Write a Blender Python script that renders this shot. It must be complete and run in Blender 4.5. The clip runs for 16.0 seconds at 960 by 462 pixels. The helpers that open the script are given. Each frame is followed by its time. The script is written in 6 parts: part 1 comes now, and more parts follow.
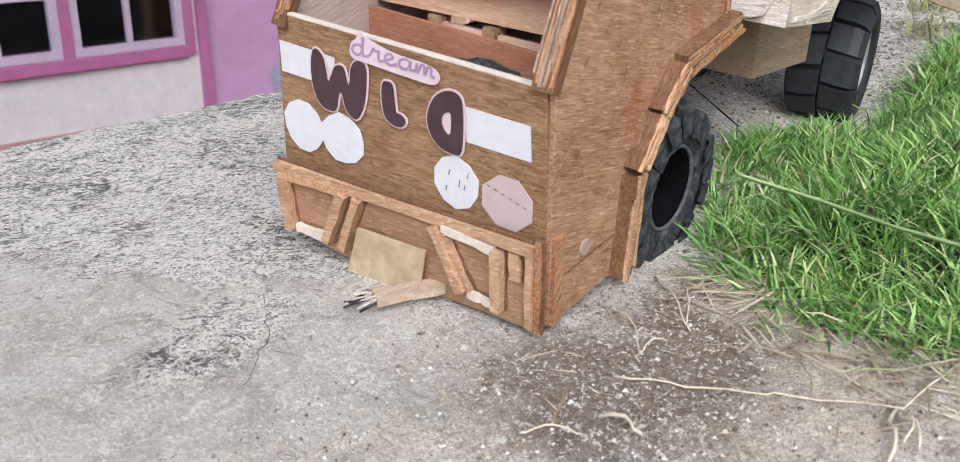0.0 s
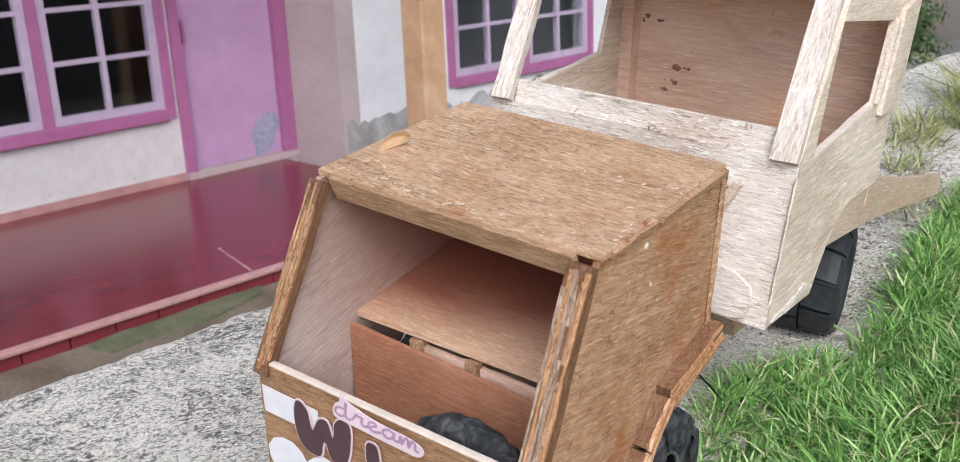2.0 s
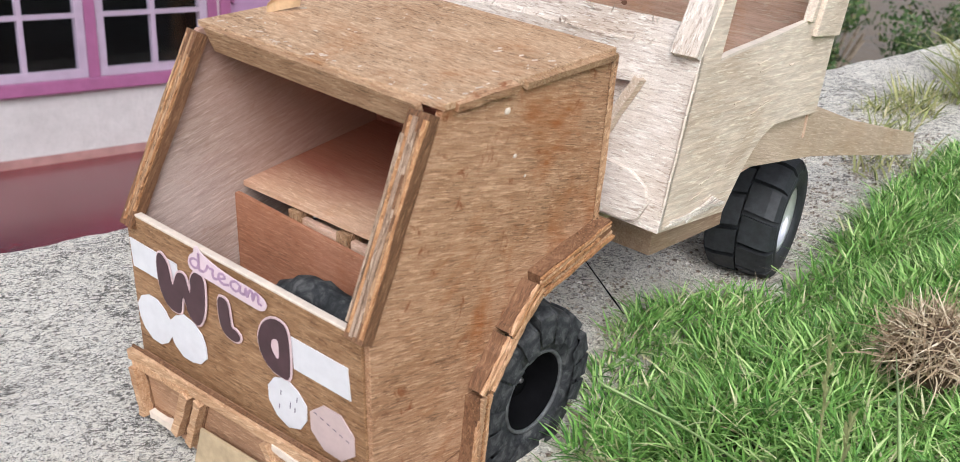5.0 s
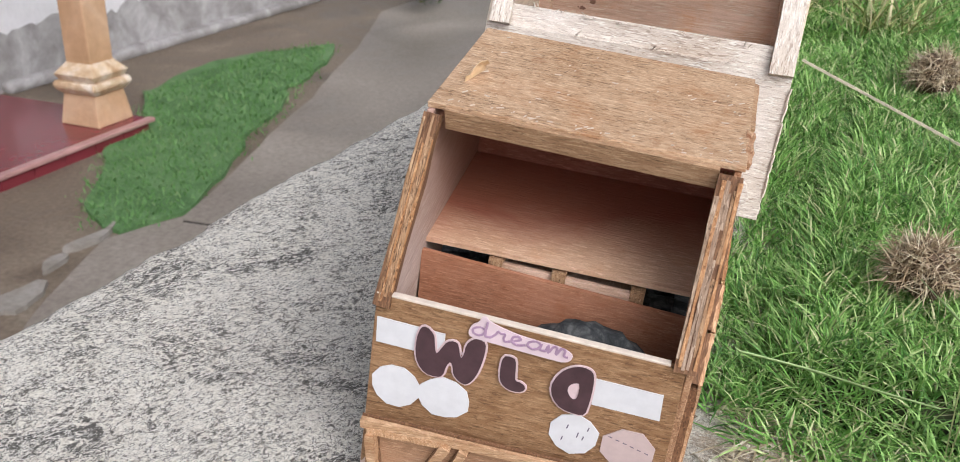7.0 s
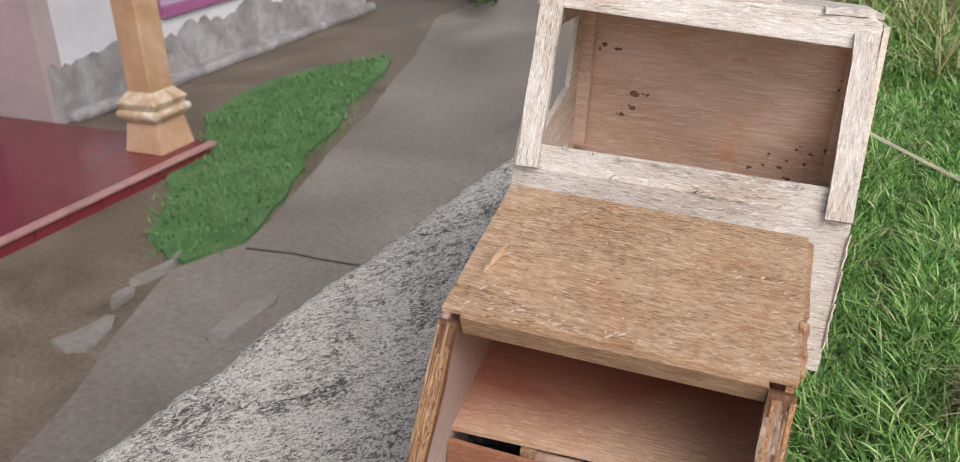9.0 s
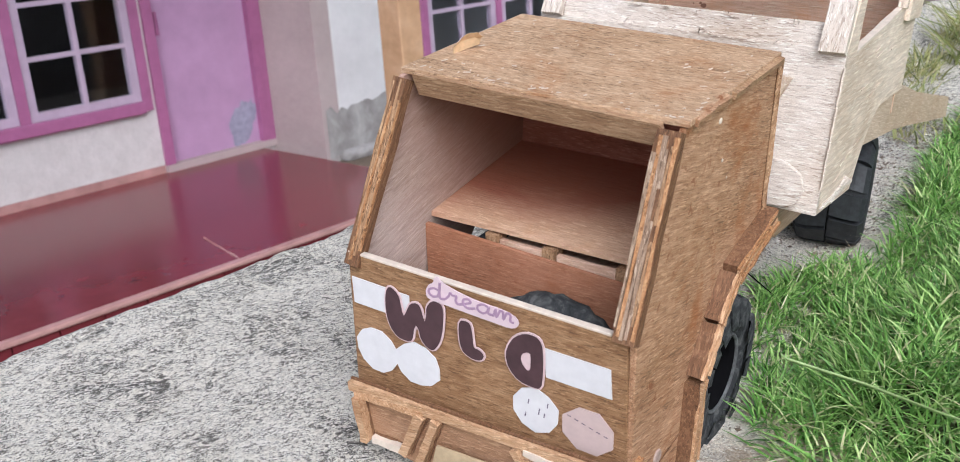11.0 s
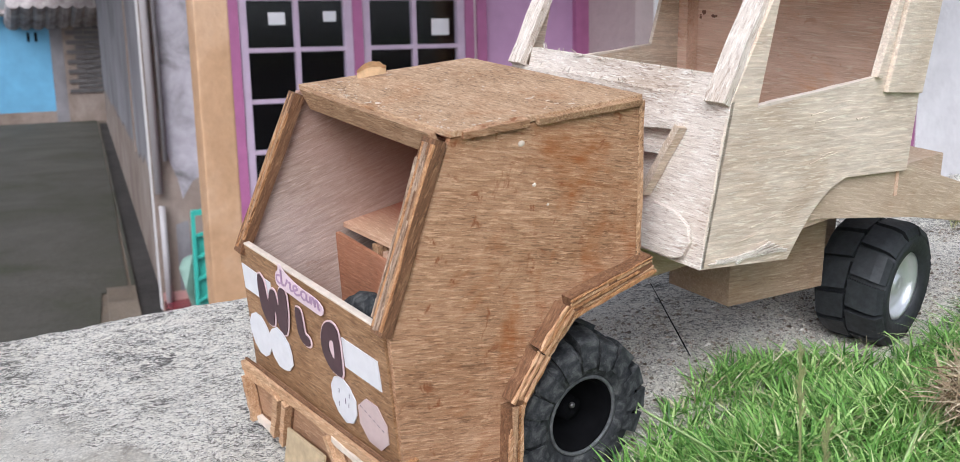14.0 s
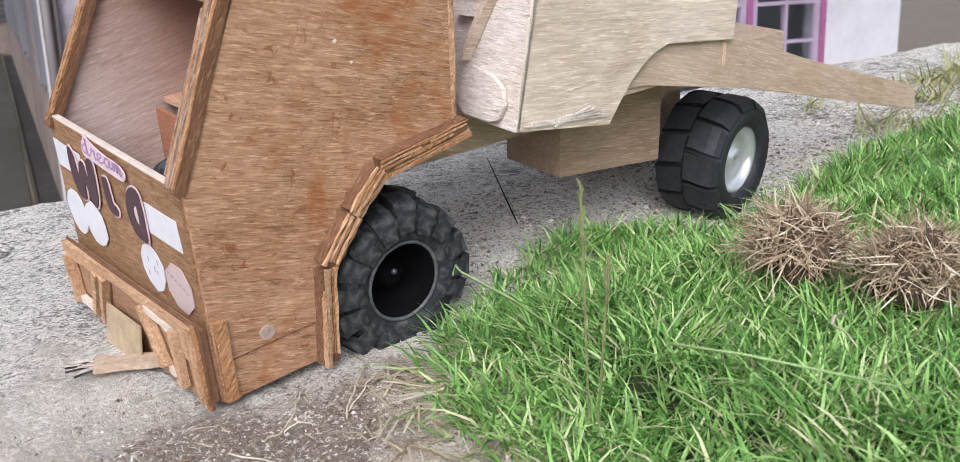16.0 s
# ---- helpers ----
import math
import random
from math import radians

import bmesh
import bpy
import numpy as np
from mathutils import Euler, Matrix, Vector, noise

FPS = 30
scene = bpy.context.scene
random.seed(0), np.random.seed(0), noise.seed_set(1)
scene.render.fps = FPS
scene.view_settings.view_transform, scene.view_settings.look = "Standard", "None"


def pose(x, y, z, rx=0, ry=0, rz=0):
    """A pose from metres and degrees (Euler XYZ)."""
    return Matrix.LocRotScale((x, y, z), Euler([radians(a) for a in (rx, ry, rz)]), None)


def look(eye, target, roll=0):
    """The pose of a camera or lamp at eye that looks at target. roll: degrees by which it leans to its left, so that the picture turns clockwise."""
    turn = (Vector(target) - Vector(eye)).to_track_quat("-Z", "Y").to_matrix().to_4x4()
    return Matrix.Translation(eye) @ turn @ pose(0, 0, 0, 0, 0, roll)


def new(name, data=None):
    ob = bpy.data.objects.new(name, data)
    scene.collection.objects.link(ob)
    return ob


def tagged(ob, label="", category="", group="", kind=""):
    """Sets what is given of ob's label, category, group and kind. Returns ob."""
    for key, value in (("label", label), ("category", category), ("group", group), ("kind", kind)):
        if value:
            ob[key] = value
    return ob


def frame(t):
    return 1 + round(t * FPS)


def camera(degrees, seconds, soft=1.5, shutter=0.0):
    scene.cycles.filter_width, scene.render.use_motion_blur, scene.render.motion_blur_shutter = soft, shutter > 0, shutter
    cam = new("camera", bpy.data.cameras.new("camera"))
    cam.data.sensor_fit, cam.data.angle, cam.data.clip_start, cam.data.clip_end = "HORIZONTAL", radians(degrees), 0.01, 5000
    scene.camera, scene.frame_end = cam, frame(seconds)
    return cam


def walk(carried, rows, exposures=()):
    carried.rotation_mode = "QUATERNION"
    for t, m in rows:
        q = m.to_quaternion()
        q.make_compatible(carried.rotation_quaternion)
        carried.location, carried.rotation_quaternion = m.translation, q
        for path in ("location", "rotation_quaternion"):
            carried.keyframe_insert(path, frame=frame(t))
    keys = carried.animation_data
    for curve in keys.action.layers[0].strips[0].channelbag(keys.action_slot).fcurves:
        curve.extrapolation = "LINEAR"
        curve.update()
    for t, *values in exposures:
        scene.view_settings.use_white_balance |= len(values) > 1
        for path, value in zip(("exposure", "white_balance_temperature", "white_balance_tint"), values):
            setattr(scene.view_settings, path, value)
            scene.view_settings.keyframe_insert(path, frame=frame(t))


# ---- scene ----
cam = camera(51.4, 16.0, soft=0.8)
cam.data.dof.use_dof, cam.data.dof.focus_distance, cam.data.dof.aperture_fstop = True, 0.66, 20.0
PATH = [
    (0, (0.359, -0.305, 0.194), (-0.995, 1.015, -0.457), -0.6),
    (0.5, (0.338, -0.296, 0.243), (-0.987, 1.045, -0.424), -1.1),
    (1, (0.317, -0.292, 0.279), (-0.997, 1.076, -0.354), -1.4),
    (1.5, (0.314, -0.284, 0.322), (-1.008, 1.089, -0.286), -2.2),
    (2, (0.328, -0.267, 0.345), (-1.017, 1.087, -0.255), -2.3),
    (2.5, (0.377, -0.234, 0.335), (-1.068, 1.031, -0.224), -2.5),
    (3, (0.426, -0.207, 0.308), (-1.136, 0.936, -0.194), -1.1),
    (3.5, (0.475, -0.164, 0.279), (-1.207, 0.824, -0.164), 0.8),
    (3.7, (0.483, -0.151, 0.271), (-1.215, 0.809, -0.169), 1.8),
    (5.8, (0.312, -0.312, 0.31), (-0.799, 1.19, -0.405), 0.1),
    (6, (0.297, -0.343, 0.321), (-0.761, 1.197, -0.391), -0.6),
    (6.5, (0.238, -0.386, 0.367), (-0.655, 1.227, -0.407), -1.0),
    (7, (0.15, -0.421, 0.368), (-0.577, 1.268, -0.419), 0.7),
    (7.5, (0.083, -0.419, 0.374), (-0.55, 1.294, -0.44), 1.2),
    (8, (0.073, -0.361, 0.438), (-0.595, 1.297, -0.459), -2.1),
    (8.5, (0.09, -0.3, 0.498), (-0.648, 1.307, -0.436), -5.8),
    (9, (0.137, -0.335, 0.445), (-0.708, 1.292, -0.355), -3.2),
    (9.5, (0.178, -0.399, 0.378), (-0.772, 1.213, -0.327), -0.4),
    (10, (0.201, -0.405, 0.31), (-0.818, 1.196, -0.319), -0.2),
    (10.2, (0.221, -0.399, 0.315), (-0.835, 1.176, -0.323), -1.2),
    (12.3, (0.437, -0.258, 0.288), (-1.191, 0.781, -0.235), -4.1),
    (12.5, (0.445, -0.262, 0.287), (-1.197, 0.755, -0.235), -4.3),
    (13, (0.468, -0.228, 0.281), (-1.216, 0.734, -0.209), -5.6),
    (13.5, (0.499, -0.208, 0.278), (-1.221, 0.729, -0.126), -4.4),
    (14, (0.52, -0.157, 0.25), (-1.234, 0.729, -0.119), -1.4),
    (14.5, (0.542, -0.141, 0.189), (-1.193, 0.776, -0.195), -0.5),
    (15, (0.545, -0.126, 0.197), (-1.146, 0.821, -0.297), -1.3),
    (15.5, (0.547, -0.106, 0.206), (-1.114, 0.877, -0.317), -2.0),
    (16, (0.556, -0.105, 0.211), (-1.103, 0.889, -0.298), -1.8),
]
EXPOSURE = [(0.0, 0.30, 5800, 13), (1.0, 0.34, 5750, 13), (2.0, 0.30, 5800, 12), (2.5, 0.24, 5850, 11), (3.0, 0.24, 5800, 12), (3.7, 0.28, 5800, 12), (6.0, 0.34, 6000, 12), (7.0, 0.26, 6000, 12), (7.5, 0.28, 6050, 13), (8.0, 0.32, 5950, 13), (8.5, 0.06, 6050, 13), (9.0, 0.0, 6100, 13), (10.0, 0.18, 5950, 12), (12.5, 0.30, 5650, 12), (13.0, 0.28, 5650, 11), (13.5, 0.27, 5700, 11), (14.0, 0.28, 5750, 12), (14.7, 0.36, 5800, 15), (16.0, 0.33, 5800, 15)]
walk(cam, [(t, look(eye, target, roll)) for t, eye, target, roll in PATH], EXPOSURE)

# ---- light ----
world = bpy.data.worlds.new("sky")
scene.world = world
world.use_nodes = True
wn = world.node_tree.nodes
wl = world.node_tree.links
sky = wn.new("ShaderNodeTexSky")
sky.sky_type, sky.sun_disc = "NISHITA", False
sky.sun_elevation, sky.sun_rotation = radians(38), radians(129)
sky.air_density, sky.dust_density, sky.ozone_density = 1.0, 4.0, 1.0
haze = wn.new("ShaderNodeHueSaturation")
haze.inputs["Saturation"].default_value = 0.28
haze.inputs["Value"].default_value = 1.0
wl.new(sky.outputs[0], haze.inputs["Color"])
wl.new(haze.outputs[0], wn["Background"].inputs["Color"])
wn["Background"].inputs["Strength"].default_value = 0.14
sun = new("sun", bpy.data.lights.new("sun", "SUN"))
sun.data.energy, sun.data.angle, sun.data.color = 1.8, radians(42), (1.0, 0.955, 0.89)
sun.matrix_world = look((1.5, -1.2, 1.5), (0, 0, 0))


# ---- materials ----
def mat(name, rough=0.7, metal=0.0, spec=0.4):
    m = bpy.data.materials.new(name)
    m.use_nodes = True
    b = m.node_tree.nodes["Principled BSDF"]
    b.inputs["Roughness"].default_value = rough
    b.inputs["Metallic"].default_value = metal
    b.inputs["Specular IOR Level"].default_value = spec
    return m, m.node_tree.nodes, m.node_tree.links, b


def coords(n, l, scale=(1, 1, 1), turn=(0, 0, 0)):
    """The object's own coordinates, first turned, then scaled."""
    tc = n.new("ShaderNodeTexCoord")
    vec = tc.outputs["Object"]
    for kind, value in (("Rotation", [radians(a) for a in turn]), ("Scale", scale)):
        mp = n.new("ShaderNodeMapping")
        mp.inputs[kind].default_value = value
        l.new(vec, mp.inputs["Vector"])
        vec = mp.outputs[0]
    return vec


def noise_tex(n, l, vec, scale, detail=4.0, rough=0.55, warp=0.0):
    t = n.new("ShaderNodeTexNoise")
    t.inputs["Scale"].default_value = scale
    t.inputs["Detail"].default_value = detail
    t.inputs["Roughness"].default_value = rough
    t.inputs["Distortion"].default_value = warp
    l.new(vec, t.inputs["Vector"])
    return t.outputs["Fac"]


def ramp(n, l, fac, *stops):
    r = n.new("ShaderNodeValToRGB")
    e = r.color_ramp.elements
    while len(e) < len(stops):
        e.new(0.5)
    for k, (at, col) in enumerate(stops):
        e[k].position = at
        e[k].color = (*col, 1) if len(col) == 3 else col
    l.new(fac, r.inputs[0])
    return r.outputs[0]


def grey(v):
    return (v, v, v)


def mix(n, l, fac, a, b, mode="MIX"):
    m = n.new("ShaderNodeMix")
    m.data_type, m.blend_type = "RGBA", mode
    for slot, v in (("Factor", fac), ("A", a), ("B", b)):
        sock = [s for s in m.inputs if s.name == slot and (s.type == ("VALUE" if slot == "Factor" else "RGBA"))][0]
        if isinstance(v, (int, float)):
            sock.default_value = v
        elif isinstance(v, tuple):
            sock.default_value = (*v, 1)
        else:
            l.new(v, sock)
    return [s for s in m.outputs if s.type == "RGBA"][0]


def bump(n, l, b, height, strength, dist):
    bp = n.new("ShaderNodeBump")
    bp.inputs["Strength"].default_value = strength
    bp.inputs["Distance"].default_value = dist
    l.new(height, bp.inputs["Height"])
    l.new(bp.outputs[0], b.inputs["Normal"])


def wood(name, dark, mid, light, grain=(1, 0, 0), turn=(0, 0, 0), pores=0.55, stain=0.0, rough=0.62, chips=0.0, pore_col=None, short=1.0, deep=0.0, ridges=0.0, red_shade=None, red_shade_dir=(0, 1.0, 0.7), red_shade_at=(0.17, 0.28)):
    """Plywood or batten: fibres along the grain axis, dark pores, broad stains, pale chips."""
    m, n, l, b = mat(name, rough, 0, 0.22)
    v1 = coords(n, l, tuple(70 * short if g else 480 for g in grain), turn)
    v2 = coords(n, l, tuple(7 if g else 15 for g in grain), turn)
    v3 = coords(n, l, tuple(150 * short if g else 1150 for g in grain), turn)
    v4 = coords(n, l, tuple(120 * short if g else 900 for g in grain), (turn[0], turn[1] + 3, turn[2] + 3))
    v5 = coords(n, l, tuple(95 * short if g else 800 for g in grain), (turn[0] + 2, turn[1], turn[2] - 2))
    f1 = noise_tex(n, l, v1, 1.0, 5, 0.6, 0.6)
    f2 = noise_tex(n, l, v2, 1.0, 5, 0.6, 1.4)
    f3 = noise_tex(n, l, v3, 1.0, 3, 0.55, 0.5)
    f4 = noise_tex(n, l, v4, 1.0, 3, 0.55, 0.5)
    f5 = noise_tex(n, l, v5, 1.0, 3, 0.55, 0.7)
    lo = tuple((0.45 + 0.35 * deep) * a + (0.55 - 0.35 * deep) * c for a, c in zip(dark, mid))
    hi = tuple((0.5 + 0.3 * deep) * a + (0.5 - 0.3 * deep) * c for a, c in zip(light, mid))
    col = ramp(n, l, f1, (0.33, lo), (0.50, mid), (0.67, hi))
    broad = ramp(n, l, f2, (0.30, (0.78, 0.72, 0.66)), (0.5, grey(1.0)), (0.70, (1.14, 1.16, 1.2)))
    col = mix(n, l, 0.9, col, broad, "MULTIPLY")
    speck = noise_tex(n, l, coords(n, l), 1500, 3, 0.65)
    col = mix(n, l, 0.5, col, ramp(n, l, speck, (0.3, grey(0.7)), (0.7, grey(1.25))), "MULTIPLY")
    lm = ramp(n, l, f4, (0.575, grey(0)), (0.63, grey(0.55)))
    col = mix(n, l, lm, col, tuple(min(0.82, c * 1.22) for c in light))
    pc = pore_col or tuple(c * 0.42 for c in dark)
    patchy = ramp(n, l, f2, (0.36, grey(1.0)), (0.62, grey(0.35)))
    for f, lim in ((f3, 0.575), (f5, 0.60)):
        pm = ramp(n, l, f, (lim, grey(0)), (lim + 0.05, grey(1)))
        pm = mix(n, l, 1.0, pm, patchy, "MULTIPLY")
        col = mix(n, l, mix(n, l, 1.0, pm, grey(pores), "MULTIPLY"), col, pc)
    if stain:
        sv = coords(n, l, (1, 1, 1))
        sf = ramp(n, l, noise_tex(n, l, sv, 17, 6, 0.66, 1.1), (0.50, grey(0)), (0.66, grey(stain * 0.85)))
        col = mix(n, l, mix(n, l, 1.0, sf, ramp(n, l, f1, (0.35, grey(1)), (0.65, grey(0.45))), "MULTIPLY"), col, tuple(c * k for c, k in zip(dark, (1.25, 0.86, 0.42))))
        of = ramp(n, l, noise_tex(n, l, sv, 62, 5, 0.7, 1.2), (0.60, grey(0)), (0.68, grey(stain * 0.8)))
        col = mix(n, l, of, col, tuple(c * k for c, k in zip(dark, (0.85, 0.55, 0.34))))
    if chips:
        cv = coords(n, l, (60, 260, 60), (0, 0, 20))
        cf = ramp(n, l, noise_tex(n, l, cv, 1.0, 2, 0.5), (0.70, grey(0)), (0.73, grey(chips)))
        col = mix(n, l, cf, col, (0.72, 0.58, 0.44))
    if red_shade:
        # shade and red bounce inside the cab, painted darker towards the back
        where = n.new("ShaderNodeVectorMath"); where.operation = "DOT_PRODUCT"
        l.new(coords(n, l), where.inputs[0]); where.inputs[1].default_value = red_shade_dir
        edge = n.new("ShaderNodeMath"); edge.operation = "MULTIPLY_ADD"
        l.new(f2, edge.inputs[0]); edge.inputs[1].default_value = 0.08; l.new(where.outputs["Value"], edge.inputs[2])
        col = mix(n, l, ramp(n, l, edge.outputs[0], (red_shade_at[0], grey(0)), (red_shade_at[1], grey(0.92))), col, mix(n, l, f1, tuple(c * 0.75 for c in red_shade), red_shade))
    l.new(col, b.inputs["Base Color"])
    height = mix(n, l, 0.5, f4, f5)
    if ridges:
        # saw chatter: long low ridges across the face
        saw = noise_tex(n, l, coords(n, l, tuple(38 if g else 330 for g in grain), turn), 1.0, 2, 0.5, 0.8)
        height = mix(n, l, 0.75, height, saw)
        col = mix(n, l, 0.55 * ridges, col, ramp(n, l, saw, (0.36, grey(0.80)), (0.64, grey(1.16))), "MULTIPLY")
        l.new(col, b.inputs["Base Color"])
    bump(n, l, b, height, 0.6, 0.0010)
    return m


def plain(name, col, rough=0.6, vary=0.12, scale=60, metal=0.0, bumpy=0.0, spec=0.4):
    m, n, l, b = mat(name, rough, metal, spec)
    v = coords(n, l)
    f = noise_tex(n, l, v, scale, 5, 0.6)
    g = noise_tex(n, l, v, scale * 0.12, 3, 0.5)
    c = ramp(n, l, f, (0.3, tuple(x * (1 - vary) for x in col)), (0.7, tuple(min(1, x * (1 + vary)) for x in col)))
    c = mix(n, l, 0.6, c, ramp(n, l, g, (0.35, grey(1 - vary)), (0.65, grey(1.0 + vary))), "MULTIPLY")
    l.new(c, b.inputs["Base Color"])
    if bumpy:
        bump(n, l, b, f, 0.6, bumpy)
    return m


wood_front = wood("wood_front", (0.175, 0.088, 0.042), (0.285, 0.163, 0.082), (0.39, 0.245, 0.135), (1, 0, 0), pores=0.65, stain=0.25, short=1.1, deep=0.4)
wood_side = wood("wood_side", (0.225, 0.108, 0.052), (0.385, 0.222, 0.125), (0.53, 0.345, 0.215), (0, 1, 0), (14, 0, 0), pores=0.62, stain=1.0, short=0.75, deep=0.3)
wood_roof = wood("wood_roof", (0.27, 0.145, 0.072), (0.44, 0.285, 0.17), (0.60, 0.44, 0.295), (1, 0, 0), pores=0.95, stain=0.45, chips=0.4, short=1.5, deep=0.45)
wood_inner = wood("wood_inner", (0.36, 0.25, 0.205), (0.52, 0.405, 0.345), (0.62, 0.51, 0.45), (0, 1, 0), (-14, 0, 0), pores=0.34, stain=0.3, short=0.6, red_shade=(0.36, 0.17, 0.115))
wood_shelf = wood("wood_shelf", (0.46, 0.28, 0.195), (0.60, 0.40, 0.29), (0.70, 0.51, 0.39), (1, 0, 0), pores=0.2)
wood_bench = wood("wood_bench", (0.45, 0.265, 0.165), (0.59, 0.38, 0.25), (0.69, 0.485, 0.34), (1, 0, 0), pores=0.25, stain=0.35, red_shade=(0.31, 0.095, 0.055), red_shade_dir=(-0.25, 1.0, 0), red_shade_at=(0.125, 0.175))
# red stain, its tone deepened to carry the shade inside the cab
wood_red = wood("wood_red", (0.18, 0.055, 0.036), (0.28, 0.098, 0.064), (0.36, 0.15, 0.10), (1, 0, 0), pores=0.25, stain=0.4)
wood_seat = wood("wood_seat", (0.26, 0.11, 0.06), (0.36, 0.165, 0.095), (0.44, 0.23, 0.14), (1, 0, 0), pores=0.35, stain=0.4)
wood_batten_z = wood("wood_batten_z", (0.15, 0.078, 0.04), (0.33, 0.195, 0.105), (0.50, 0.34, 0.21), (0, 0, 1), (24, 0, 0), pores=0.9)
wood_batten_x = wood("wood_batten_x", (0.22, 0.12, 0.06), (0.36, 0.215, 0.12), (0.52, 0.36, 0.22), (1, 0, 0), pores=0.8)
wood_arch = wood("wood_arch", (0.20, 0.085, 0.034), (0.38, 0.190, 0.085), (0.58, 0.36, 0.19), (0, 0, 1), (40, 0, 0), pores=0.9)
wood_weathered = wood("wood_weathered", (0.18, 0.115, 0.074), (0.31, 0.215, 0.15), (0.48, 0.37, 0.275), (0, 0, 1), (24, 0, 0), pores=0.8)
wood_split = wood("wood_split", (0.34, 0.17, 0.08), (0.52, 0.31, 0.17), (0.68, 0.47, 0.30), (0, 0, 1), (40, 0, 0), pores=0.5)
wood_gap = wood("wood_gap", (0.085, 0.04, 0.02), (0.17, 0.086, 0.045), (0.28, 0.16, 0.085), (0, 0, 1), (30, 0, 0), pores=0.6)
wood_bumper = wood("wood_bumper", (0.29, 0.155, 0.075), (0.47, 0.29, 0.165), (0.64, 0.45, 0.29), (1, 0, 0), (0, 8, 0), pores=0.5, stain=0.25)
wood_board = wood("wood_board", (0.23, 0.125, 0.066), (0.33, 0.19, 0.11), (0.42, 0.265, 0.165), (1, 0, 0), pores=0.4, stain=0.2)
wood_pale = wood("wood_pale", (0.43, 0.35, 0.28), (0.62, 0.545, 0.47), (0.74, 0.68, 0.61), (1, 0, 0), pores=0.75, rough=0.8, pore_col=(0.24, 0.17, 0.13))
wood_pale_z = wood("wood_pale_z", (0.43, 0.35, 0.28), (0.62, 0.545, 0.47), (0.74, 0.68, 0.61), (0, 0, 1), (30, 0, 0), pores=0.7, rough=0.8, pore_col=(0.24, 0.17, 0.13))
wood_cabin = wood("wood_cabin", (0.47, 0.37, 0.275), (0.62, 0.51, 0.40), (0.72, 0.62, 0.51), (0, 1, 0), (6, 0, 0), pores=0.16, rough=0.75, short=0.6, ridges=1.0)
wood_back = wood("wood_back", (0.56, 0.36, 0.255), (0.71, 0.50, 0.38), (0.80, 0.60, 0.48), (1, 0, 0), pores=0.22, stain=0.5, short=0.4)
wood_box = wood("wood_box", (0.24, 0.155, 0.10), (0.36, 0.25, 0.17), (0.46, 0.345, 0.25), (0, 1, 0), (8, 0, 0), pores=0.3, stain=0.3, short=0.5)
wood_plank = wood("wood_plank", (0.33, 0.24, 0.168), (0.47, 0.355, 0.255), (0.57, 0.455, 0.345), (0, 1, 0), (17, 0, 0), pores=0.18, stain=0.2, short=0.5)
stain_dark = plain("stain_dark", (0.24, 0.125, 0.085), 0.8, 0.2, 300)
edge_white = plain("edge_white", (0.62, 0.53, 0.44), 0.8, 0.12, 200)
paper = plain("paper", (0.62, 0.615, 0.63), 0.55, 0.05, 160)
paper_pink = plain("paper_pink", (0.50, 0.39, 0.37), 0.55, 0.06, 160)
plate_card = plain("plate_card", (0.46, 0.35, 0.215), 0.5, 0.22, 110)
letter_dark = plain("letter_dark", (0.062, 0.030, 0.036), 0.5, 0.2, 120)
letter_rim = plain("letter_rim", (0.62, 0.47, 0.48), 0.5, 0.08, 160)
word_pink = plain("word_pink", (0.34, 0.22, 0.32), 0.5, 0.1, 160)
word_rim = plain("word_rim", (0.64, 0.51, 0.545), 0.5, 0.06, 160)
ink = plain("ink", (0.12, 0.10, 0.14), 0.6, 0.1, 100)
rubber = plain("rubber", (0.021, 0.023, 0.025), 0.62, 0.4, 220, bumpy=0.0006)
chrome = plain("chrome", (0.82, 0.82, 0.83), 0.3, 0.06, 90, metal=0.75)
# near black without gloss, so the wheel recess reads as full shade
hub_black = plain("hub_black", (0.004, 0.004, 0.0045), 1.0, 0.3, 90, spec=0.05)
axle_metal = plain("axle_metal", (0.16, 0.155, 0.15), 0.45, 0.2, 300, metal=0.6)
rim_dust = plain("rim_dust", (0.085, 0.088, 0.088), 0.8, 0.45, 260)
nail_metal = plain("nail_metal", (0.37, 0.275, 0.23), 0.75, 0.25, 300)


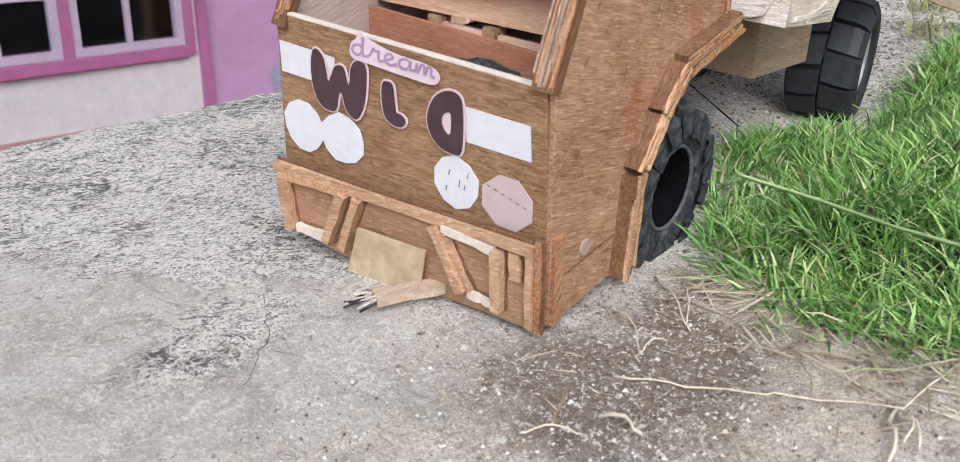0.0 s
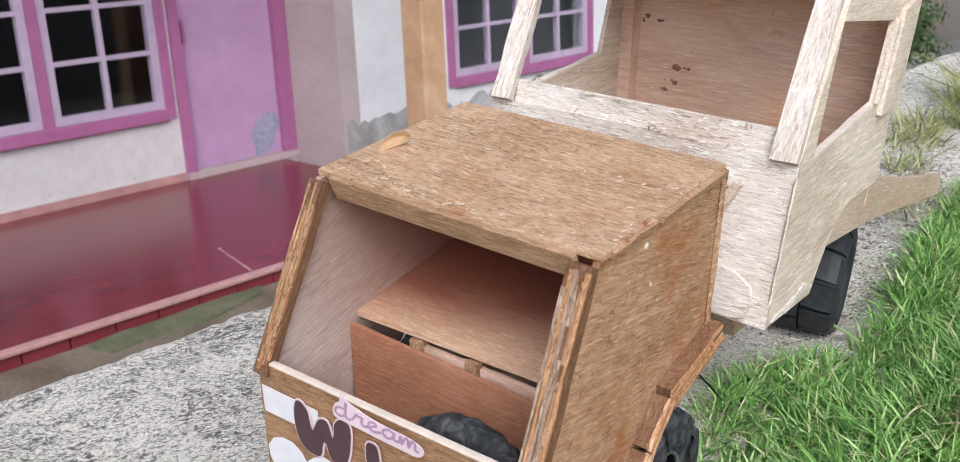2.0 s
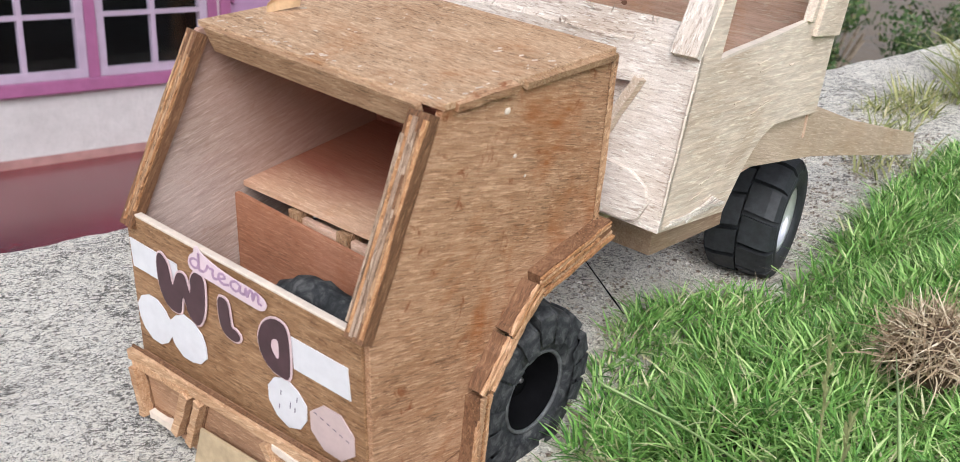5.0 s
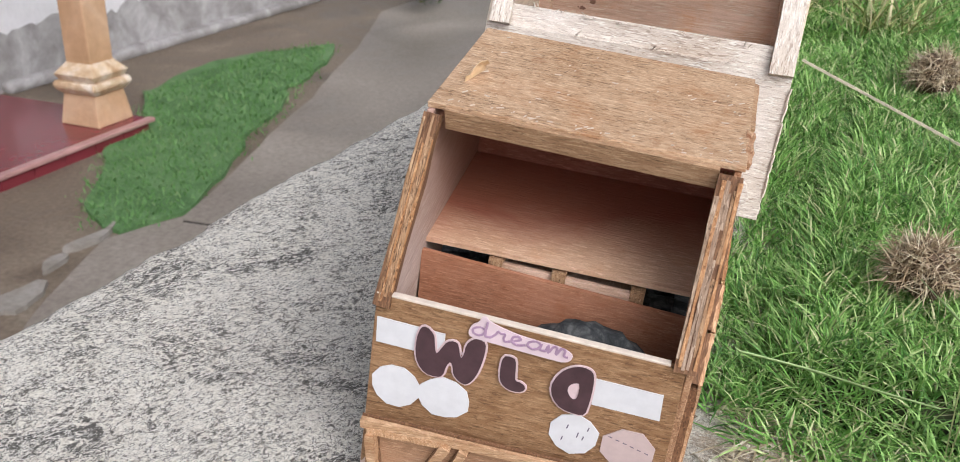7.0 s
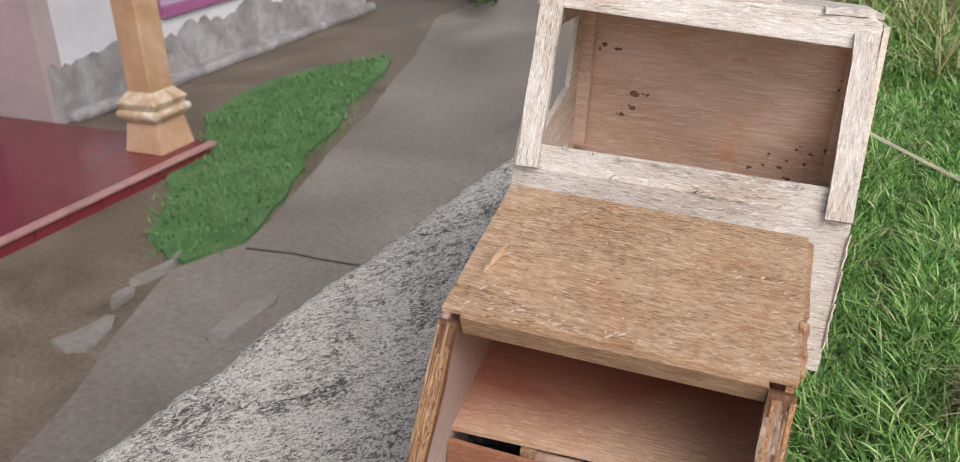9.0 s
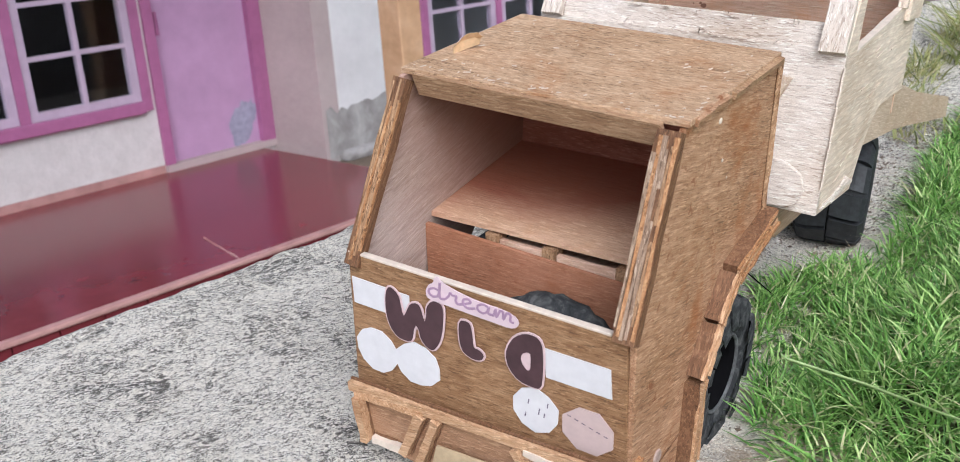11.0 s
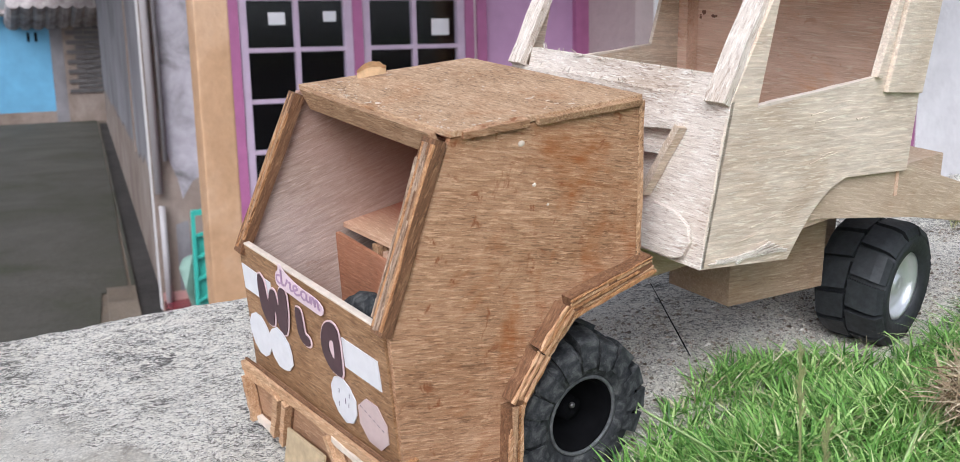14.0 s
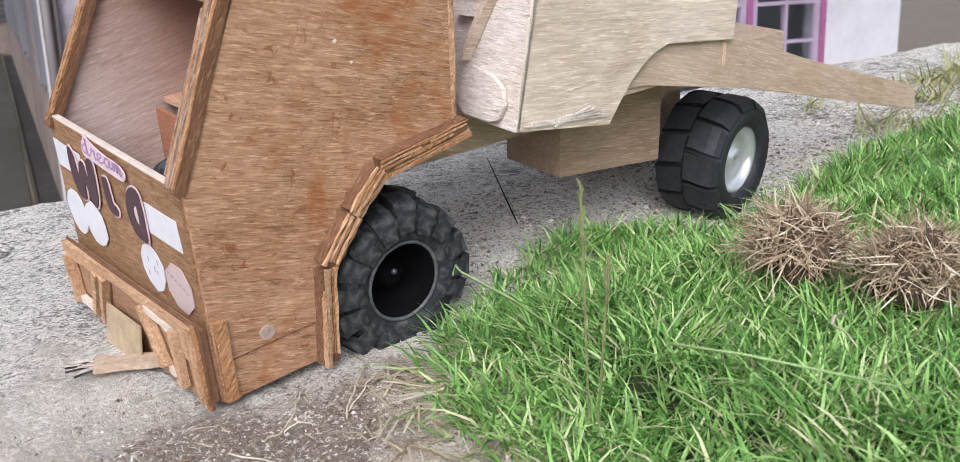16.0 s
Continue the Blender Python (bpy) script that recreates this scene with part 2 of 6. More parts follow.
def concrete_slab():
    m, n, l, b = mat("old_concrete", 0.92, 0, 0.2)
    v = coords(n, l)
    streak = coords(n, l, (1.0, 0.55, 1.0), (0, 0, 24))
    big = noise_tex(n, l, v, 5.0, 4, 0.6, 0.5)
    curl = noise_tex(n, l, streak, 135, 6, 0.70, 1.8)
    fine = noise_tex(n, l, v, 420, 6, 0.78, 0.8)
    fl = n.new("ShaderNodeMath"); fl.operation = "MULTIPLY_ADD"
    l.new(fine, fl.inputs[0]); fl.inputs[1].default_value = 0.50
    fs = n.new("ShaderNodeMath"); fs.operation = "MULTIPLY"
    l.new(curl, fs.inputs[0]); fs.inputs[1].default_value = 0.62
    l.new(fs.outputs[0], fl.inputs[2])
    fleck = fl.outputs[0]
    flake = noise_tex(n, l, v, 330, 6, 0.75, 1.0)
    grit = noise_tex(n, l, v, 520, 3, 0.65)
    zone = noise_tex(n, l, v, 9, 7, 0.72, 1.4)
    stainf = noise_tex(n, l, v, 17, 6, 0.7, 0.8)
    base = ramp(n, l, big, (0.30, (0.185, 0.160, 0.132)), (0.50, (0.265, 0.235, 0.196)), (0.70, (0.36, 0.325, 0.278)))
    base = mix(n, l, 0.9, base, ramp(n, l, grit, (0.28, grey(0.62)), (0.72, grey(1.3))), "MULTIPLY")
    dark = ramp(n, l, zone, (0.50, grey(0)), (0.58, grey(0.9)))
    film = mix(n, l, dark, base, mix(n, l, grit, (0.075, 0.070, 0.064), (0.22, 0.20, 0.18)))
    # dark pits between the grains
    pits = ramp(n, l, noise_tex(n, l, v, 210, 5, 0.68, 1.2), (0.36, grey(0.85)), (0.45, grey(0)))
    film = mix(n, l, pits, film, (0.075, 0.066, 0.058))
    # lime flecks, thick in some places and thin in others
    amount = n.new("ShaderNodeMath"); amount.operation = "MULTIPLY_ADD"
    l.new(zone, amount.inputs[0]); amount.inputs[1].default_value = -0.42; l.new(fleck, amount.inputs[2])
    spill = n.new("ShaderNodeVectorMath"); spill.operation = "DISTANCE"
    spot = n.new("ShaderNodeTexCoord")
    l.new(spot.outputs["Object"], spill.inputs[0]); spill.inputs[1].default_value = (0.0, 0.32, 0.03)
    more = n.new("ShaderNodeMapRange")
    l.new(spill.outputs["Value"], more.inputs["Value"])
    more.inputs["From Min"].default_value, more.inputs["From Max"].default_value = 0.08, 0.20
    more.inputs["To Min"].default_value, more.inputs["To Max"].default_value = 0.055, 0.0
    total = n.new("ShaderNodeMath"); total.operation = "ADD"
    l.new(amount.outputs[0], total.inputs[0]); l.new(more.outputs[0], total.inputs[1])
    lime = ramp(n, l, total.outputs[0], (0.303, grey(0)), (0.325, grey(0.8)), (0.355, grey(1)))
    limecol = ramp(n, l, flake, (0.34, (0.34, 0.30, 0.25)), (0.45, (0.74, 0.685, 0.59)), (0.57, (0.95, 0.905, 0.81)))
    limed = mix(n, l, lime, film, limecol)
    # thin pale veins where lime has seeped out
    vein = n.new("ShaderNodeMath"); vein.operation = "SUBTRACT"
    l.new(noise_tex(n, l, streak, 46, 4, 0.6, 2.2), vein.inputs[0]); vein.inputs[1].default_value = 0.5
    va = n.new("ShaderNodeMath"); va.operation = "ABSOLUTE"
    l.new(vein.outputs[0], va.inputs[0])
    vm = ramp(n, l, va.outputs[0], (0.006, grey(0.7)), (0.018, grey(0)))
    vm = mix(n, l, 1.0, vm, ramp(n, l, grit, (0.36, grey(0)), (0.50, grey(1))), "MULTIPLY")
    limed = mix(n, l, vm, limed, (0.88, 0.83, 0.73))
    # curled scale: fine pale and dark threads all over the crust
    for size, width, amount_, colour in ((150, 0.016, 0.8, (0.08, 0.071, 0.06)), (120, 0.026, 0.9, (0.95, 0.905, 0.82))):
        thread = n.new("ShaderNodeMath"); thread.operation = "SUBTRACT"
        l.new(noise_tex(n, l, streak, size, 2, 0.5, 2.5), thread.inputs[0]); thread.inputs[1].default_value = 0.5
        ta = n.new("ShaderNodeMath"); ta.operation = "ABSOLUTE"
        l.new(thread.outputs[0], ta.inputs[0])
        tm = ramp(n, l, ta.outputs[0], (width * 0.6, grey(amount_)), (width * 1.6, grey(0)))
        tm = mix(n, l, 1.0, tm, ramp(n, l, noise_tex(n, l, v, 60, 4, 0.6, 0.8), (0.44, grey(0)), (0.54, grey(1))), "MULTIPLY")
        limed = mix(n, l, tm, limed, colour)
    chips = ramp(n, l, noise_tex(n, l, v, 240, 4, 0.62, 1.6), (0.385, grey(0.8)), (0.43, grey(0)))
    limed = mix(n, l, chips, limed, (0.115, 0.102, 0.088))
    # a smoother mortar patch at the near end, with a wandering border
    tc = n.new("ShaderNodeTexCoord")
    sep = n.new("ShaderNodeSeparateXYZ")
    l.new(tc.outputs["Object"], sep.inputs[0])
    a = n.new("ShaderNodeMath"); a.operation = "MULTIPLY_ADD"
    l.new(sep.outputs["X"], a.inputs[0]); a.inputs[1].default_value = 0.75; a.inputs[2].default_value = 0.02
    c = n.new("ShaderNodeMath"); c.operation = "SUBTRACT"
    l.new(a.outputs[0], c.inputs[0]); l.new(sep.outputs["Y"], c.inputs[1])
    wob = n.new("ShaderNodeMath"); wob.operation = "MULTIPLY_ADD"
    l.new(zone, wob.inputs[0]); wob.inputs[1].default_value = 0.45; l.new(c.outputs[0], wob.inputs[2])
    patch = ramp(n, l, wob.outputs[0], (0.22, grey(0)), (0.265, grey(1)))
    for spot_at, size in (((-0.046, -0.075, 0.0), 0.030), ((-0.036, -0.098, 0.0), 0.027), ((-0.030, -0.120, 0.0), 0.021)):
        tongue = n.new("ShaderNodeVectorMath"); tongue.operation = "DISTANCE"
        l.new(tc.outputs["Object"], tongue.inputs[0]); tongue.inputs[1].default_value = spot_at
        tw = n.new("ShaderNodeMath"); tw.operation = "MULTIPLY_ADD"
        l.new(curl, tw.inputs[0]); tw.inputs[1].default_value = 0.030; l.new(tongue.outputs["Value"], tw.inputs[2])
        patch = mix(n, l, ramp(n, l, tw.outputs[0], (size + 0.008, grey(0.95)), (size + 0.018, grey(0))), patch, grey(0))
    sand = ramp(n, l, stainf, (0.30, (0.45, 0.40, 0.325)), (0.42, (0.62, 0.565, 0.475)), (0.54, (0.71, 0.66, 0.57)), (0.72, (0.79, 0.745, 0.66)))
    sand = mix(n, l, 0.75, sand, ramp(n, l, grit, (0.28, grey(0.62)), (0.72, grey(1.2))), "MULTIPLY")
    smear = ramp(n, l, noise_tex(n, l, v, 26, 6, 0.75, 2.0), (0.56, grey(0)), (0.66, grey(0.6)))
    sand = mix(n, l, smear, sand, (0.27, 0.225, 0.18))
    lime2 = ramp(n, l, fleck, (0.600, grey(0)), (0.635, grey(0.8)))
    sand = mix(n, l, lime2, sand, (0.90, 0.86, 0.77))
    pock = mix(n, l, 1.0, ramp(n, l, noise_tex(n, l, v, 150, 4, 0.6, 1.4), (0.60, grey(0)), (0.66, grey(0.75))), ramp(n, l, stainf, (0.46, grey(0)), (0.60, grey(1))), "MULTIPLY")
    sand = mix(n, l, pock, sand, (0.30, 0.262, 0.205))
    col = mix(n, l, patch, limed, sand)
    # brown earth worn into the right-hand margin
    e = n.new("ShaderNodeMath"); e.operation = "MULTIPLY_ADD"
    l.new(stainf, e.inputs[0]); e.inputs[1].default_value = 0.35; l.new(sep.outputs["X"], e.inputs[2])
    earth = ramp(n, l, e.outputs[0], (0.19, grey(0)), (0.27, grey(0.95)))
    earthcol = ramp(n, l, flake, (0.28, (0.17, 0.13, 0.095)), (0.40, (0.56, 0.475, 0.375)), (0.56, (0.86, 0.78, 0.655)))
    earthcol = mix(n, l, 0.9, earthcol, ramp(n, l, noise_tex(n, l, v, 800, 3, 0.7), (0.3, grey(0.55)), (0.7, grey(1.35))), "MULTIPLY")
    tint = ramp(n, l, noise_tex(n, l, v, 28, 5, 0.65, 0.6), (0.38, (0.62, 0.55, 0.49)), (0.47, grey(1.0)), (0.66, (1.15, 1.10, 1.02)))
    earthcol = mix(n, l, 0.9, earthcol, tint, "MULTIPLY")
    wet = n.new("ShaderNodeVectorMath"); wet.operation = "DISTANCE"
    l.new(tc.outputs["Object"], wet.inputs[0]); wet.inputs[1].default_value = (0.150, -0.034, 0.0)
    ws = n.new("ShaderNodeMath"); ws.operation = "MULTIPLY_ADD"
    l.new(stainf, ws.inputs[0]); ws.inputs[1].default_value = 0.10; l.new(wet.outputs["Value"], ws.inputs[2])
    trod = n.new("ShaderNodeVectorMath"); trod.operation = "DISTANCE"
    l.new(tc.outputs["Object"], trod.inputs[0]); trod.inputs[1].default_value = (0.100, 0.030, 0.0)
    tr2 = n.new("ShaderNodeMath"); tr2.operation = "MULTIPLY_ADD"
    l.new(noise_tex(n, l, v, 22, 6, 0.7, 0.8), tr2.inputs[0]); tr2.inputs[1].default_value = 0.13; l.new(trod.outputs["Value"], tr2.inputs[2])
    soilmask = ramp(n, l, tr2.outputs[0], (0.125, grey(0.95)), (0.165, grey(0)))
    soilcol = mix(n, l, 0.9, ramp(n, l, flake, (0.30, (0.105, 0.076, 0.052)), (0.48, (0.235, 0.18, 0.132)), (0.66, (0.42, 0.345, 0.265))), ramp(n, l, grit, (0.3, grey(0.6)), (0.7, grey(1.3))), "MULTIPLY")
    earthcol = mix(n, l, soilmask, earthcol, soilcol)
    damp = ramp(n, l, ws.outputs[0], (0.062, grey(0.8)), (0.088, grey(0)))
    earthcol = mix(n, l, damp, earthcol, mix(n, l, grit, (0.085, 0.075, 0.066), (0.20, 0.18, 0.16)))
    lime3 = ramp(n, l, noise_tex(n, l, v, 300, 4, 0.62, 1.2), (0.575, grey(0)), (0.605, grey(0.95)))
    col = mix(n, l, earth, col, mix(n, l, lime3, earthcol, (0.90, 0.86, 0.77)))
    l.new(col, b.inputs["Base Color"])
    hgt = mix(n, l, 0.5, fleck, flake)
    bump(n, l, b, hgt, 1.0, 0.006)
    return m


slab_mat = concrete_slab()


def ground_mat(name, lo, mid, hi, s1, s2, rough=0.85, wet=None, speck=0.7):
    m, n, l, b = mat(name, rough, 0, 0.3)
    v = coords(n, l)
    f1 = noise_tex(n, l, v, s1, 5, 0.6, 0.6)
    f2 = noise_tex(n, l, v, s2, 4, 0.6)
    c = ramp(n, l, f1, (0.32, lo), (0.5, mid), (0.68, hi))
    c = mix(n, l, speck, c, ramp(n, l, f2, (0.3, grey(0.7)), (0.7, grey(1.2))), "MULTIPLY")
    l.new(c, b.inputs["Base Color"])
    if wet:
        r = ramp(n, l, f1, (0.42, grey(wet)), (0.6, grey(rough)))
        l.new(r, b.inputs["Roughness"])
    bump(n, l, b, f2, 0.4, 0.4 / s2)
    return m


rubber_dusty = ground_mat("rubber_dusty", (0.012, 0.013, 0.014), (0.034, 0.036, 0.038), (0.105, 0.105, 0.102), 130, 800, rough=0.9)
soil = ground_mat("soil", (0.14, 0.105, 0.075), (0.25, 0.20, 0.145), (0.36, 0.30, 0.235), 14, 180)
# earth colour taken near black to give shaded gaps between the blades
shaded_turf = ground_mat("shaded_turf", (0.018, 0.024, 0.010), (0.030, 0.040, 0.014), (0.055, 0.062, 0.025), 30, 260)
yard_mat = ground_mat("yard", (0.125, 0.096, 0.068), (0.185, 0.145, 0.106), (0.245, 0.20, 0.152), 2.6, 48, wet=0.55, speck=0.95)
worn_mat = ground_mat("worn_concrete", (0.22, 0.195, 0.165), (0.29, 0.262, 0.23), (0.35, 0.32, 0.29), 6, 40, speck=0.5)
path_mat = ground_mat("path", (0.195, 0.165, 0.135), (0.255, 0.220, 0.185), (0.315, 0.275, 0.235), 1.2, 40, wet=0.5)
# alley ground colour lowered to hold the shade between the buildings
alley_shade_mat = ground_mat("alley", (0.050, 0.050, 0.030), (0.072, 0.066, 0.052), (0.098, 0.088, 0.073), 0.9, 20, speck=0.4)
moss_mat = ground_mat("moss", (0.10, 0.105, 0.055), (0.13, 0.14, 0.075), (0.175, 0.165, 0.11), 6, 60)
lawn_mat = ground_mat("lawn_patch", (0.07, 0.145, 0.052), (0.105, 0.205, 0.075), (0.145, 0.245, 0.105), 5, 70)
render_white = ground_mat("render_white", (0.62, 0.60, 0.60), (0.72, 0.70, 0.70), (0.76, 0.745, 0.745), 0.9, 14, speck=0.15)
render_grey = ground_mat("render_grey", (0.30, 0.28, 0.265), (0.42, 0.395, 0.375), (0.56, 0.535, 0.515), 3.5, 18, speck=0.35)
render_tan = ground_mat("render_tan", (0.40, 0.32, 0.31), (0.45, 0.365, 0.352), (0.49, 0.405, 0.39), 1.2, 18, speck=0.12)
# the next three renders are toned down for shade from eave and pillar
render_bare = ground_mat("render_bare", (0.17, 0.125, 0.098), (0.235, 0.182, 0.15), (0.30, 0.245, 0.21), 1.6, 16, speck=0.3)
render_shaded = ground_mat("render_shaded", (0.125, 0.114, 0.119), (0.188, 0.175, 0.183), (0.245, 0.232, 0.24), 0.8, 10, speck=0.2)
render_peel = ground_mat("render_peel", (0.16, 0.15, 0.15), (0.36, 0.335, 0.36), (0.44, 0.41, 0.45), 4.5, 24, speck=0.4)
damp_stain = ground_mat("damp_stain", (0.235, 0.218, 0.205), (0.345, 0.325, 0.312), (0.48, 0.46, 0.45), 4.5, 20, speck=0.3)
plinth_mat = ground_mat("plinth", (0.53, 0.495, 0.48), (0.60, 0.565, 0.55), (0.65, 0.615, 0.60), 1.5, 18, speck=0.25)
pillar_mat = ground_mat("pillar_paint", (0.38, 0.225, 0.12), (0.47, 0.29, 0.165), (0.54, 0.36, 0.23), 3.0, 26, speck=0.3)
pillar_pale = ground_mat("pillar_pale", (0.42, 0.27, 0.15), (0.56, 0.42, 0.28), (0.74, 0.66, 0.56), 9.0, 40, speck=0.4)
magenta = plain("magenta_paint", (0.36, 0.125, 0.255), 0.45, 0.1, 12)
lilac = plain("lilac_paint", (0.46, 0.365, 0.46), 0.45, 0.08, 12)
door_mat = plain("door_paint", (0.45, 0.27, 0.43), 0.42, 0.10, 5)
red_floor = plain("red_floor", (0.165, 0.026, 0.034), 0.2, 0.12, 7, spec=0.4)
red_edge = plain("red_edge", (0.42, 0.235, 0.215), 0.4, 0.15, 12)
# near-black colour standing in for the unlit room behind the panes
room_shade = plain("room_shade", (0.02, 0.02, 0.022), 0.9, 0.1, 3)
teal = plain("teal_plastic", (0.06, 0.42, 0.34), 0.35, 0.08, 20)
pale_teal = plain("pale_teal", (0.20, 0.31, 0.255), 0.5, 0.15, 20)
blue_wall = plain("blue_paint", (0.13, 0.33, 0.50), 0.7, 0.1, 3)
# brick tone halved: the alley's shade is in the colour
brick_grey = ground_mat("brick_grey", (0.075, 0.068, 0.066), (0.11, 0.10, 0.098), (0.16, 0.15, 0.145), 3, 20)
roof_tile = ground_mat("roof_tile", (0.24, 0.20, 0.19), (0.40, 0.35, 0.34), (0.56, 0.51, 0.50), 4, 24)
drain_mat = ground_mat("drain", (0.026, 0.023, 0.020), (0.042, 0.037, 0.033), (0.06, 0.054, 0.048), 2, 20)
pipe_mat = plain("pipe_white", (0.36, 0.335, 0.335), 0.4, 0.06, 6)


def glass_mat():
    m, n, l, b = mat("window_glass", 0.06, 0, 0.5)
    b.inputs["Base Color"].default_value = (0.75, 0.8, 0.85, 1)
    b.inputs["Transmission Weight"].default_value = 1.0
    b.inputs["IOR"].default_value = 1.45
    return m


glass = glass_mat()


def blade_mat(name, lo, mid, hi, dry):
    m, n, l, b = mat(name, 0.5, 0, 0.35)
    g = n.new("ShaderNodeNewGeometry")
    c = ramp(n, l, g.outputs["Random Per Island"], (0.0, lo), (0.45, mid), (0.86, hi), (0.97, dry))
    l.new(c, b.inputs["Base Color"])
    tr = n.new("ShaderNodeBsdfTranslucent")
    l.new(c, tr.inputs["Color"])
    ms = n.new("ShaderNodeMixShader")
    ms.inputs[0].default_value = 0.14
    out = n["Material Output"]
    l.new(b.outputs[0], ms.inputs[1])
    l.new(tr.outputs[0], ms.inputs[2])
    l.new(ms.outputs[0], out.inputs["Surface"])
    return m


grass_mat = blade_mat("grass_blade", (0.042, 0.130, 0.020), (0.192, 0.395, 0.080), (0.42, 0.605, 0.205), (0.64, 0.61, 0.37))
straw_mat = blade_mat("straw", (0.30, 0.225, 0.14), (0.50, 0.42, 0.28), (0.66, 0.58, 0.42), (0.74, 0.68, 0.54))
lawn_blade = blade_mat("lawn_blade", (0.08, 0.18, 0.048), (0.105, 0.235, 0.062), (0.15, 0.28, 0.09), (0.2, 0.29, 0.12))
crumb_mat = blade_mat("crumb", (0.12, 0.085, 0.058), (0.34, 0.28, 0.215), (0.56, 0.51, 0.44), (0.76, 0.72, 0.66))
yellow_mat = blade_mat("yellow_blade", (0.16, 0.20, 0.06), (0.32, 0.34, 0.12), (0.50, 0.46, 0.22), (0.62, 0.55, 0.34))
stalk_mat = plain("stalk", (0.20, 0.22, 0.09), 0.6, 0.3, 300)
long_mat = plain("long_blade", (0.30, 0.42, 0.17), 0.5, 0.15, 200)
stem_mat = plain("dry_stem_pale", (0.56, 0.49, 0.37), 0.7, 0.2, 300)
root_mat = blade_mat("root_clod", (0.16, 0.10, 0.06), (0.40, 0.30, 0.19), (0.64, 0.54, 0.38), (0.78, 0.69, 0.53))
tuft_earth = ground_mat("tuft_earth", (0.035, 0.022, 0.014), (0.085, 0.055, 0.035), (0.16, 0.11, 0.075), 90, 400)
leaf_mat = blade_mat("bush_leaf", (0.03, 0.06, 0.018), (0.055, 0.105, 0.03), (0.10, 0.17, 0.05), (0.25, 0.24, 0.11))


# ---- mesh helpers ----
def finish(bm, smooth=False):
    bmesh.ops.recalc_face_normals(bm, faces=bm.faces)
    me = bpy.data.meshes.new("mesh")
    bm.to_mesh(me)
    bm.free()
    if smooth:
        me.polygons.foreach_set("use_smooth", [True] * len(me.polygons))
    return me


def part(name, bm, material, parent=None, label="", smooth=False, bevel=0.0):
    me = bm if isinstance(bm, bpy.types.Mesh) else finish(bm, smooth)
    me.name = name
    if not me.materials:
        me.materials.append(material)
    ob = new(name, me)
    if parent:
        ob.parent = parent
    if bevel:
        md = ob.modifiers.new("bevel", "BEVEL")
        md.width, md.segments, md.limit_method, md.angle_limit = bevel, 2, "ANGLE", radians(35)
    return tagged(ob, label)


def thing(name, label, category, group="", m=None):
    ob = new(name)
    ob.empty_display_size = 0.05
    if m is not None:
        ob.matrix_world = m
    return tagged(ob, label, category, group)


def structure(name, bm, material, label, category, smooth=False, bevel=0.0):
    ob = part(name, bm, material, None, label, smooth, bevel)
    return tagged(ob, category=category, kind="structure")


def box(bm, x0, x1, y0, y1, z0, z1, m=None):
    vs = [bm.verts.new((x, y, z)) for x in (x0, x1) for y in (y0, y1) for z in (z0, z1)]
    if m is not None:
        for v in vs:
            v.co = m @ v.co
    for f in ((0, 1, 3, 2), (4, 6, 7, 5), (0, 4, 5, 1), (2, 3, 7, 6), (0, 2, 6, 4), (1, 5, 7, 3)):
        bm.faces.new([vs[k] for k in f])
    return bm


def a_box(*args):
    return box(bmesh.new(), *args)


def sheet(loops, to3d, thick):
    """A sheet cut to an outline, with holes: loops of (u, v); to3d(u, v, w) places it; thick along w."""
    bm = bmesh.new()
    edges, rings = [], []
    for lp in loops:
        vs = [bm.verts.new((u, v, 0)) for u, v in lp]
        rings.append(vs)
        edges += [bm.edges.new((vs[k], vs[(k + 1) % len(vs)])) for k in range(len(vs))]
    bmesh.ops.triangle_fill(bm, edges=edges, use_beauty=True)
    top = bmesh.ops.extrude_face_region(bm, geom=bm.faces[:])
    for v in top["geom"]:
        if isinstance(v, bmesh.types.BMVert):
            v.co.z = thick
    for v in bm.verts:
        v.co = to3d(*v.co)
    return bm


def batten(bm, a, b, w, d, normal, jitter=0.0, rnd=random):
    """A stick from a to b: w wide, d deep along normal, its ends and sides slightly uneven."""
    a, b, nrm = Vector(a), Vector(b), Vector(normal).normalized()
    along = (b - a).normalized()
    side = along.cross(nrm).normalized()
    nseg = 6
    rings = []
    for k in range(nseg + 1):
        p = a.lerp(b, k / nseg)
        j = [rnd.uniform(-jitter, jitter) for _ in range(3)]
        hw, dd = w / 2 + j[0], d + j[1]
        q = p + side * j[2] * 0.5
        rings.append([bm.verts.new(q + side * s * hw + nrm * t * dd) for s, t in ((-1, 0), (1, 0), (1, 1), (-1, 1))])
    for r0, r1 in zip(rings, rings[1:]):
        for k in range(4):
            bm.faces.new((r0[k], r0[(k + 1) % 4], r1[(k + 1) % 4], r1[k]))
    bm.faces.new(rings[0][::-1])
    bm.faces.new(rings[-1])
    return bm


def a_batten(*args, **kw):
    return batten(bmesh.new(), *args, **kw)


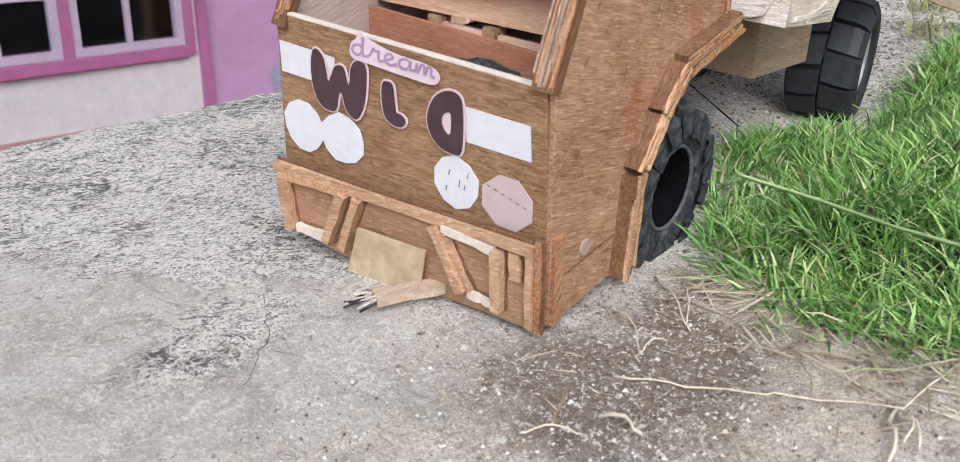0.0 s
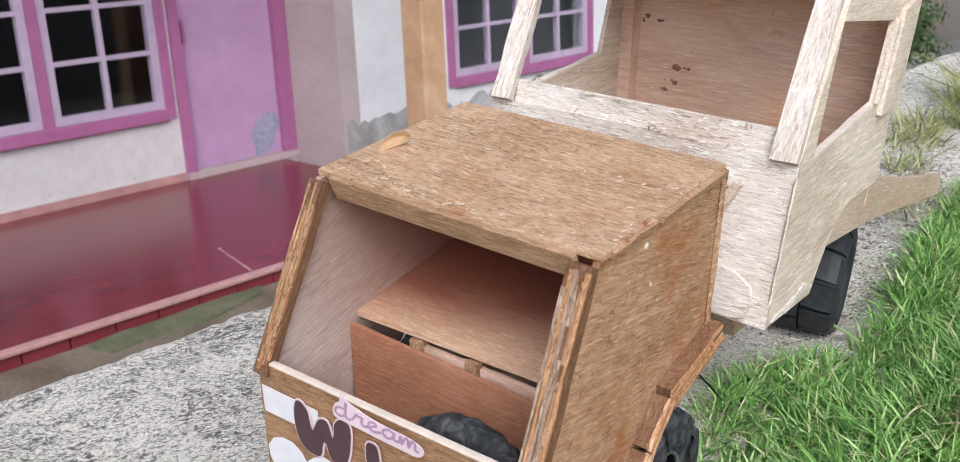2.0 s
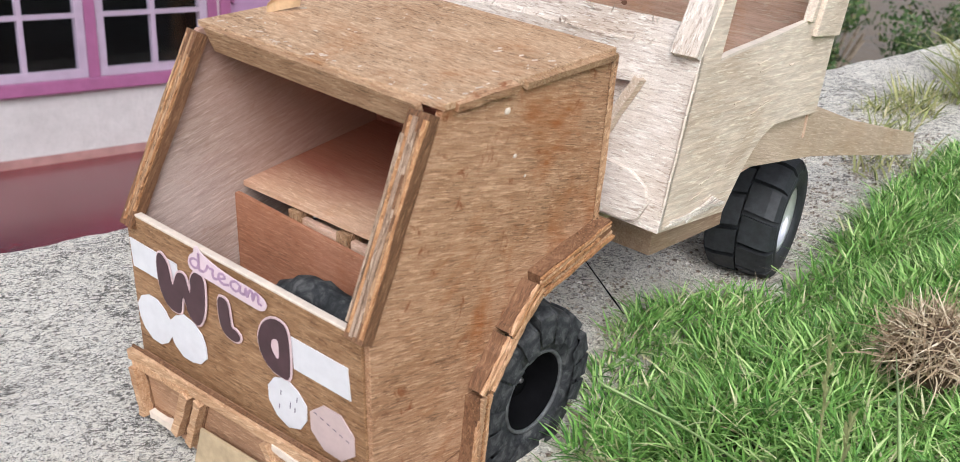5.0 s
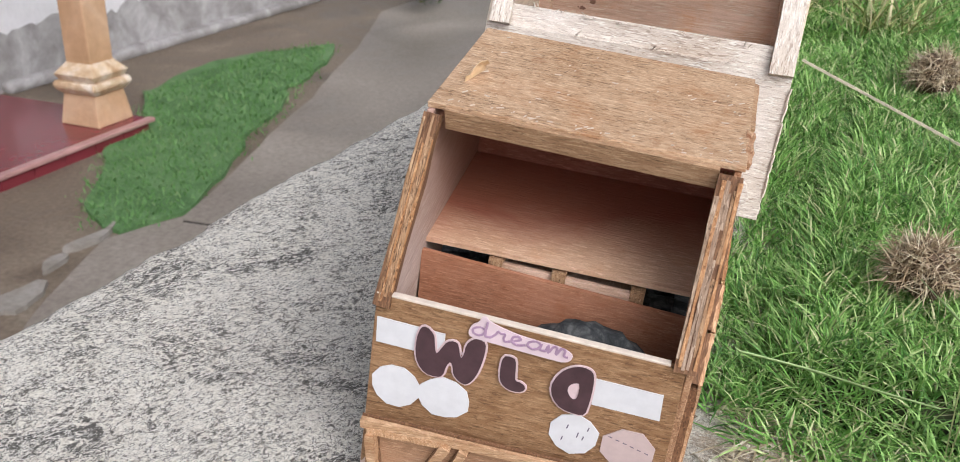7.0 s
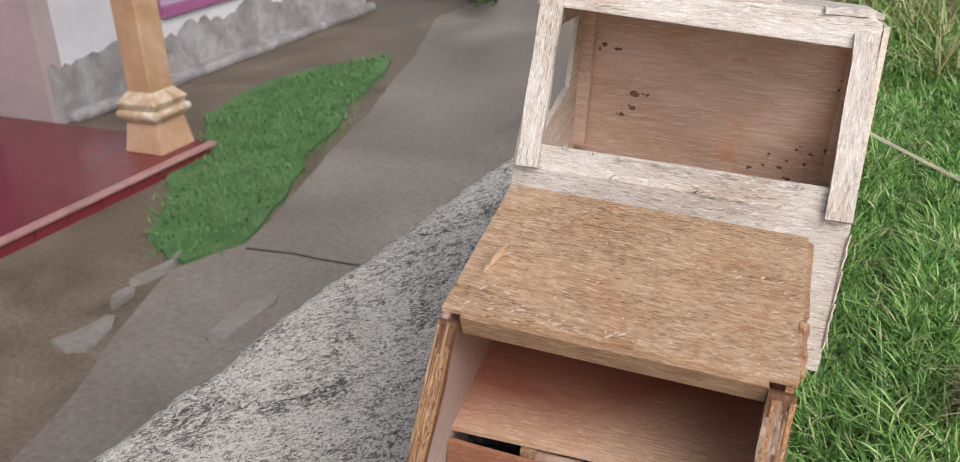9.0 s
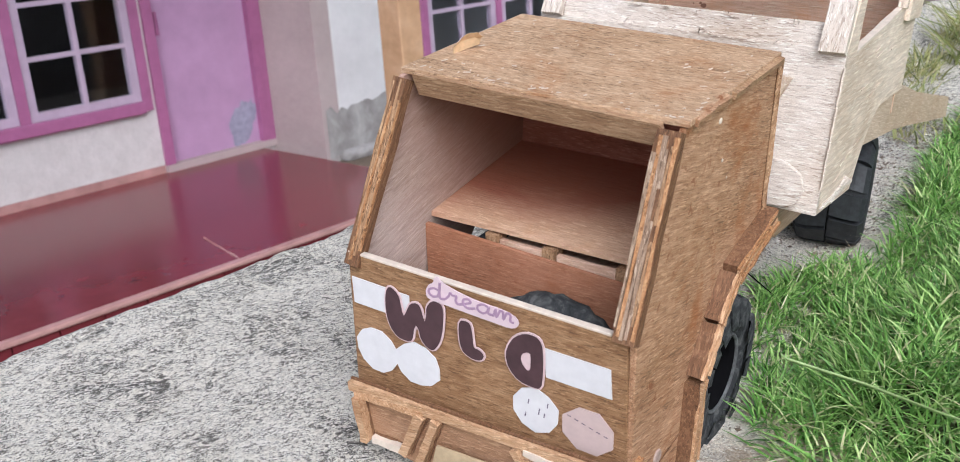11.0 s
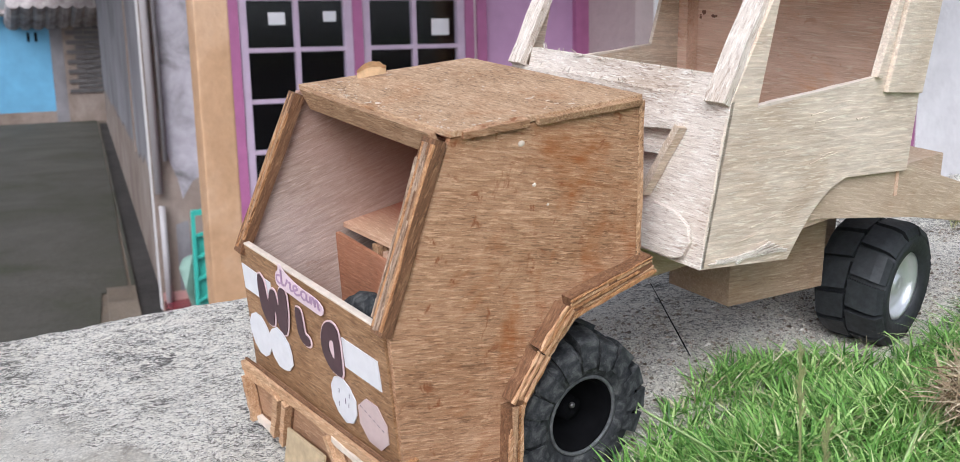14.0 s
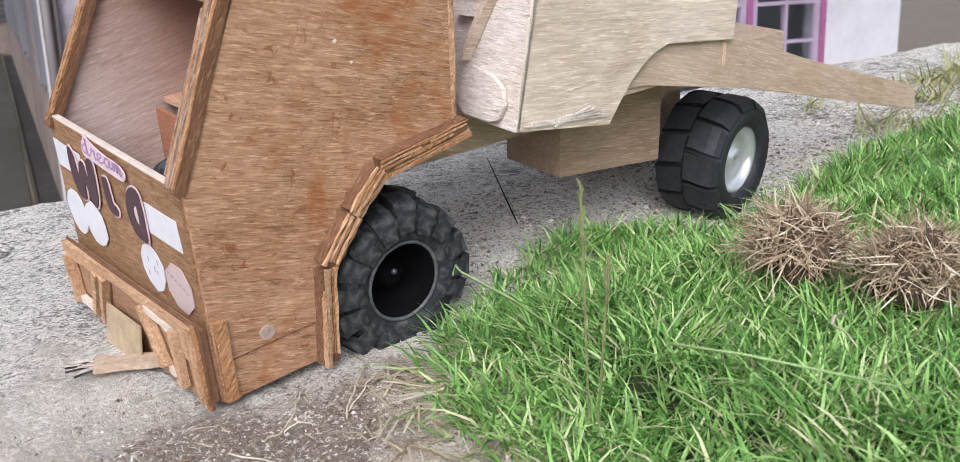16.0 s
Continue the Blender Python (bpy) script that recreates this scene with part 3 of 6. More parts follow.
def lathe(profile, steps, axis="x"):
    """Turns a closed profile of (radius, along) round an axis."""
    bm = bmesh.new()
    rings = []
    for k in range(steps):
        a = 2 * math.pi * k / steps
        rings.append([bm.verts.new((x, r * math.cos(a), r * math.sin(a))) for r, x in profile])
    for k in range(steps):
        r0, r1 = rings[k], rings[(k + 1) % steps]
        for i in range(len(profile)):
            j = (i + 1) % len(profile)
            bm.faces.new((r0[i], r0[j], r1[j], r1[i]))
    return bm


# ---- ground ----
MOSS, rg2 = [], np.random.RandomState(6)


def slope(x, y):
    """The height of the old slab and the bank behind it."""
    yy = min(y, 3.0)
    return 0.0015 - 0.018 * min(max(x, -1), 4) + 0.03 * max(0.0, min(-0.1 - x, 0.5)) + 0.076 * yy + (0.02 * (y - 3.0) if y > 3 else 0)


def slab_edge(y):
    w = 0.006 * noise.noise((y * 5.0, 3.1, 0)) + 0.005 * noise.noise((y * 22.0, 7.7, 0)) + 0.004 * noise.noise((y * 90.0, 1.7, 0)) + 0.002 * noise.noise((y * 240.0, 4.7, 0))
    return -0.412 + 0.115 * y + w


def slab_height(x, y):
    h = slope(x, y)
    h += 0.0035 * noise.noise((x * 9, y * 9, 0.3)) + 0.0016 * noise.noise((x * 38, y * 38, 1.3)) + 0.0008 * noise.noise((x * 130, y * 130, 4.3))
    e = x - slab_edge(y)
    h -= 0.010 * max(0.0, 1 - e / 0.02) ** 2
    # the margin under the right-hand wheels has settled
    k = min(1.0, max(0.0, (x + 0.03 - 0.2 * max(0, y - 0.35)) / 0.08))
    rut = 0.021 * math.exp(-((x + 0.015) / 0.065) ** 2 - ((y - 0.46) / 0.10) ** 2)
    return h - max(rut, 0.016 * k * max(0.0, min(1.0, (0.9 - y) / 0.5)))


def build_slab():
    bm = bmesh.new()
    ys = [-1.6 + 0.02 * k for k in range(50)] + [-0.6 + 0.008 * k for k in range(225)] + [1.2 + 0.03 * k for k in range(90)]
    ncol = 90
    rows = []
    for y in ys:
        e = slab_edge(y)
        row = []
        for k in range(ncol + 1):
            t = k / ncol
            x = e + (0.62 - e) * t ** 1.25
            row.append(bm.verts.new((x, y, slab_height(x, y))))
        x0 = e + 0.006 * noise.noise((y * 60, 5, 5))
        lip = [bm.verts.new((x0, y, row[0].co.z - 0.05)), bm.verts.new((e + 0.012, y, row[0].co.z - 0.16))]
        rows.append(lip[::-1] + row)
    for r0, r1 in zip(rows, rows[1:]):
        for k in range(len(r0) - 1):
            bm.faces.new((r0[k], r0[k + 1], r1[k + 1], r1[k]))
    return structure("pavement", bm, slab_mat, "weathered concrete slab with lime flecks and a broken edge", "concrete slab", smooth=True)


build_slab()

bm = bmesh.new()
for k in range(60):
    y = -8 + 0.4 * k
    e = -0.395 + 0.115 * max(-4, min(y, 6))
    a = bm.verts.new((e, y, slope(e, y) - 0.12))
    b = bm.verts.new((e - 0.03, y, -1.27))
    if k:
        bm.faces.new((pa, a, b, pb))
    pa, pb = a, b
structure("retaining_wall", bm, render_grey, "grey concrete retaining wall below the slab", "retaining wall")


def bank_height(x, y):
    cover = min(1.0, max(0.0, (x - 0.06) / 0.06)) * min(1.0, max(0.0, (y - 0.15) / 0.06))
    return slope(x, y) - 0.03 + cover * (0.034 + 0.005 * noise.noise((x * 9, y * 9, 2)))


def build_bank():
    bm = bmesh.new()
    xs = [-0.2 + 0.035 * k for k in range(60)] + [2 + 0.8 * k for k in range(40)]
    ys = [-6 + 0.6 * k for k in range(10)] + [0.0 + 0.05 * k for k in range(60)] + [3 + 0.8 * k for k in range(45)]
    grid = []
    for y in ys:
        row = []
        for x in xs:
            xx = x if y < 3 else x + 0.115 * (min(y, 6) - 3) * (1 if x < 0 else 0)
            row.append(bm.verts.new((xx, y, bank_height(x, y))))
        grid.append(row)
    for r0, r1 in zip(grid, grid[1:]):
        for k in range(len(xs) - 1):
            bm.faces.new((r0[k], r0[k + 1], r1[k + 1], r1[k]))
    return structure("lawn_bank", bm, shaded_turf, "earth bank under bright green grass, blackened for shade between blades", "lawn", smooth=True)


build_bank()
bm = bmesh.new()
vs = [bm.verts.new(p) for p in ((-400, -400, -1.230), (400, -400, -1.230), (400, 400, -1.230), (-400, 400, -1.230))]
bm.faces.new(vs)
structure("ground", bm, yard_mat, "damp brown earth and worn concrete yard", "ground")


def flat_patch(name, pts, z, material, label, category, wob=0.05, sub=10):
    bm = bmesh.new()
    out = []
    for k, (x, y) in enumerate(pts):
        x1, y1 = pts[(k + 1) % len(pts)]
        for i in range(sub):
            px, py = x + (x1 - x) * i / sub, y + (y1 - y) * i / sub
            out.append((px + wob * noise.noise((px * 3, py * 3, 1)), py + wob * noise.noise((px * 3, py * 3, 9))))
    vs = [bm.verts.new((x, y, z)) for x, y in out]
    f = bm.faces.new(vs)
    bmesh.ops.triangulate(bm, faces=[f])
    ex = bmesh.ops.extrude_face_region(bm, geom=bm.faces[:])
    for v in ex["geom"]:
        if isinstance(v, bmesh.types.BMVert):
            v.co.z -= 0.03
    return structure(name, bm, material, label, category)


LAWN = [(-3.52, 3.55), (-3.93, 4.05), (-4.04, 4.60), (-3.97, 5.05), (-3.62, 5.62), (-3.20, 4.62), (-2.90, 3.82), (-2.66, 3.06), (-2.54, 2.66), (-2.58, 2.42), (-2.76, 2.34), (-3.12, 2.72), (-3.36, 3.15)]
flat_patch("path", [(-2.15, 1.1), (-2.62, 2.30), (-2.50, 2.62), (-3.00, 4.4), (-3.45, 5.7), (-3.9, 6.9), (-3.9, 12), (-0.6, 12), (-0.3, 6), (-0.4, 1.1)], -1.221, path_mat, "grey concrete path beside the slab", "path", 0.03)
flat_patch("path_joint", [(-2.46, 2.585), (-1.5, 2.60), (-1.0, 2.56), (-1.0, 2.564), (-1.5, 2.607), (-2.46, 2.592)], -1.2175, drain_mat, "dark crack across the concrete path", "crack", 0.05, 8)
flat_patch("lawn_patch", LAWN, -1.211, lawn_mat, "strip of short green grass before the house", "lawn", 0.14)
flat_patch("lawn_fringe", [(-3.39, 1.2), (-3.27, 1.25), (-3.26, 1.7), (-3.33, 2.02), (-3.39, 2.08)], -1.217, moss_mat, "thin mossy grass along the veranda step", "lawn", 0.07)
flat_patch("alley_path", [(-4.2, 0.22), (-5.95, 0.46), (-6.0, 0.628), (-25, 2.540), (-25, -4), (-3.6, -4)], -1.221, alley_shade_mat, "mossy grey alley beside the house, its colour darkened for eave shade", "path", 0.03)
for k, (x, y, r) in enumerate(((-2.51, 1.78, 0.14), (-2.60, 2.06, 0.07), (-2.10, 2.03, 0.09), (-2.66, 2.30, 0.08))):
    pts = [(x + r * math.cos(a) * 0.7, y + r * math.sin(a) * (1.2 + 0.2 * k)) for a in [2 * math.pi * i / 9 for i in range(9)]]
    flat_patch("worn_patch", pts, -1.213 + 0.002 * k, worn_mat, "pale worn concrete patch in the yard", "concrete patch", 0.16, 6)


for x, y, r in ((-0.355, 1.02, 0.030), (-0.372, 1.10, 0.020), (-0.345, 1.16, 0.024)):
    roots = [(x + r * rg2.normal() * 0.5, y + r * rg2.normal() * 0.9, 0, 0.7) for _ in range(300)]
    MOSS += [(a, b, slab_height(a, b), c) for a, b, _, c in roots]


# ---- house ----
TERR, YARD, WALLX, WINGX = -1.155, -1.235, -5.25, -4.70
house = thing("house", "white and pink rendered house with lilac windows", "house")


def on_wall(x):
    return lambda u, v, w: (x - w, u, v)


# back wall of the veranda, with openings for window and door
hole_w = [(1.25, -0.69), (2.68, -0.69), (2.68, 0.88), (1.25, 0.88)]
hole_d = [(2.83, TERR + 0.02), (3.56, TERR + 0.02), (3.56, 0.86), (2.83, 0.86)]
part("wall", sheet([[(0.72, YARD), (3.75, YARD), (3.75, 2.05), (0.72, 2.05)], hole_w, hole_d], on_wall(WALLX), 0.14), plinth_mat, house, "off-white wall behind the veranda")
part("return_wall", a_box(WALLX, WINGX + 0.001, 3.60, 3.74, YARD, 2.05), render_tan, house, "beige return wall beside the door")
hole_2 = [(4.60, -0.72), (6.09, -0.72), (6.09, 0.80), (4.60, 0.80)]
part("wing_wall", sheet([[(3.605, YARD), (7.05, YARD), (7.05, 2.05), (3.605, 2.05)], hole_2], on_wall(WINGX), 0.14), render_white, house, "white wing wall with grey stains at its foot")
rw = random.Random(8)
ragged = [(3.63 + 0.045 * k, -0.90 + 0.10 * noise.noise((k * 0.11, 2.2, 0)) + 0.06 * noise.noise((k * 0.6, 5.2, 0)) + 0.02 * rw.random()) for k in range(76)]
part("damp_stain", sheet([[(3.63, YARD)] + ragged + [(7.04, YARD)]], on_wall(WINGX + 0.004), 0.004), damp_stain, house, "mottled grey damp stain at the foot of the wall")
part("wing_plinth", a_box(WINGX - 0.01, WINGX + 0.09, 3.70, 7.10, YARD, -1.16), damp_stain, house, "worn concrete plinth", bevel=0.03)
part("gable_wall", a_box(-9.0, WINGX - 0.14, 6.91, 7.05, YARD, 2.05), render_white, house)
part("rear_room", a_box(-9.1, -9.0, 1.45, 7.05, YARD, 2.05), room_shade, house)
# assumed roof, out of view; its overhang is sized to shade the veranda
part("unseen_veranda_roof", a_box(-9.1, -2.75, 0.40, 7.3, 2.05, 2.15), render_grey, house)
part("room_floor", a_box(-9.0, WALLX - 0.14, 1.4, 6.9, YARD, TERR), room_shade, house)

# veranda floor: red glazed screed with a paler nosing
part("pillar_footing", a_box(-3.80, -3.44, 0.56, 0.720, YARD, TERR), red_floor, house)
part("veranda_floor", a_box(WALLX, -3.44, 0.721, 3.49, YARD, TERR), red_floor, house, "glossy dark red veranda floor")
part("floor_crack", a_batten((-3.86, 2.13, TERR), (-3.45, 2.045, TERR), 0.007, 0.0022, (0, 0, 1), jitter=0.002, rnd=random.Random(2)), red_edge, house, "pale crack across the red floor")
part("nosing", a_box(-3.441, -3.395, 0.54, 3.51, TERR - 0.020, TERR + 0.003), red_edge, house, "pale red nosing of the veranda step", bevel=0.006)
for k in range(15):
    part("riser_tile", a_box(-3.436, -3.412, 0.60 + 0.192 * k, 0.786 + 0.192 * k, YARD, TERR - 0.021), red_floor, house, bevel=0.003)
part("skirting", a_box(WALLX, WALLX + 0.012, 0.72, 2.76, TERR, TERR + 0.050), red_edge, house)
part("threshold", a_box(WALLX - 0.1, WALLX + 0.03, 2.77, 3.598, TERR, TERR + 0.045), render_tan, house, "beige door threshold")


def build_window(name, x, y0, y1, z0, z1, label):
    """A two-sash casement with four-light sashes five lights high."""
    w = thing(name, label, "window")
    tagged(w, kind="structure")
    fr = bmesh.new()
    for a in ((y0 - 0.06, y0, z0 - 0.06, z1 + 0.06), (y1, y1 + 0.06, z0 - 0.06, z1 + 0.06), ((y0 + y1) / 2 - 0.03, (y0 + y1) / 2 + 0.03, z0, z1)):
        box(fr, x - 0.08, x + 0.022, *a)
    part("window_frame", fr, magenta, w, "magenta window frame")
    part("window_sill", a_box(x - 0.08, x + 0.045, y0 - 0.001, y1 + 0.001, z0 - 0.07, z0), magenta, w, bevel=0.006)
    mid = (y0 + y1) / 2
    for s0, s1 in ((y0, mid - 0.03), (mid + 0.03, y1)):
        sash = bmesh.new()
        st = 0.05
        box(sash, x - 0.04, x + 0.012, s0 + 0.002, s0 + st, z0 + 0.002, z1)
        box(sash, x - 0.04, x + 0.012, s1 - st, s1 - 0.002, z0 + 0.002, z1)
        box(sash, x - 0.04, x + 0.012, s0 + st, s1 - st, z0 + 0.002, z0 + st)
        box(sash, x - 0.04, x + 0.012, s0 + st, s1 - st, z1 - st, z1)
        so = part("sash", sash, lilac, w, "pale lilac sash")
        c = (s0 + s1) / 2
        part("glazing_bar", a_box(x - 0.035, x + 0.008, c - 0.014, c + 0.014, z0 + st, z1 - st), lilac, so)
        pitch = (z1 - z0 - 2 * st) / 5
        for r in range(1, 5):
            zz = z0 + st + pitch * r
            part("glazing_bar", a_box(x - 0.034, x + 0.007, s0 + st, s1 - st, zz - 0.013, zz + 0.013), lilac, so)
        for r in range(5):
            for p0, p1 in ((s0 + st, c - 0.014), (c + 0.014, s1 - st)):
                g = part("pane", a_box(x - 0.018, x - 0.013, p0, p1, z0 + st + pitch * r, z0 + st + pitch * (r + 1)), glass, so)
                g.visible_shadow = False
    return w


build_window("window_1", WALLX, 1.25, 2.68, -0.69, 0.88, "lilac casement window in a magenta frame, dark inside")
build_window("window_2", WINGX, 4.60, 6.09, -0.72, 0.80, "lilac casement window on the white wing wall")
for y, z, w_, h_ in ((1.48, 0.42, 0.10, 0.07), (1.80, 0.43, 0.08, 0.06), (2.52, 0.36, 0.12, 0.10)):
    s = part("window_notice", a_box(WALLX - 0.0125, WALLX - 0.011, y - w_ / 2, y + w_ / 2, z - h_ / 2, z + h_ / 2), paper)
    tagged(s, "small white paper notice stuck to a window pane", "notice")

door = thing("door_1", "closed lilac door with a worn grey patch", "door")
tagged(door, kind="structure")
part("door_leaf", a_box(WALLX - 0.06, WALLX - 0.02, 2.832, 3.50, TERR + 0.047, 0.855), door_mat, door, "lilac door leaf")
part("door_jamb", a_box(WALLX - 0.08, WALLX + 0.025, 2.765, 2.83, TERR + 0.046, 0.92), magenta, door, "magenta jamb")
part("door_jamb", a_box(WALLX - 0.08, WALLX + 0.03, 3.50, 3.597, TERR + 0.046, 0.92), magenta, door, "magenta jamb")
part("lintel", a_box(WALLX - 0.08, WALLX + 0.025, 2.83, 3.50, 0.86, 0.92), magenta, door)
bm = bmesh.new()
rnd = random.Random(5)
ring = [bm.verts.new((WALLX - 0.0185, 3.385 + 0.11 * math.cos(a) * rnd.uniform(0.7, 1.05) + 0.05 * math.sin(a), -0.95 + 0.15 * math.sin(a) * rnd.uniform(0.7, 1.15))) for a in [2 * math.pi * k / 22 for k in range(22)]]
bm.faces.new(ring)
part("worn_patch", bm, plain("grey_primer", (0.30, 0.29, 0.38), 0.6, 0.2, 22), door, "grey patch where the paint has worn off")
part("door_lock", a_box(WALLX - 0.02, WALLX + 0.005, 2.848, 2.870, -0.32, -0.18), magenta, door, "dark pink lock plate", bevel=0.004)


def pillar(name, x, y, w, label):
    p = thing(name, label, "pillar", "veranda pillars")
    part("shaft", a_box(x - w / 2, x + w / 2, y - w / 2, y + w / 2, -0.86, 2.05), pillar_mat, p, "tan painted shaft", bevel=0.008)

    def frustum(a, b, z0, z1):
        bm = bmesh.new()
        lo = [bm.verts.new((x + sx * a, y + sy * a, z0)) for sx, sy in ((-1, -1), (1, -1), (1, 1), (-1, 1))]
        hi = [bm.verts.new((x + sx * b, y + sy * b, z1)) for sx, sy in ((-1, -1), (1, -1), (1, 1), (-1, 1))]
        bm.faces.new(lo[::-1])
        bm.faces.new(hi)
        for k in range(4):
            bm.faces.new((lo[k], lo[(k + 1) % 4], hi[(k + 1) % 4], hi[k]))
        return bm

    h = w / 2
    part("pedestal", frustum(h + 0.045, h + 0.022, TERR, TERR + 0.160), pillar_mat, p, "flared pedestal", bevel=0.006)
    part("moulding", frustum(h + 0.03, h + 0.058, TERR + 0.160, TERR + 0.195), pillar_pale, p, bevel=0.008)
    part("moulding", frustum(h + 0.058, h + 0.05, TERR + 0.195, TERR + 0.225), pillar_pale, p, bevel=0.008)
    part("moulding", frustum(h + 0.03, h + 0.05, TERR + 0.225, TERR + 0.262), pillar_pale, p, bevel=0.006)
    part("moulding", frustum(h + 0.045, h + 0.002, TERR + 0.262, TERR + 0.315), pillar_pale, p, bevel=0.006)
    return p


pillar("pillar", -3.63, 3.35, 0.160, "tan painted veranda pillar with a moulded base")
pillar("pillar", -3.63, 0.735, 0.138, "tan painted veranda pillar with flaking paint")

# the side of the house along the alley
A, B = Vector((-5.2, 0.73, 0)), Vector((-22.2, 2.44, 0))
side_m = Matrix.Translation(A) @ Matrix.Rotation(math.atan2(B.y - A.y, B.x - A.x), 4, "Z")
side_l = (B - A).length
# overhang added out of view to shade the side wall and alley
part("added_side_eave", a_box(-0.2, side_l, 0.0, 1.3, 2.06, 2.12, side_m), render_white, house)
part("side_wall", a_box(0.06, side_l, -0.16, 0, YARD, 2.05, side_m), render_bare, house, "bare beige side wall along the alley, its colour darkened for eave shade")
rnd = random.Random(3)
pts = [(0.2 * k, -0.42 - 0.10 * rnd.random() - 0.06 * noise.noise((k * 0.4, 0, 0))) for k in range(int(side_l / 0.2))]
part("flaking_paint", sheet([pts + [(pts[-1][0], 1.74), (0.0, 1.74)]], lambda u, v, w: side_m @ Vector((u, 0.002 + w, v)), 0.004), render_shaded, house, "lilac-grey paint flaking off the side wall, darkened for eave shade")
part("wall_joint", a_box(2.30, 2.36, 0.001, 0.02, -0.5, 1.9, side_m), render_bare, house)
# the end of the veranda wall beside the pipe: peeling lilac paint over tan render
part("bare_render", a_box(WALLX - 0.02, WALLX + 0.004, 0.715, 1.18, YARD, 1.9), render_bare, house, "tan render where the paint has come off")
pts = [(0.785, 1.9), (0.79, 0.2), (0.805, -0.10), (0.795, -0.27), (0.82, -0.38), (0.85, -0.46), (0.870, -0.575), (0.90, -0.53), (0.93, -0.48), (0.98, -0.45), (1.04, -0.54), (1.10, -0.50), (1.18, -0.58), (1.18, 1.9)]
part("peeling_paint", sheet([pts], on_wall(WALLX + 0.0075), 0.0035), render_peel, house, "peeling lilac paint with grey patches")
part("grey_patch", sheet([[(0.82, -0.72), (0.89, -0.70), (0.90, -1.12), (0.82, -1.12)]], on_wall(WALLX + 0.0075), 0.0035), render_shaded, house)
pipe = thing("downpipe", "dull white plastic downpipe at the house corner", "pipe")
for (y, z0, z1, r) in ((0.735, -0.53, 2.0, 0.022), (0.745, YARD, -0.60, 0.018), (0.785, -0.35, 2.0, 0.012)):
    pb = bmesh.new()
    bmesh.ops.create_cone(pb, segments=14, radius1=r, radius2=r, depth=z1 - z0, cap_ends=True, matrix=Matrix.Translation((-5.20, y, (z0 + z1) / 2)))
    part("pipe_length", pb, pipe_mat if r > 0.015 else render_shaded, pipe, "", True)
structure("drain", a_box(-0.9, side_l, 0.002, 0.140, YARD - 0.01, YARD + 0.012, side_m), drain_mat, "dark drain channel along the house", "drain")
structure("kerb", a_box(-0.9, 0.78, 0.142, 0.315, YARD - 0.01, YARD + 0.030, side_m), yard_mat, "pale concrete strip beside the drain", "kerb", bevel=0.004)
structure("drain_edge", a_box(0.785, side_l, 0.142, 0.165, YARD - 0.01, YARD + 0.030, side_m), alley_shade_mat, "dark concrete lip along the drain", "drain edge")

rack = thing("dish_rack", "teal plastic rack leaning behind the pillar", "rack", m=pose(-4.95, 0.965, TERR, 0, 0, 90))
part("rail", a_batten((-0.115, 0, 0), (-0.105, 0, 0.55), 0.02, 0.02, (0, -1, 0)), teal, rack)
part("rail", a_batten((0.115, 0, 0), (0.105, 0, 0.55), 0.02, 0.02, (0, -1, 0)), teal, rack)
for k in range(4):
    part("rung", a_batten((-0.11, 0.004, 0.05 + 0.12 * k), (0.11, 0.004, 0.13 + 0.11 * k), 0.018, 0.016, (0, -1, 0)), teal, rack)
part("rung", a_batten((-0.11, 0.004, 0.54), (0.11, 0.004, 0.55), 0.03, 0.02, (0, -1, 0)), teal, rack)
part("backing", a_box(-0.105, 0.105, 0.02, 0.026, 0.02, 0.40), teal, rack, "teal sheet")
part("plastic_sheet", sheet([[(-0.14, 0.02), (-0.118, 0.02), (-0.116, 0.31), (-0.165, 0.29), (-0.19, 0.24), (-0.17, 0.12)]], lambda u, v, w: (u, 0.01 + w + 0.03 * math.sin(30 * v), v), 0.004), pale_teal, rack, "thin pale green plastic sheet")

# far end of the alley
shed = thing("blue_house", "light blue rendered house across the alley", "house")
part("wall", a_box(-23.7, -23.3, -3.0, 1.55, YARD, 1.06), blue_wall, shed)
part("foot_band", a_box(-23.31, -23.29, -3.0, 1.55, YARD, -0.98), render_bare, shed, "muddy foot of the wall")
part("corner_strip", a_box(-23.4, -23.22, 1.552, 1.80, YARD, 1.02), render_shaded, shed)
part("roof", a_box(-23.8, -22.9, -3.1, 3.4, 1.10, 1.19), roof_tile, shed)
for y in (1.10, 1.25):
    part("vent", a_box(-23.31, -23.285, y, y + 0.06, 0.52, 0.72), hub_black, shed)
bw = thing("block_wall", "grey brick wall at the end of the alley, darkened for shade", "wall")
part("core", a_box(-23.4, -23.2, 1.802, 4.0, YARD, 1.02), render_bare, bw)
brick_me = finish(a_box(0, 0.10, 0, 0.36, 0, 0.085))
brick_me.materials.append(brick_grey)
for r in range(14):
    for c in range(5):
        b = new("brick", brick_me)
        b.parent = bw
        b.location = (-23.26, 1.86 + 0.375 * c + (0.18 if r % 2 else 0), -0.60 + 0.105 * r)
eave = thing("tiled_eave", "wavy grey tiled eave at the end of the alley", "roof")
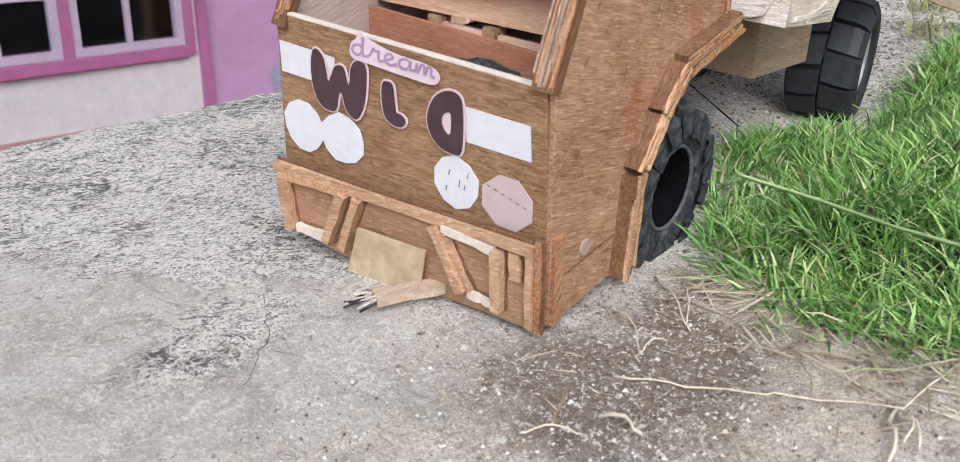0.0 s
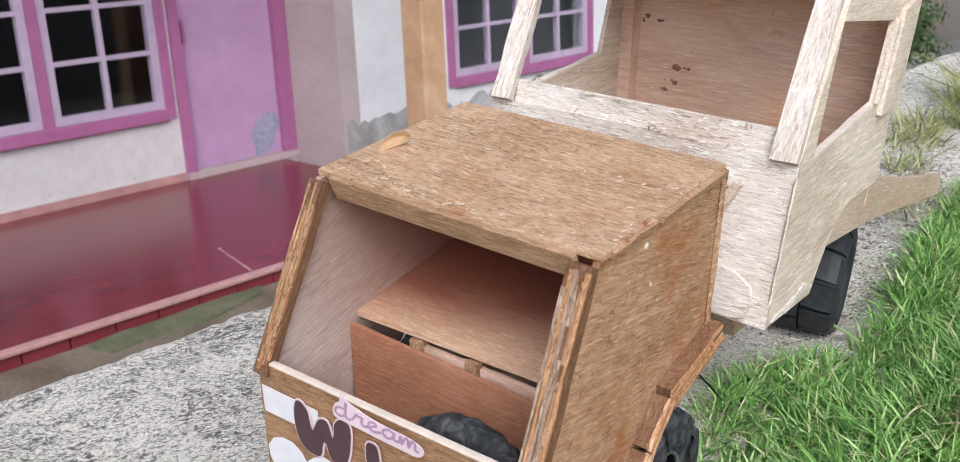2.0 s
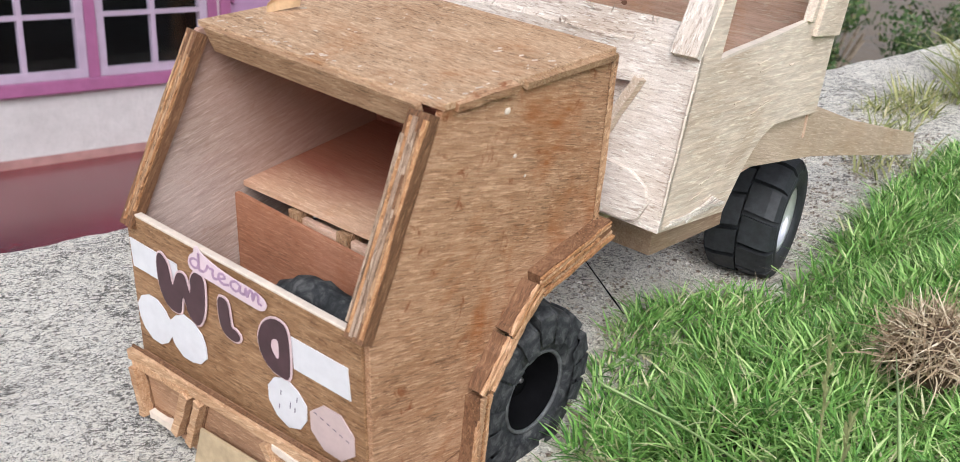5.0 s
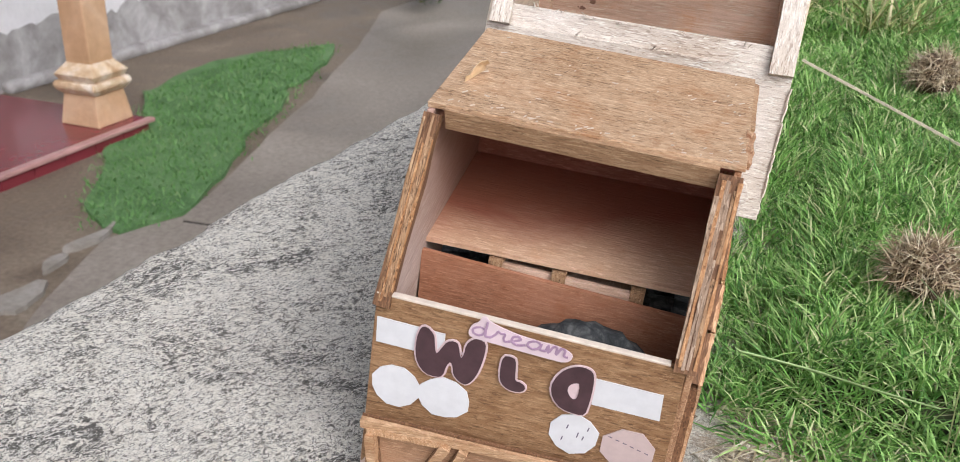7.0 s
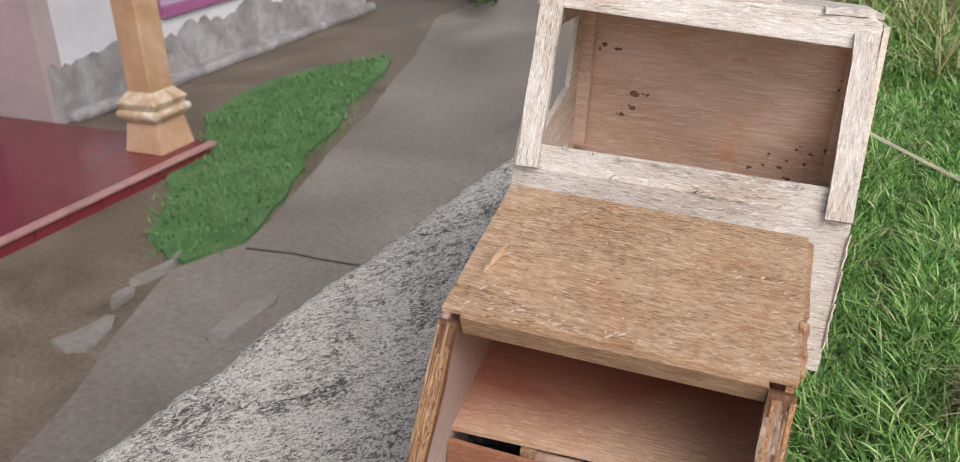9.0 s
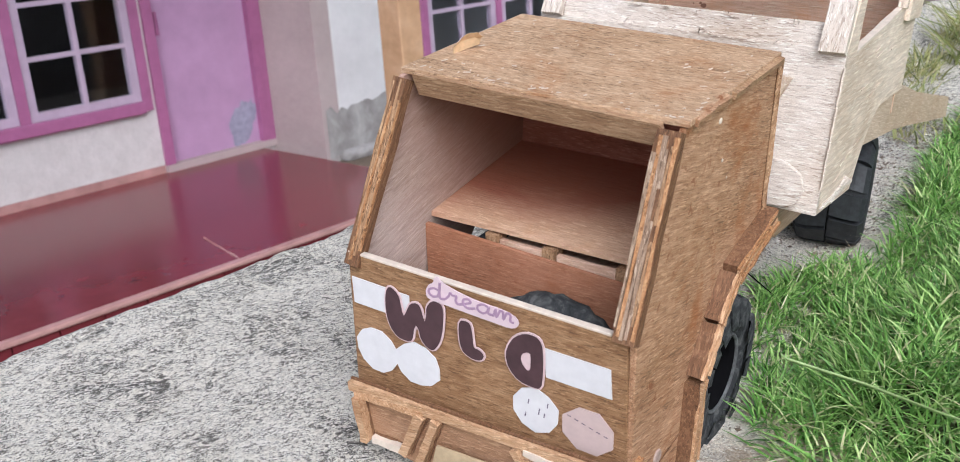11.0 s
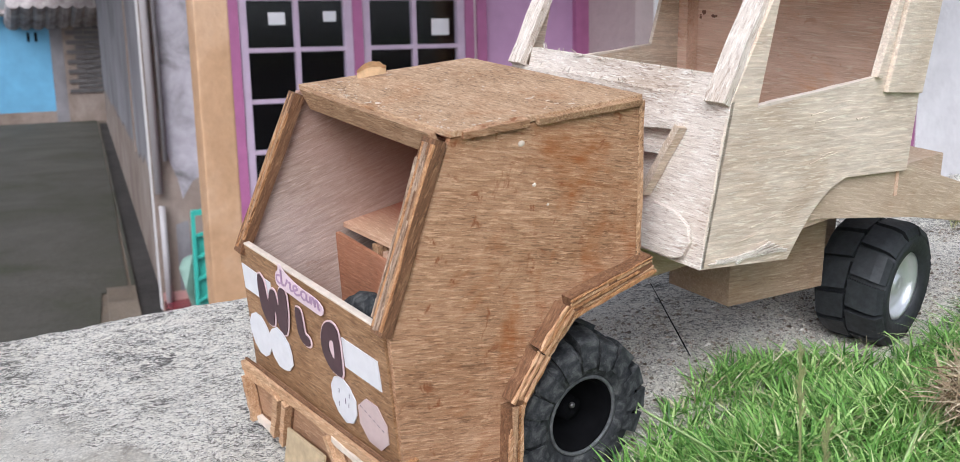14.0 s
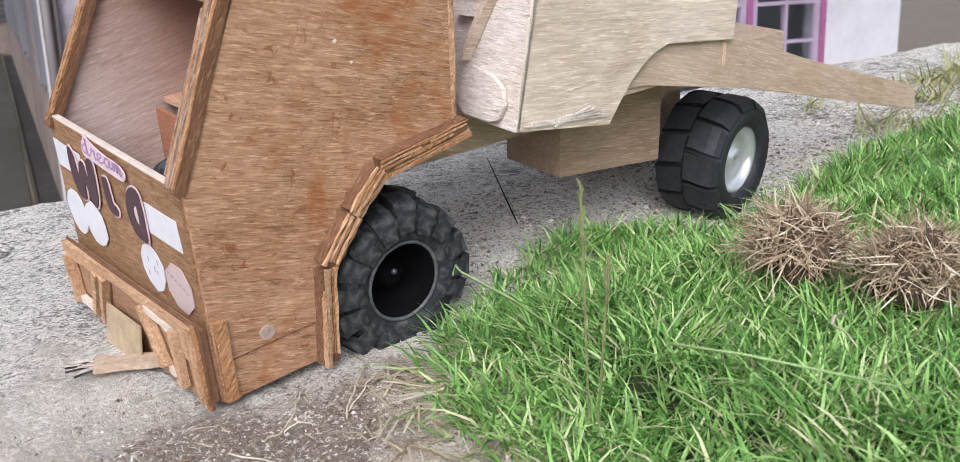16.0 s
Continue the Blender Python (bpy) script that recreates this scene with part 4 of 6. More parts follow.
for k in range(18):
    bm = bmesh.new()
    bmesh.ops.create_cone(bm, segments=10, radius1=0.17, radius2=0.14, depth=1.3, cap_ends=True, matrix=Matrix.Translation((-22.8, 0.85 + 0.25 * k, 1.10)) @ Matrix.Rotation(radians(72), 4, "Y"))
    part("tile", bm, roof_tile, eave)


# ---- vegetation ----
def blades(name, roots, height, width, bend, material, label, category, seed, flat=0.0, tuft=0.0, spread=1.7):
    """Many tapering, pointed blades in one mesh; roots is a list of (x, y, z, scale)."""
    r = np.random.RandomState(seed)
    n = len(roots)
    P = np.array(roots)
    ang = r.uniform(0, 2 * np.pi, n)
    if tuft:
        ang = np.array([9.0 * noise.noise((q[0] * tuft, q[1] * tuft, 7.0)) for q in roots]) + r.normal(0, spread, n)
    h = height * P[:, 3] * r.uniform(0.55, 1.25, n)
    tilt = bend * r.uniform(0.0, 0.75, n) ** 0.8
    lean = bend * r.uniform(0.1, 0.9, n)
    w = width * r.uniform(0.6, 1.3, n)
    d = np.stack([np.cos(ang), np.sin(ang), 0 * ang], 1)
    tw = ang + np.pi / 2 + r.uniform(-0.9, 0.9, n)
    s = np.stack([np.cos(tw), np.sin(tw), r.uniform(-0.25, 0.25, n)], 1)
    levels = ((0, 0.7), (0.32, 1.0), (0.7, 0.66), (1.0, 0.0))
    verts = []
    for t, ww in levels:
        c = P[:, :3] + d * (h * (tilt * t + 0.7 * lean * t * t))[:, None]
        c[:, 2] += h * (t * np.sqrt(1 / (1 + tilt ** 2)) - 0.33 * lean * t * t) * (1 - flat)
        if ww:
            verts += [c - s * (w * ww / 2)[:, None], c + s * (w * ww / 2)[:, None]]
        else:
            verts.append(c)
    V = np.stack(verts, 1).reshape(-1, 3)
    base = np.arange(n)[:, None] * 7
    quads = np.concatenate([base + np.array([[0, 1, 3, 2]]), base + np.array([[2, 3, 5, 4]])])
    tris = base + np.array([[4, 5, 6]])
    me = bpy.data.meshes.new(name)
    me.from_pydata(V.tolist(), [], quads.tolist() + tris.tolist())
    me.materials.append(material)
    me.polygons.foreach_set("use_smooth", [True] * len(me.polygons))
    ob = new(name, me)
    return tagged(ob, label, category, kind="stuff")


SIDE_Y = (0.10, 0.18, 0.235, 0.28, 0.34, 0.40, 0.45, 0.53, 0.64, 0.75, 1.0, 1.5)
SIDE_X = (0.095, 0.055, 0.014, -0.004, -0.002, 0.030, 0.042, 0.027, 0.002, -0.015, -0.030, -0.080)


def grass_front(x):
    """The ragged near border of the grass."""
    return 0.152 - 0.42 * min(0.07, max(0.0, x - 0.08)) + 0.010 * noise.noise((x * 9, 0.4, 0)) + 0.010 * noise.noise((x * 40, 2.4, 0))


def grass_side(y):
    """The ragged border of the grass towards the truck."""
    return float(np.interp(y, SIDE_Y, SIDE_X)) + 0.007 * noise.noise((y * 40, 8.4, 0))


rg = np.random.RandomState(11)
near, far_roots, dead = [], [], []
while len(near) < 105000:
    x, y = 0.85 * rg.rand() ** 1.25, rg.uniform(0.08, 1.05)
    if x < grass_side(y) or y < grass_front(x):
        continue
    d = min(x - grass_side(y), y - grass_front(x))
    clump = noise.noise((x * 14, y * 14, 3.0))
    if rg.rand() > 0.80 + 0.9 * noise.noise((x * 60, y * 60, 6.0)):
        continue
    if rg.rand() > 0.60 + 0.4 * clump + min(0.5, d * 8):
        continue
    z = max(bank_height(x, y), slab_height(x, y)) - 0.002
    near.append((x, y, z, 0.86 + 0.35 * clump + 0.25 * min(1, d / 0.12)))
    if rg.rand() < 0.035 + 0.10 * max(0.0, 1 - d / 0.06):
        dead.append((x + rg.normal(0, 0.004), y + rg.normal(0, 0.004), z, rg.uniform(0.6, 1.3)))
blades("grass", near, 0.0250, 0.0017, 1.2, grass_mat, "dense bright green grass with short pointed blades", "grass", 21, 0.0, 22.0)
blades("dead_grass", dead, 0.024, 0.0013, 1.5, straw_mat, "dry straw-coloured blades among the green grass", "grass", 29, 0.3)
while len(far_roots) < 36000:
    x, y = -0.25 + 3.6 * rg.rand() ** 1.4, 0.82 + 0.25 * rg.rand() + 5.0 * rg.rand() ** 1.6
    if x < max(grass_side(y), -0.40 + 0.115 * y + 0.12):
        continue
    if x < 0.85 and y < 1.03:
        continue
    far_roots.append((x, y, slope(x, y) + 0.001, 1.1 + 0.4 * noise.noise((x * 6, y * 6, 3.0))))
blades("grass", far_roots, 0.045, 0.0036, 0.9, grass_mat, "green grass further up the bank", "grass", 22)

blades("moss", MOSS, 0.008, 0.003, 1.2, yellow_mat, "small yellow-green moss clumps on the slab edge", "moss", 33)

mid_roots = []
while len(mid_roots) < 34000:
    x, y = -0.12 + 0.95 * rg.rand(), 1.0 + 1.7 * rg.rand() ** 1.3
    if x < grass_side(y) - 0.03:
        continue
    mid_roots.append((x, y, max(bank_height(x, y), slab_height(x, y)) - 0.002, 0.9 + 0.4 * noise.noise((x * 8, y * 8, 3.0))))
blades("grass", mid_roots, 0.034, 0.0028, 1.0, grass_mat, "green grass behind the toy truck", "grass", 28)
wide = []
while len(wide) < 30000:
    x, y = rg.uniform(0.56, 4.2), rg.uniform(-2.2, 6.0)
    if (x < 0.84 and 0.1 < y < 1.03) or (x < 3.35 and y > 0.9):
        continue
    if x < 0.60 + 0.05 * noise.noise((y * 5, 3, 3)) or rg.rand() > 1.25 - 0.25 * x:
        continue
    wide.append((x, y, slope(x, y) + 0.002, rg.uniform(0.7, 1.2)))
blades("grass", wide, 0.042, 0.0055, 1.1, grass_mat, "green grass spreading over the bank", "grass", 27)

# long runners and dead blades along the near border
runners = []
while len(runners) < 620:
    x = rg.uniform(0.03, 0.5)
    y = grass_front(x) + rg.uniform(-0.05, 0.03)
    if x < 0.08 and y > 0.05:
        continue
    runners.append((x, y, slab_height(x, y) + 0.002, rg.uniform(0.5, 1.5)))
blades("dry_grass", runners, 0.026, 0.0015, 1.6, straw_mat, "dry straw blades lying along the grass border", "dry grass", 23, 0.86)
litter = []
while len(litter) < 1100:
    x, y = rg.uniform(-0.05, 0.5), rg.uniform(-0.22, 0.10)
    if rg.rand() < 0.25 + 0.9 * noise.noise((x * 12, y * 12, 8)) + 0.5 * (x > 0.05):
        litter.append((x, y, slab_height(x, y) + 0.0012, rg.uniform(0.3, 1.1)))
blades("straw_litter", litter, 0.013, 0.0010, 1.5, straw_mat, "bits of dry straw scattered on the concrete", "straw", 24, 0.93)
mixed = [(rg.uniform(0.08, 0.5), 0, 0, 1) for _ in range(1000)]
mixed = [(x, grass_front(x) + rg.uniform(-0.012, 0.05), slab_height(x, grass_front(x)) - 0.004, rg.uniform(0.6, 1.2)) for x, _, _, _ in mixed]
blades("grass_fringe", mixed, 0.025, 0.0022, 1.5, grass_mat, "longer grass blades leaning out over the concrete", "grass", 25)


def inside(x, y, poly):
    odd = False
    for k in range(len(poly)):
        (xa, ya), (xb, yb) = poly[k - 1], poly[k]
        if (ya > y) != (yb > y) and x < xa + (y - ya) * (xb - xa) / (yb - ya):
            odd = not odd
    return odd


small = []
for _ in range(16000):
    x, y = rg.uniform(-4.0, -2.4), rg.uniform(2.2, 5.7)
    if inside(x + rg.normal(0, 0.04), y + rg.normal(0, 0.05), LAWN) and x > -3.9 and not (x < -3.40 and y < 3.56):
        small.append((x, y, -1.215, rg.uniform(0.5, 1.2)))
blades("short_grass", small, 0.035, 0.007, 0.9, lawn_blade, "short grass blades on the strip by the veranda", "grass", 26)

sparse, bits = [], []
for _ in range(9000):
    x, y = rg.uniform(-0.16, 0.12), rg.uniform(0.52, 1.5)
    if x > grass_side(y) + 0.02 or noise.noise((x * 13, y * 13, 4)) < 0.12:
        continue
    (sparse if rg.rand() < 0.45 + 0.4 * (y > 0.75) else bits).append((x, y, slab_height(x, y), rg.uniform(0.4, 1.2)))
blades("yellow_grass", sparse, 0.036, 0.0020, 1.3, yellow_mat, "thin yellowing grass growing on the broken slab margin", "grass", 31)
blades("straw_litter", bits, 0.022, 0.0013, 1.5, straw_mat, "dead straw strewn over the slab margin", "straw", 32, 0.9)

ridge = []
while len(ridge) < 2000:
    x, y = rg.uniform(-0.14, 0.16), rg.uniform(0.98, 1.6)
    if noise.noise((x * 10, y * 10, 21)) > 0.02:
        ridge.append((x, y, slope(x, y), rg.uniform(0.6, 1.3)))
blades("yellow_grass", ridge, 0.085, 0.0028, 1.2, yellow_mat, "tall yellowing grass along the top of the slab", "grass", 34)

# long dry runners and sticks on the bare earth before the grass
def stem(name, pts, w, material, label, lift=0.002):
    bm = bmesh.new()
    P = [Vector((x, y, slab_height(x, y) + lift + 0.004 * (k % 2))) for k, (x, y) in enumerate(pts)]
    fine = []
    for k in range(len(P) - 1):
        fine += [P[k].lerp(P[k + 1], t / 4) + Vector((0.005 * noise.noise((k * 2.3 + w * 900, t * 0.4, 1.5)), 0.005 * noise.noise((k * 2.3 + w * 900, t * 0.4, 5.5)), 0)) for t in range(4)]
    fine.append(P[-1])
    rings = []
    for k, p in enumerate(fine):
        d = (fine[min(k + 1, len(fine) - 1)] - fine[max(k - 1, 0)]).normalized()
        sd = d.cross(Vector((0, 0, 1))).normalized() * w / 2 * (1 - 0.5 * k / len(fine))
        u = Vector((0, 0, w / 2))
        rings.append([bm.verts.new(q) for q in (p - sd, p + u, p + sd, p - u)])
    for r0, r1 in zip(rings, rings[1:]):
        for k in range(4):
            bm.faces.new((r0[k], r0[(k + 1) % 4], r1[(k + 1) % 4], r1[k]))
    bm.faces.new(rings[0][::-1])
    bm.faces.new(rings[-1])
    return tagged(part(name, bm, material, None, label, True), category="dry stem", group="dry stems")


stem("dry_runner", [(0.221, 0.124), (0.221, 0.067), (0.189, 0.060), (0.174, 0.043), (0.140, 0.036), (0.117, 0.013)], 0.0012, stem_mat, "long dry grass runner lying on the bare earth")
stem("dry_runner", [(0.219, 0.072), (0.227, 0.045), (0.231, 0.030), (0.239, 0.017)], 0.0024, stem_mat, "thick pale branch of a dry grass runner")
stem("dry_runner", [(0.221, 0.067), (0.230, 0.055), (0.237, 0.047)], 0.0022, stem_mat, "thick pale branch of a dry grass runner")
stem("dry_runner", [(0.224, 0.071), (0.228, 0.058), (0.231, 0.047)], 0.0018, stem_mat, "thick pale branch of a dry grass runner")
stem("dry_runner", [(0.071, 0.072), (0.090, 0.060), (0.106, 0.046), (0.117, 0.031)], 0.0012, stem_mat, "forked dry straw beside the front wheel")
stem("dry_runner", [(0.106, 0.046), (0.108, 0.054), (0.111, 0.062)], 0.0011, stem_mat, "forked dry straw beside the front wheel")
stem("dry_runner", [(0.068, 0.111), (0.090, 0.094), (0.113, 0.077)], 0.0015, stem_mat, "pale straw beside the front wheel")
stem("dry_runner", [(0.081, 0.116), (0.096, 0.098), (0.109, 0.080)], 0.0012, stem_mat, "pale straw beside the front wheel")
stem("dry_runner", [(0.109, -0.040), (0.120, -0.031), (0.131, -0.024)], 0.0012, stem_mat, "short dry straw on the earth")
stem("dry_runner", [(0.103, 0.002), (0.108, -0.012), (0.117, -0.027)], 0.0016, root_mat, "short brown straw on the earth")
stem("dry_runner", [(0.129, -0.010), (0.138, -0.010), (0.149, -0.009)], 0.0023, stem_mat, "short thick pale stick on the earth")
stem("dry_runner", [(0.164, 0.087), (0.176, 0.072), (0.186, 0.059)], 0.0010, root_mat, "thin brown stem on the earth")

crack = stem("slab_crack", [(-0.040, -0.061), (-0.027, -0.072), (-0.014, -0.085), (-0.005, -0.095), (0.0, -0.104)], 0.0005, drain_mat, "thin dark crack in the mortar of the slab", -0.0002)
tagged(crack, category="crack", kind="structure")
# crumbs of lime and earth lying on the bare ground
V, F = [], []
while len(V) < 4 * 15000:
    x, y = rg.uniform(0.02, 0.62), rg.uniform(-0.34, 0.13)
    dens = 0.12 + 0.5 * max(0.0, noise.noise((x * 16, y * 16, 12))) + 1.2 * math.exp(-((x - 0.152) ** 2 + (y + 0.008) ** 2) / 0.0007)
    if rg.rand() > dens or (x < 0.085 and y > 0.0):
        continue
    r = 0.0005 + 0.0013 * rg.rand() ** 2
    z = slab_height(x, y)
    a = rg.uniform(0, 6.28)
    i = len(V)
    V += [(x + r * math.cos(a + 2.1 * k) * rg.uniform(0.7, 1.4), y + r * math.sin(a + 2.1 * k) * rg.uniform(0.7, 1.4), z - 0.0002) for k in range(3)] + [(x, y, z + r * 0.8)]
    F += [(i, i + 1, i + 3), (i + 1, i + 2, i + 3), (i + 2, i, i + 3)]
n_front = len(V)
while len(V) < n_front + 4 * 6500:
    x, y = rg.uniform(-0.14, 0.09), rg.uniform(0.14, 0.85)
    if rg.rand() > 0.45 + 0.8 * noise.noise((x * 18, y * 18, 15)):
        continue
    r = 0.0006 + 0.0022 * rg.rand() ** 2
    z = slab_height(x, y)
    a = rg.uniform(0, 6.28)
    i = len(V)
    V += [(x + r * math.cos(a + 2.1 * k) * rg.uniform(0.7, 1.5), y + r * math.sin(a + 2.1 * k) * rg.uniform(0.7, 1.5), z - 0.0002) for k in range(3)] + [(x + r * 0.3, y, z + r * 0.7)]
    F += [(i, i + 1, i + 3), (i + 1, i + 2, i + 3), (i + 2, i, i + 3)]
me = bpy.data.meshes.new("crumbs")
me.from_pydata(V, [], F)
me.materials.append(crumb_mat)
tagged(part("crumbs", me, crumb_mat, None, "pale lime and brown earth crumbs on the bare ground"), category="crumbs", kind="stuff")


def clod(x, y, r, seed, label):
    """A pulled-up tuft: dead roots and blades round a lump of earth."""
    rr = np.random.RandomState(seed)
    t = thing("dead_tuft", label, "grass tuft", "dead tufts", Matrix.Translation((x, y, slope(x, y) + 0.033)))
    bm = bmesh.new()
    bmesh.ops.create_icosphere(bm, subdivisions=3, radius=r * 0.62)
    for v in bm.verts:
        v.co *= 1 + 0.5 * noise.noise(v.co * 70 + Vector((seed, 0, 0)))
        v.co.z *= 1.1
    part("lump", bm, tuft_earth, t, "lump of dark dry earth", True)
    V, F = [], []
    for k in range(1500):
        # bent strands that start anywhere in the lump and lie round it
        a = Vector((rr.normal(), rr.normal(), rr.normal())).normalized()
        a = Vector((a.x, a.y, abs(a.z) * 1.1 - 0.25)) * r * rr.uniform(0.45, 0.85)
        out = Vector((a.x, a.y, abs(a.z) + 0.15 * r)).normalized()
        go = Vector((rr.normal(), rr.normal(), rr.normal() * 0.8)).normalized()
        go = (go + out * rr.uniform(0.1, 0.9)).normalized()
        curl = go.cross(Vector((rr.normal(), rr.normal(), rr.normal()))).normalized()
        ln = r * rr.uniform(0.25, 0.62)
        w = rr.uniform(0.0003, 0.0008)
        ring = []
        for m in range(5):
            q = m / 4
            c = a + go * ln * q + curl * ln * 0.9 * q * q
            c.z -= 0.12 * ln * q * q
            sd = go.cross(curl) * w * (1 - 0.75 * q)
            ring.append((c - sd, c + sd))
        i = len(V)
        for lo_, hi_ in ring:
            V += [lo_, hi_]
        F += [(i + 2 * m, i + 2 * m + 1, i + 2 * m + 3, i + 2 * m + 2) for m in range(4)]
    me = bpy.data.meshes.new("roots")
    me.from_pydata([tuple(v) for v in V], [], F)
    me.materials.append(root_mat)
    tagged(part("root_tangle", me, root_mat, t, "tangle of dead brown blades"), kind="stuff")
    return t


clod(0.188, 0.322, 0.033, 2, "pulled-up tuft of dead brown grass lying on the lawn")
clod(0.253, 0.336, 0.030, 5, "frayed tuft of dead brown grass lying on the lawn")
clod(0.185, 0.80, 0.034, 9, "small grey tuft of dead grass further up the lawn")


def stalk(x, y, h, lean, seed, label):
    """A tall thin seeding stalk."""
    rr = random.Random(seed)
    bm = bmesh.new()
    z = slope(x, y) - 0.01
    top = Vector((x + lean[0], y + lean[1], z + h))
    batten(bm, (x, y, z), top, 0.0008, 0.0008, (0, -1, 0.1))
    for k in range(16):
        t = 0.72 + 0.28 * k / 16
        p = Vector((x, y, z)).lerp(top, t)
        a = rr.uniform(0, 6.28)
        batten(bm, p, p + Vector((0.002 * math.cos(a), 0.002 * math.sin(a), 0.005)), 0.0009, 0.0006, (0, -1, 0.2))
    return tagged(part("seed_stalk", bm, stalk_mat, None, label), category="grass stalk", group="seed stalks")


stalk(0.212, 0.158, 0.118, (-0.002, -0.003), 1, "tall thin seed stalk rising from the grass")
stalk(0.2145, 0.161, 0.085, (0.006, 0.002), 2, "thin seed stalk rising from the grass")


def long_blade(pts, w, material, label):
    """A single long blade through the given points."""
    bm = bmesh.new()
    P = [Vector(p) for p in pts]
    prev = None
    for k, p in enumerate(P):
        d = (P[min(k + 1, len(P) - 1)] - P[max(k - 1, 0)]).normalized()
        sd = d.cross(Vector((-0.6, 0.6, 0.5))).normalized() * w / 2 * (1 - 0.75 * (k / (len(P) - 1)) ** 2)
        up_ = Vector((0, 0, 0.0005))
        cur = [bm.verts.new(q) for q in (p - sd, p + up_, p + sd, p - up_)]
        if prev:
            for q in range(4):
                bm.faces.new((prev[q], prev[(q + 1) % 4], cur[(q + 1) % 4], cur[q]))
        else:
            bm.faces.new(cur[::-1])
        prev = cur
    bm.faces.new(prev)
    return tagged(part("long_blade", bm, material, None, label, True), category="grass blade", group="long blades")


long_blade([(0.205, 0.168, 0.031), (0.165, 0.174, 0.031), (0.125, 0.174, 0.036), (0.082, 0.166, 0.043), (0.078, 0.164, 0.047), (0.082, 0.16, 0.043)], 0.0046, long_mat, "long pale bent blade reaching to the front wheel")
long_blade([(0.237, 0.182, 0.050), (0.212, 0.228, 0.062), (0.185, 0.279, 0.066)], 0.0022, long_mat, "long pale straight blade across the grass")
long_blade([(0.259, 0.164, 0.056), (0.287, 0.178, 0.057), (0.340, 0.205, 0.055)], 0.0024, long_mat, "long pale straight blade across the grass")
long_blade([(0.266, 0.266, 0.050), (0.267, 0.257, 0.051), (0.272, 0.250, 0.050), (0.282, 0.248, 0.049), (0.291, 0.244, 0.046)], 0.0026, stem_mat, "small pale bent scrap lying in the grass")
bm = bmesh.new()
batten(bm, (0.038, 0.234, 0.052), (-0.04, 0.26, 0.081), 0.0006, 0.0006, (0, -1, 0), jitter=0.0002)
tagged(part("twig", bm, hub_black, None, "thin dark wire-like twig behind the front wheel"), category="twig")
bm = bmesh.new()
batten(bm, (0.22, 0.62, slope(0.2, 0.6) + 0.02), (0.05, 0.66, slope(0.05, 0.66) + 0.075), 0.0025, 0.002, (0, -1, 0))
batten(bm, (0.30, 0.74, slope(0.3, 0.74) + 0.03), (0.16, 0.82, slope(0.16, 0.8) + 0.05), 0.002, 0.002, (0, -1, 0))
tagged(part("grass_straw", bm, stem_mat, None, "pale dry grass stem lying over the lawn"), category="grass stem")


def bush(x, y, z, r, h, n, seed, label, leaf=0.05):
    t = thing("bush", label, "bush", "bushes", Matrix.Translation((x, y, z)))
    rr = np.random.RandomState(seed)
    tr = bmesh.new()
    for k in range(7):
        a = rr.uniform(0, 6.28)
        batten(tr, (0, 0, -0.05), (r * 0.6 * math.cos(a), r * 0.6 * math.sin(a), h * rr.uniform(0.5, 0.9)), 0.02, 0.02, (0.3, 1, 0))
    part("stems", tr, soil, t)
    V, F = [], []
    cents = [(rr.normal(0, r * 0.45), rr.normal(0, r * 0.45), h * rr.uniform(0.15, 0.95), r * rr.uniform(0.25, 0.5)) for _ in range(14)]
    for k in range(n):
        cx, cy, cz, cr = cents[rr.randint(len(cents))]
        d = Vector(rr.normal(size=3)).normalized()
        p = Vector((cx, cy, cz)) + d * cr * rr.uniform(0.5, 1.0)
        u = Vector(rr.normal(size=3)).cross(d).normalized()
        v = (d + u * 0.4).cross(u).normalized()
        s = leaf * rr.uniform(0.6, 1.3)
        i = len(V)
        V += [p, p + u * s * 0.5 + v * s * 0.28, p + u * s, p + u * s * 0.5 - v * s * 0.28]
        F.append((i, i + 1, i + 2, i + 3))
    me = bpy.data.meshes.new("foliage")
    me.from_pydata([tuple(v) for v in V], [], F)
    me.materials.append(leaf_mat)
    part("foliage", me, leaf_mat, t)
    return t


bush(-3.9, 7.5, YARD, 0.6, 1.0, 3500, 1, "dark green leafy bush beside the house")
bush(-3.3, 8.6, YARD, 0.7, 0.8, 3500, 2, "low green bush at the end of the path")
bush(-2.0, 11.0, YARD, 1.2, 1.5, 4500, 3, "grey-green bush behind the path", 0.08)
bush(0.4, 9.0, 0.3, 1.0, 0.7, 4500, 4, "rough shrub on top of the bank", 0.08)
bush(2.6, 9.5, 0.3, 1.2, 1.0, 4500, 6, "rough shrub on top of the bank", 0.08)
bush(5.2, 8.5, 0.3, 1.2, 0.9, 4500, 7, "rough shrub on top of the bank", 0.08)
bush(-0.9, 13.5, 0.0, 1.6, 1.6, 5000, 8, "dim grey-green tree crown in the distance", 0.12)


# ---- toy truck ----
TRUCK = Matrix(((0.9819, -0.1367, 0.1314, 0), (0.1473, 0.9862, -0.0750, 0), (-0.1193, 0.0930, 0.9885, 0), (0, 0, 0, 1)))
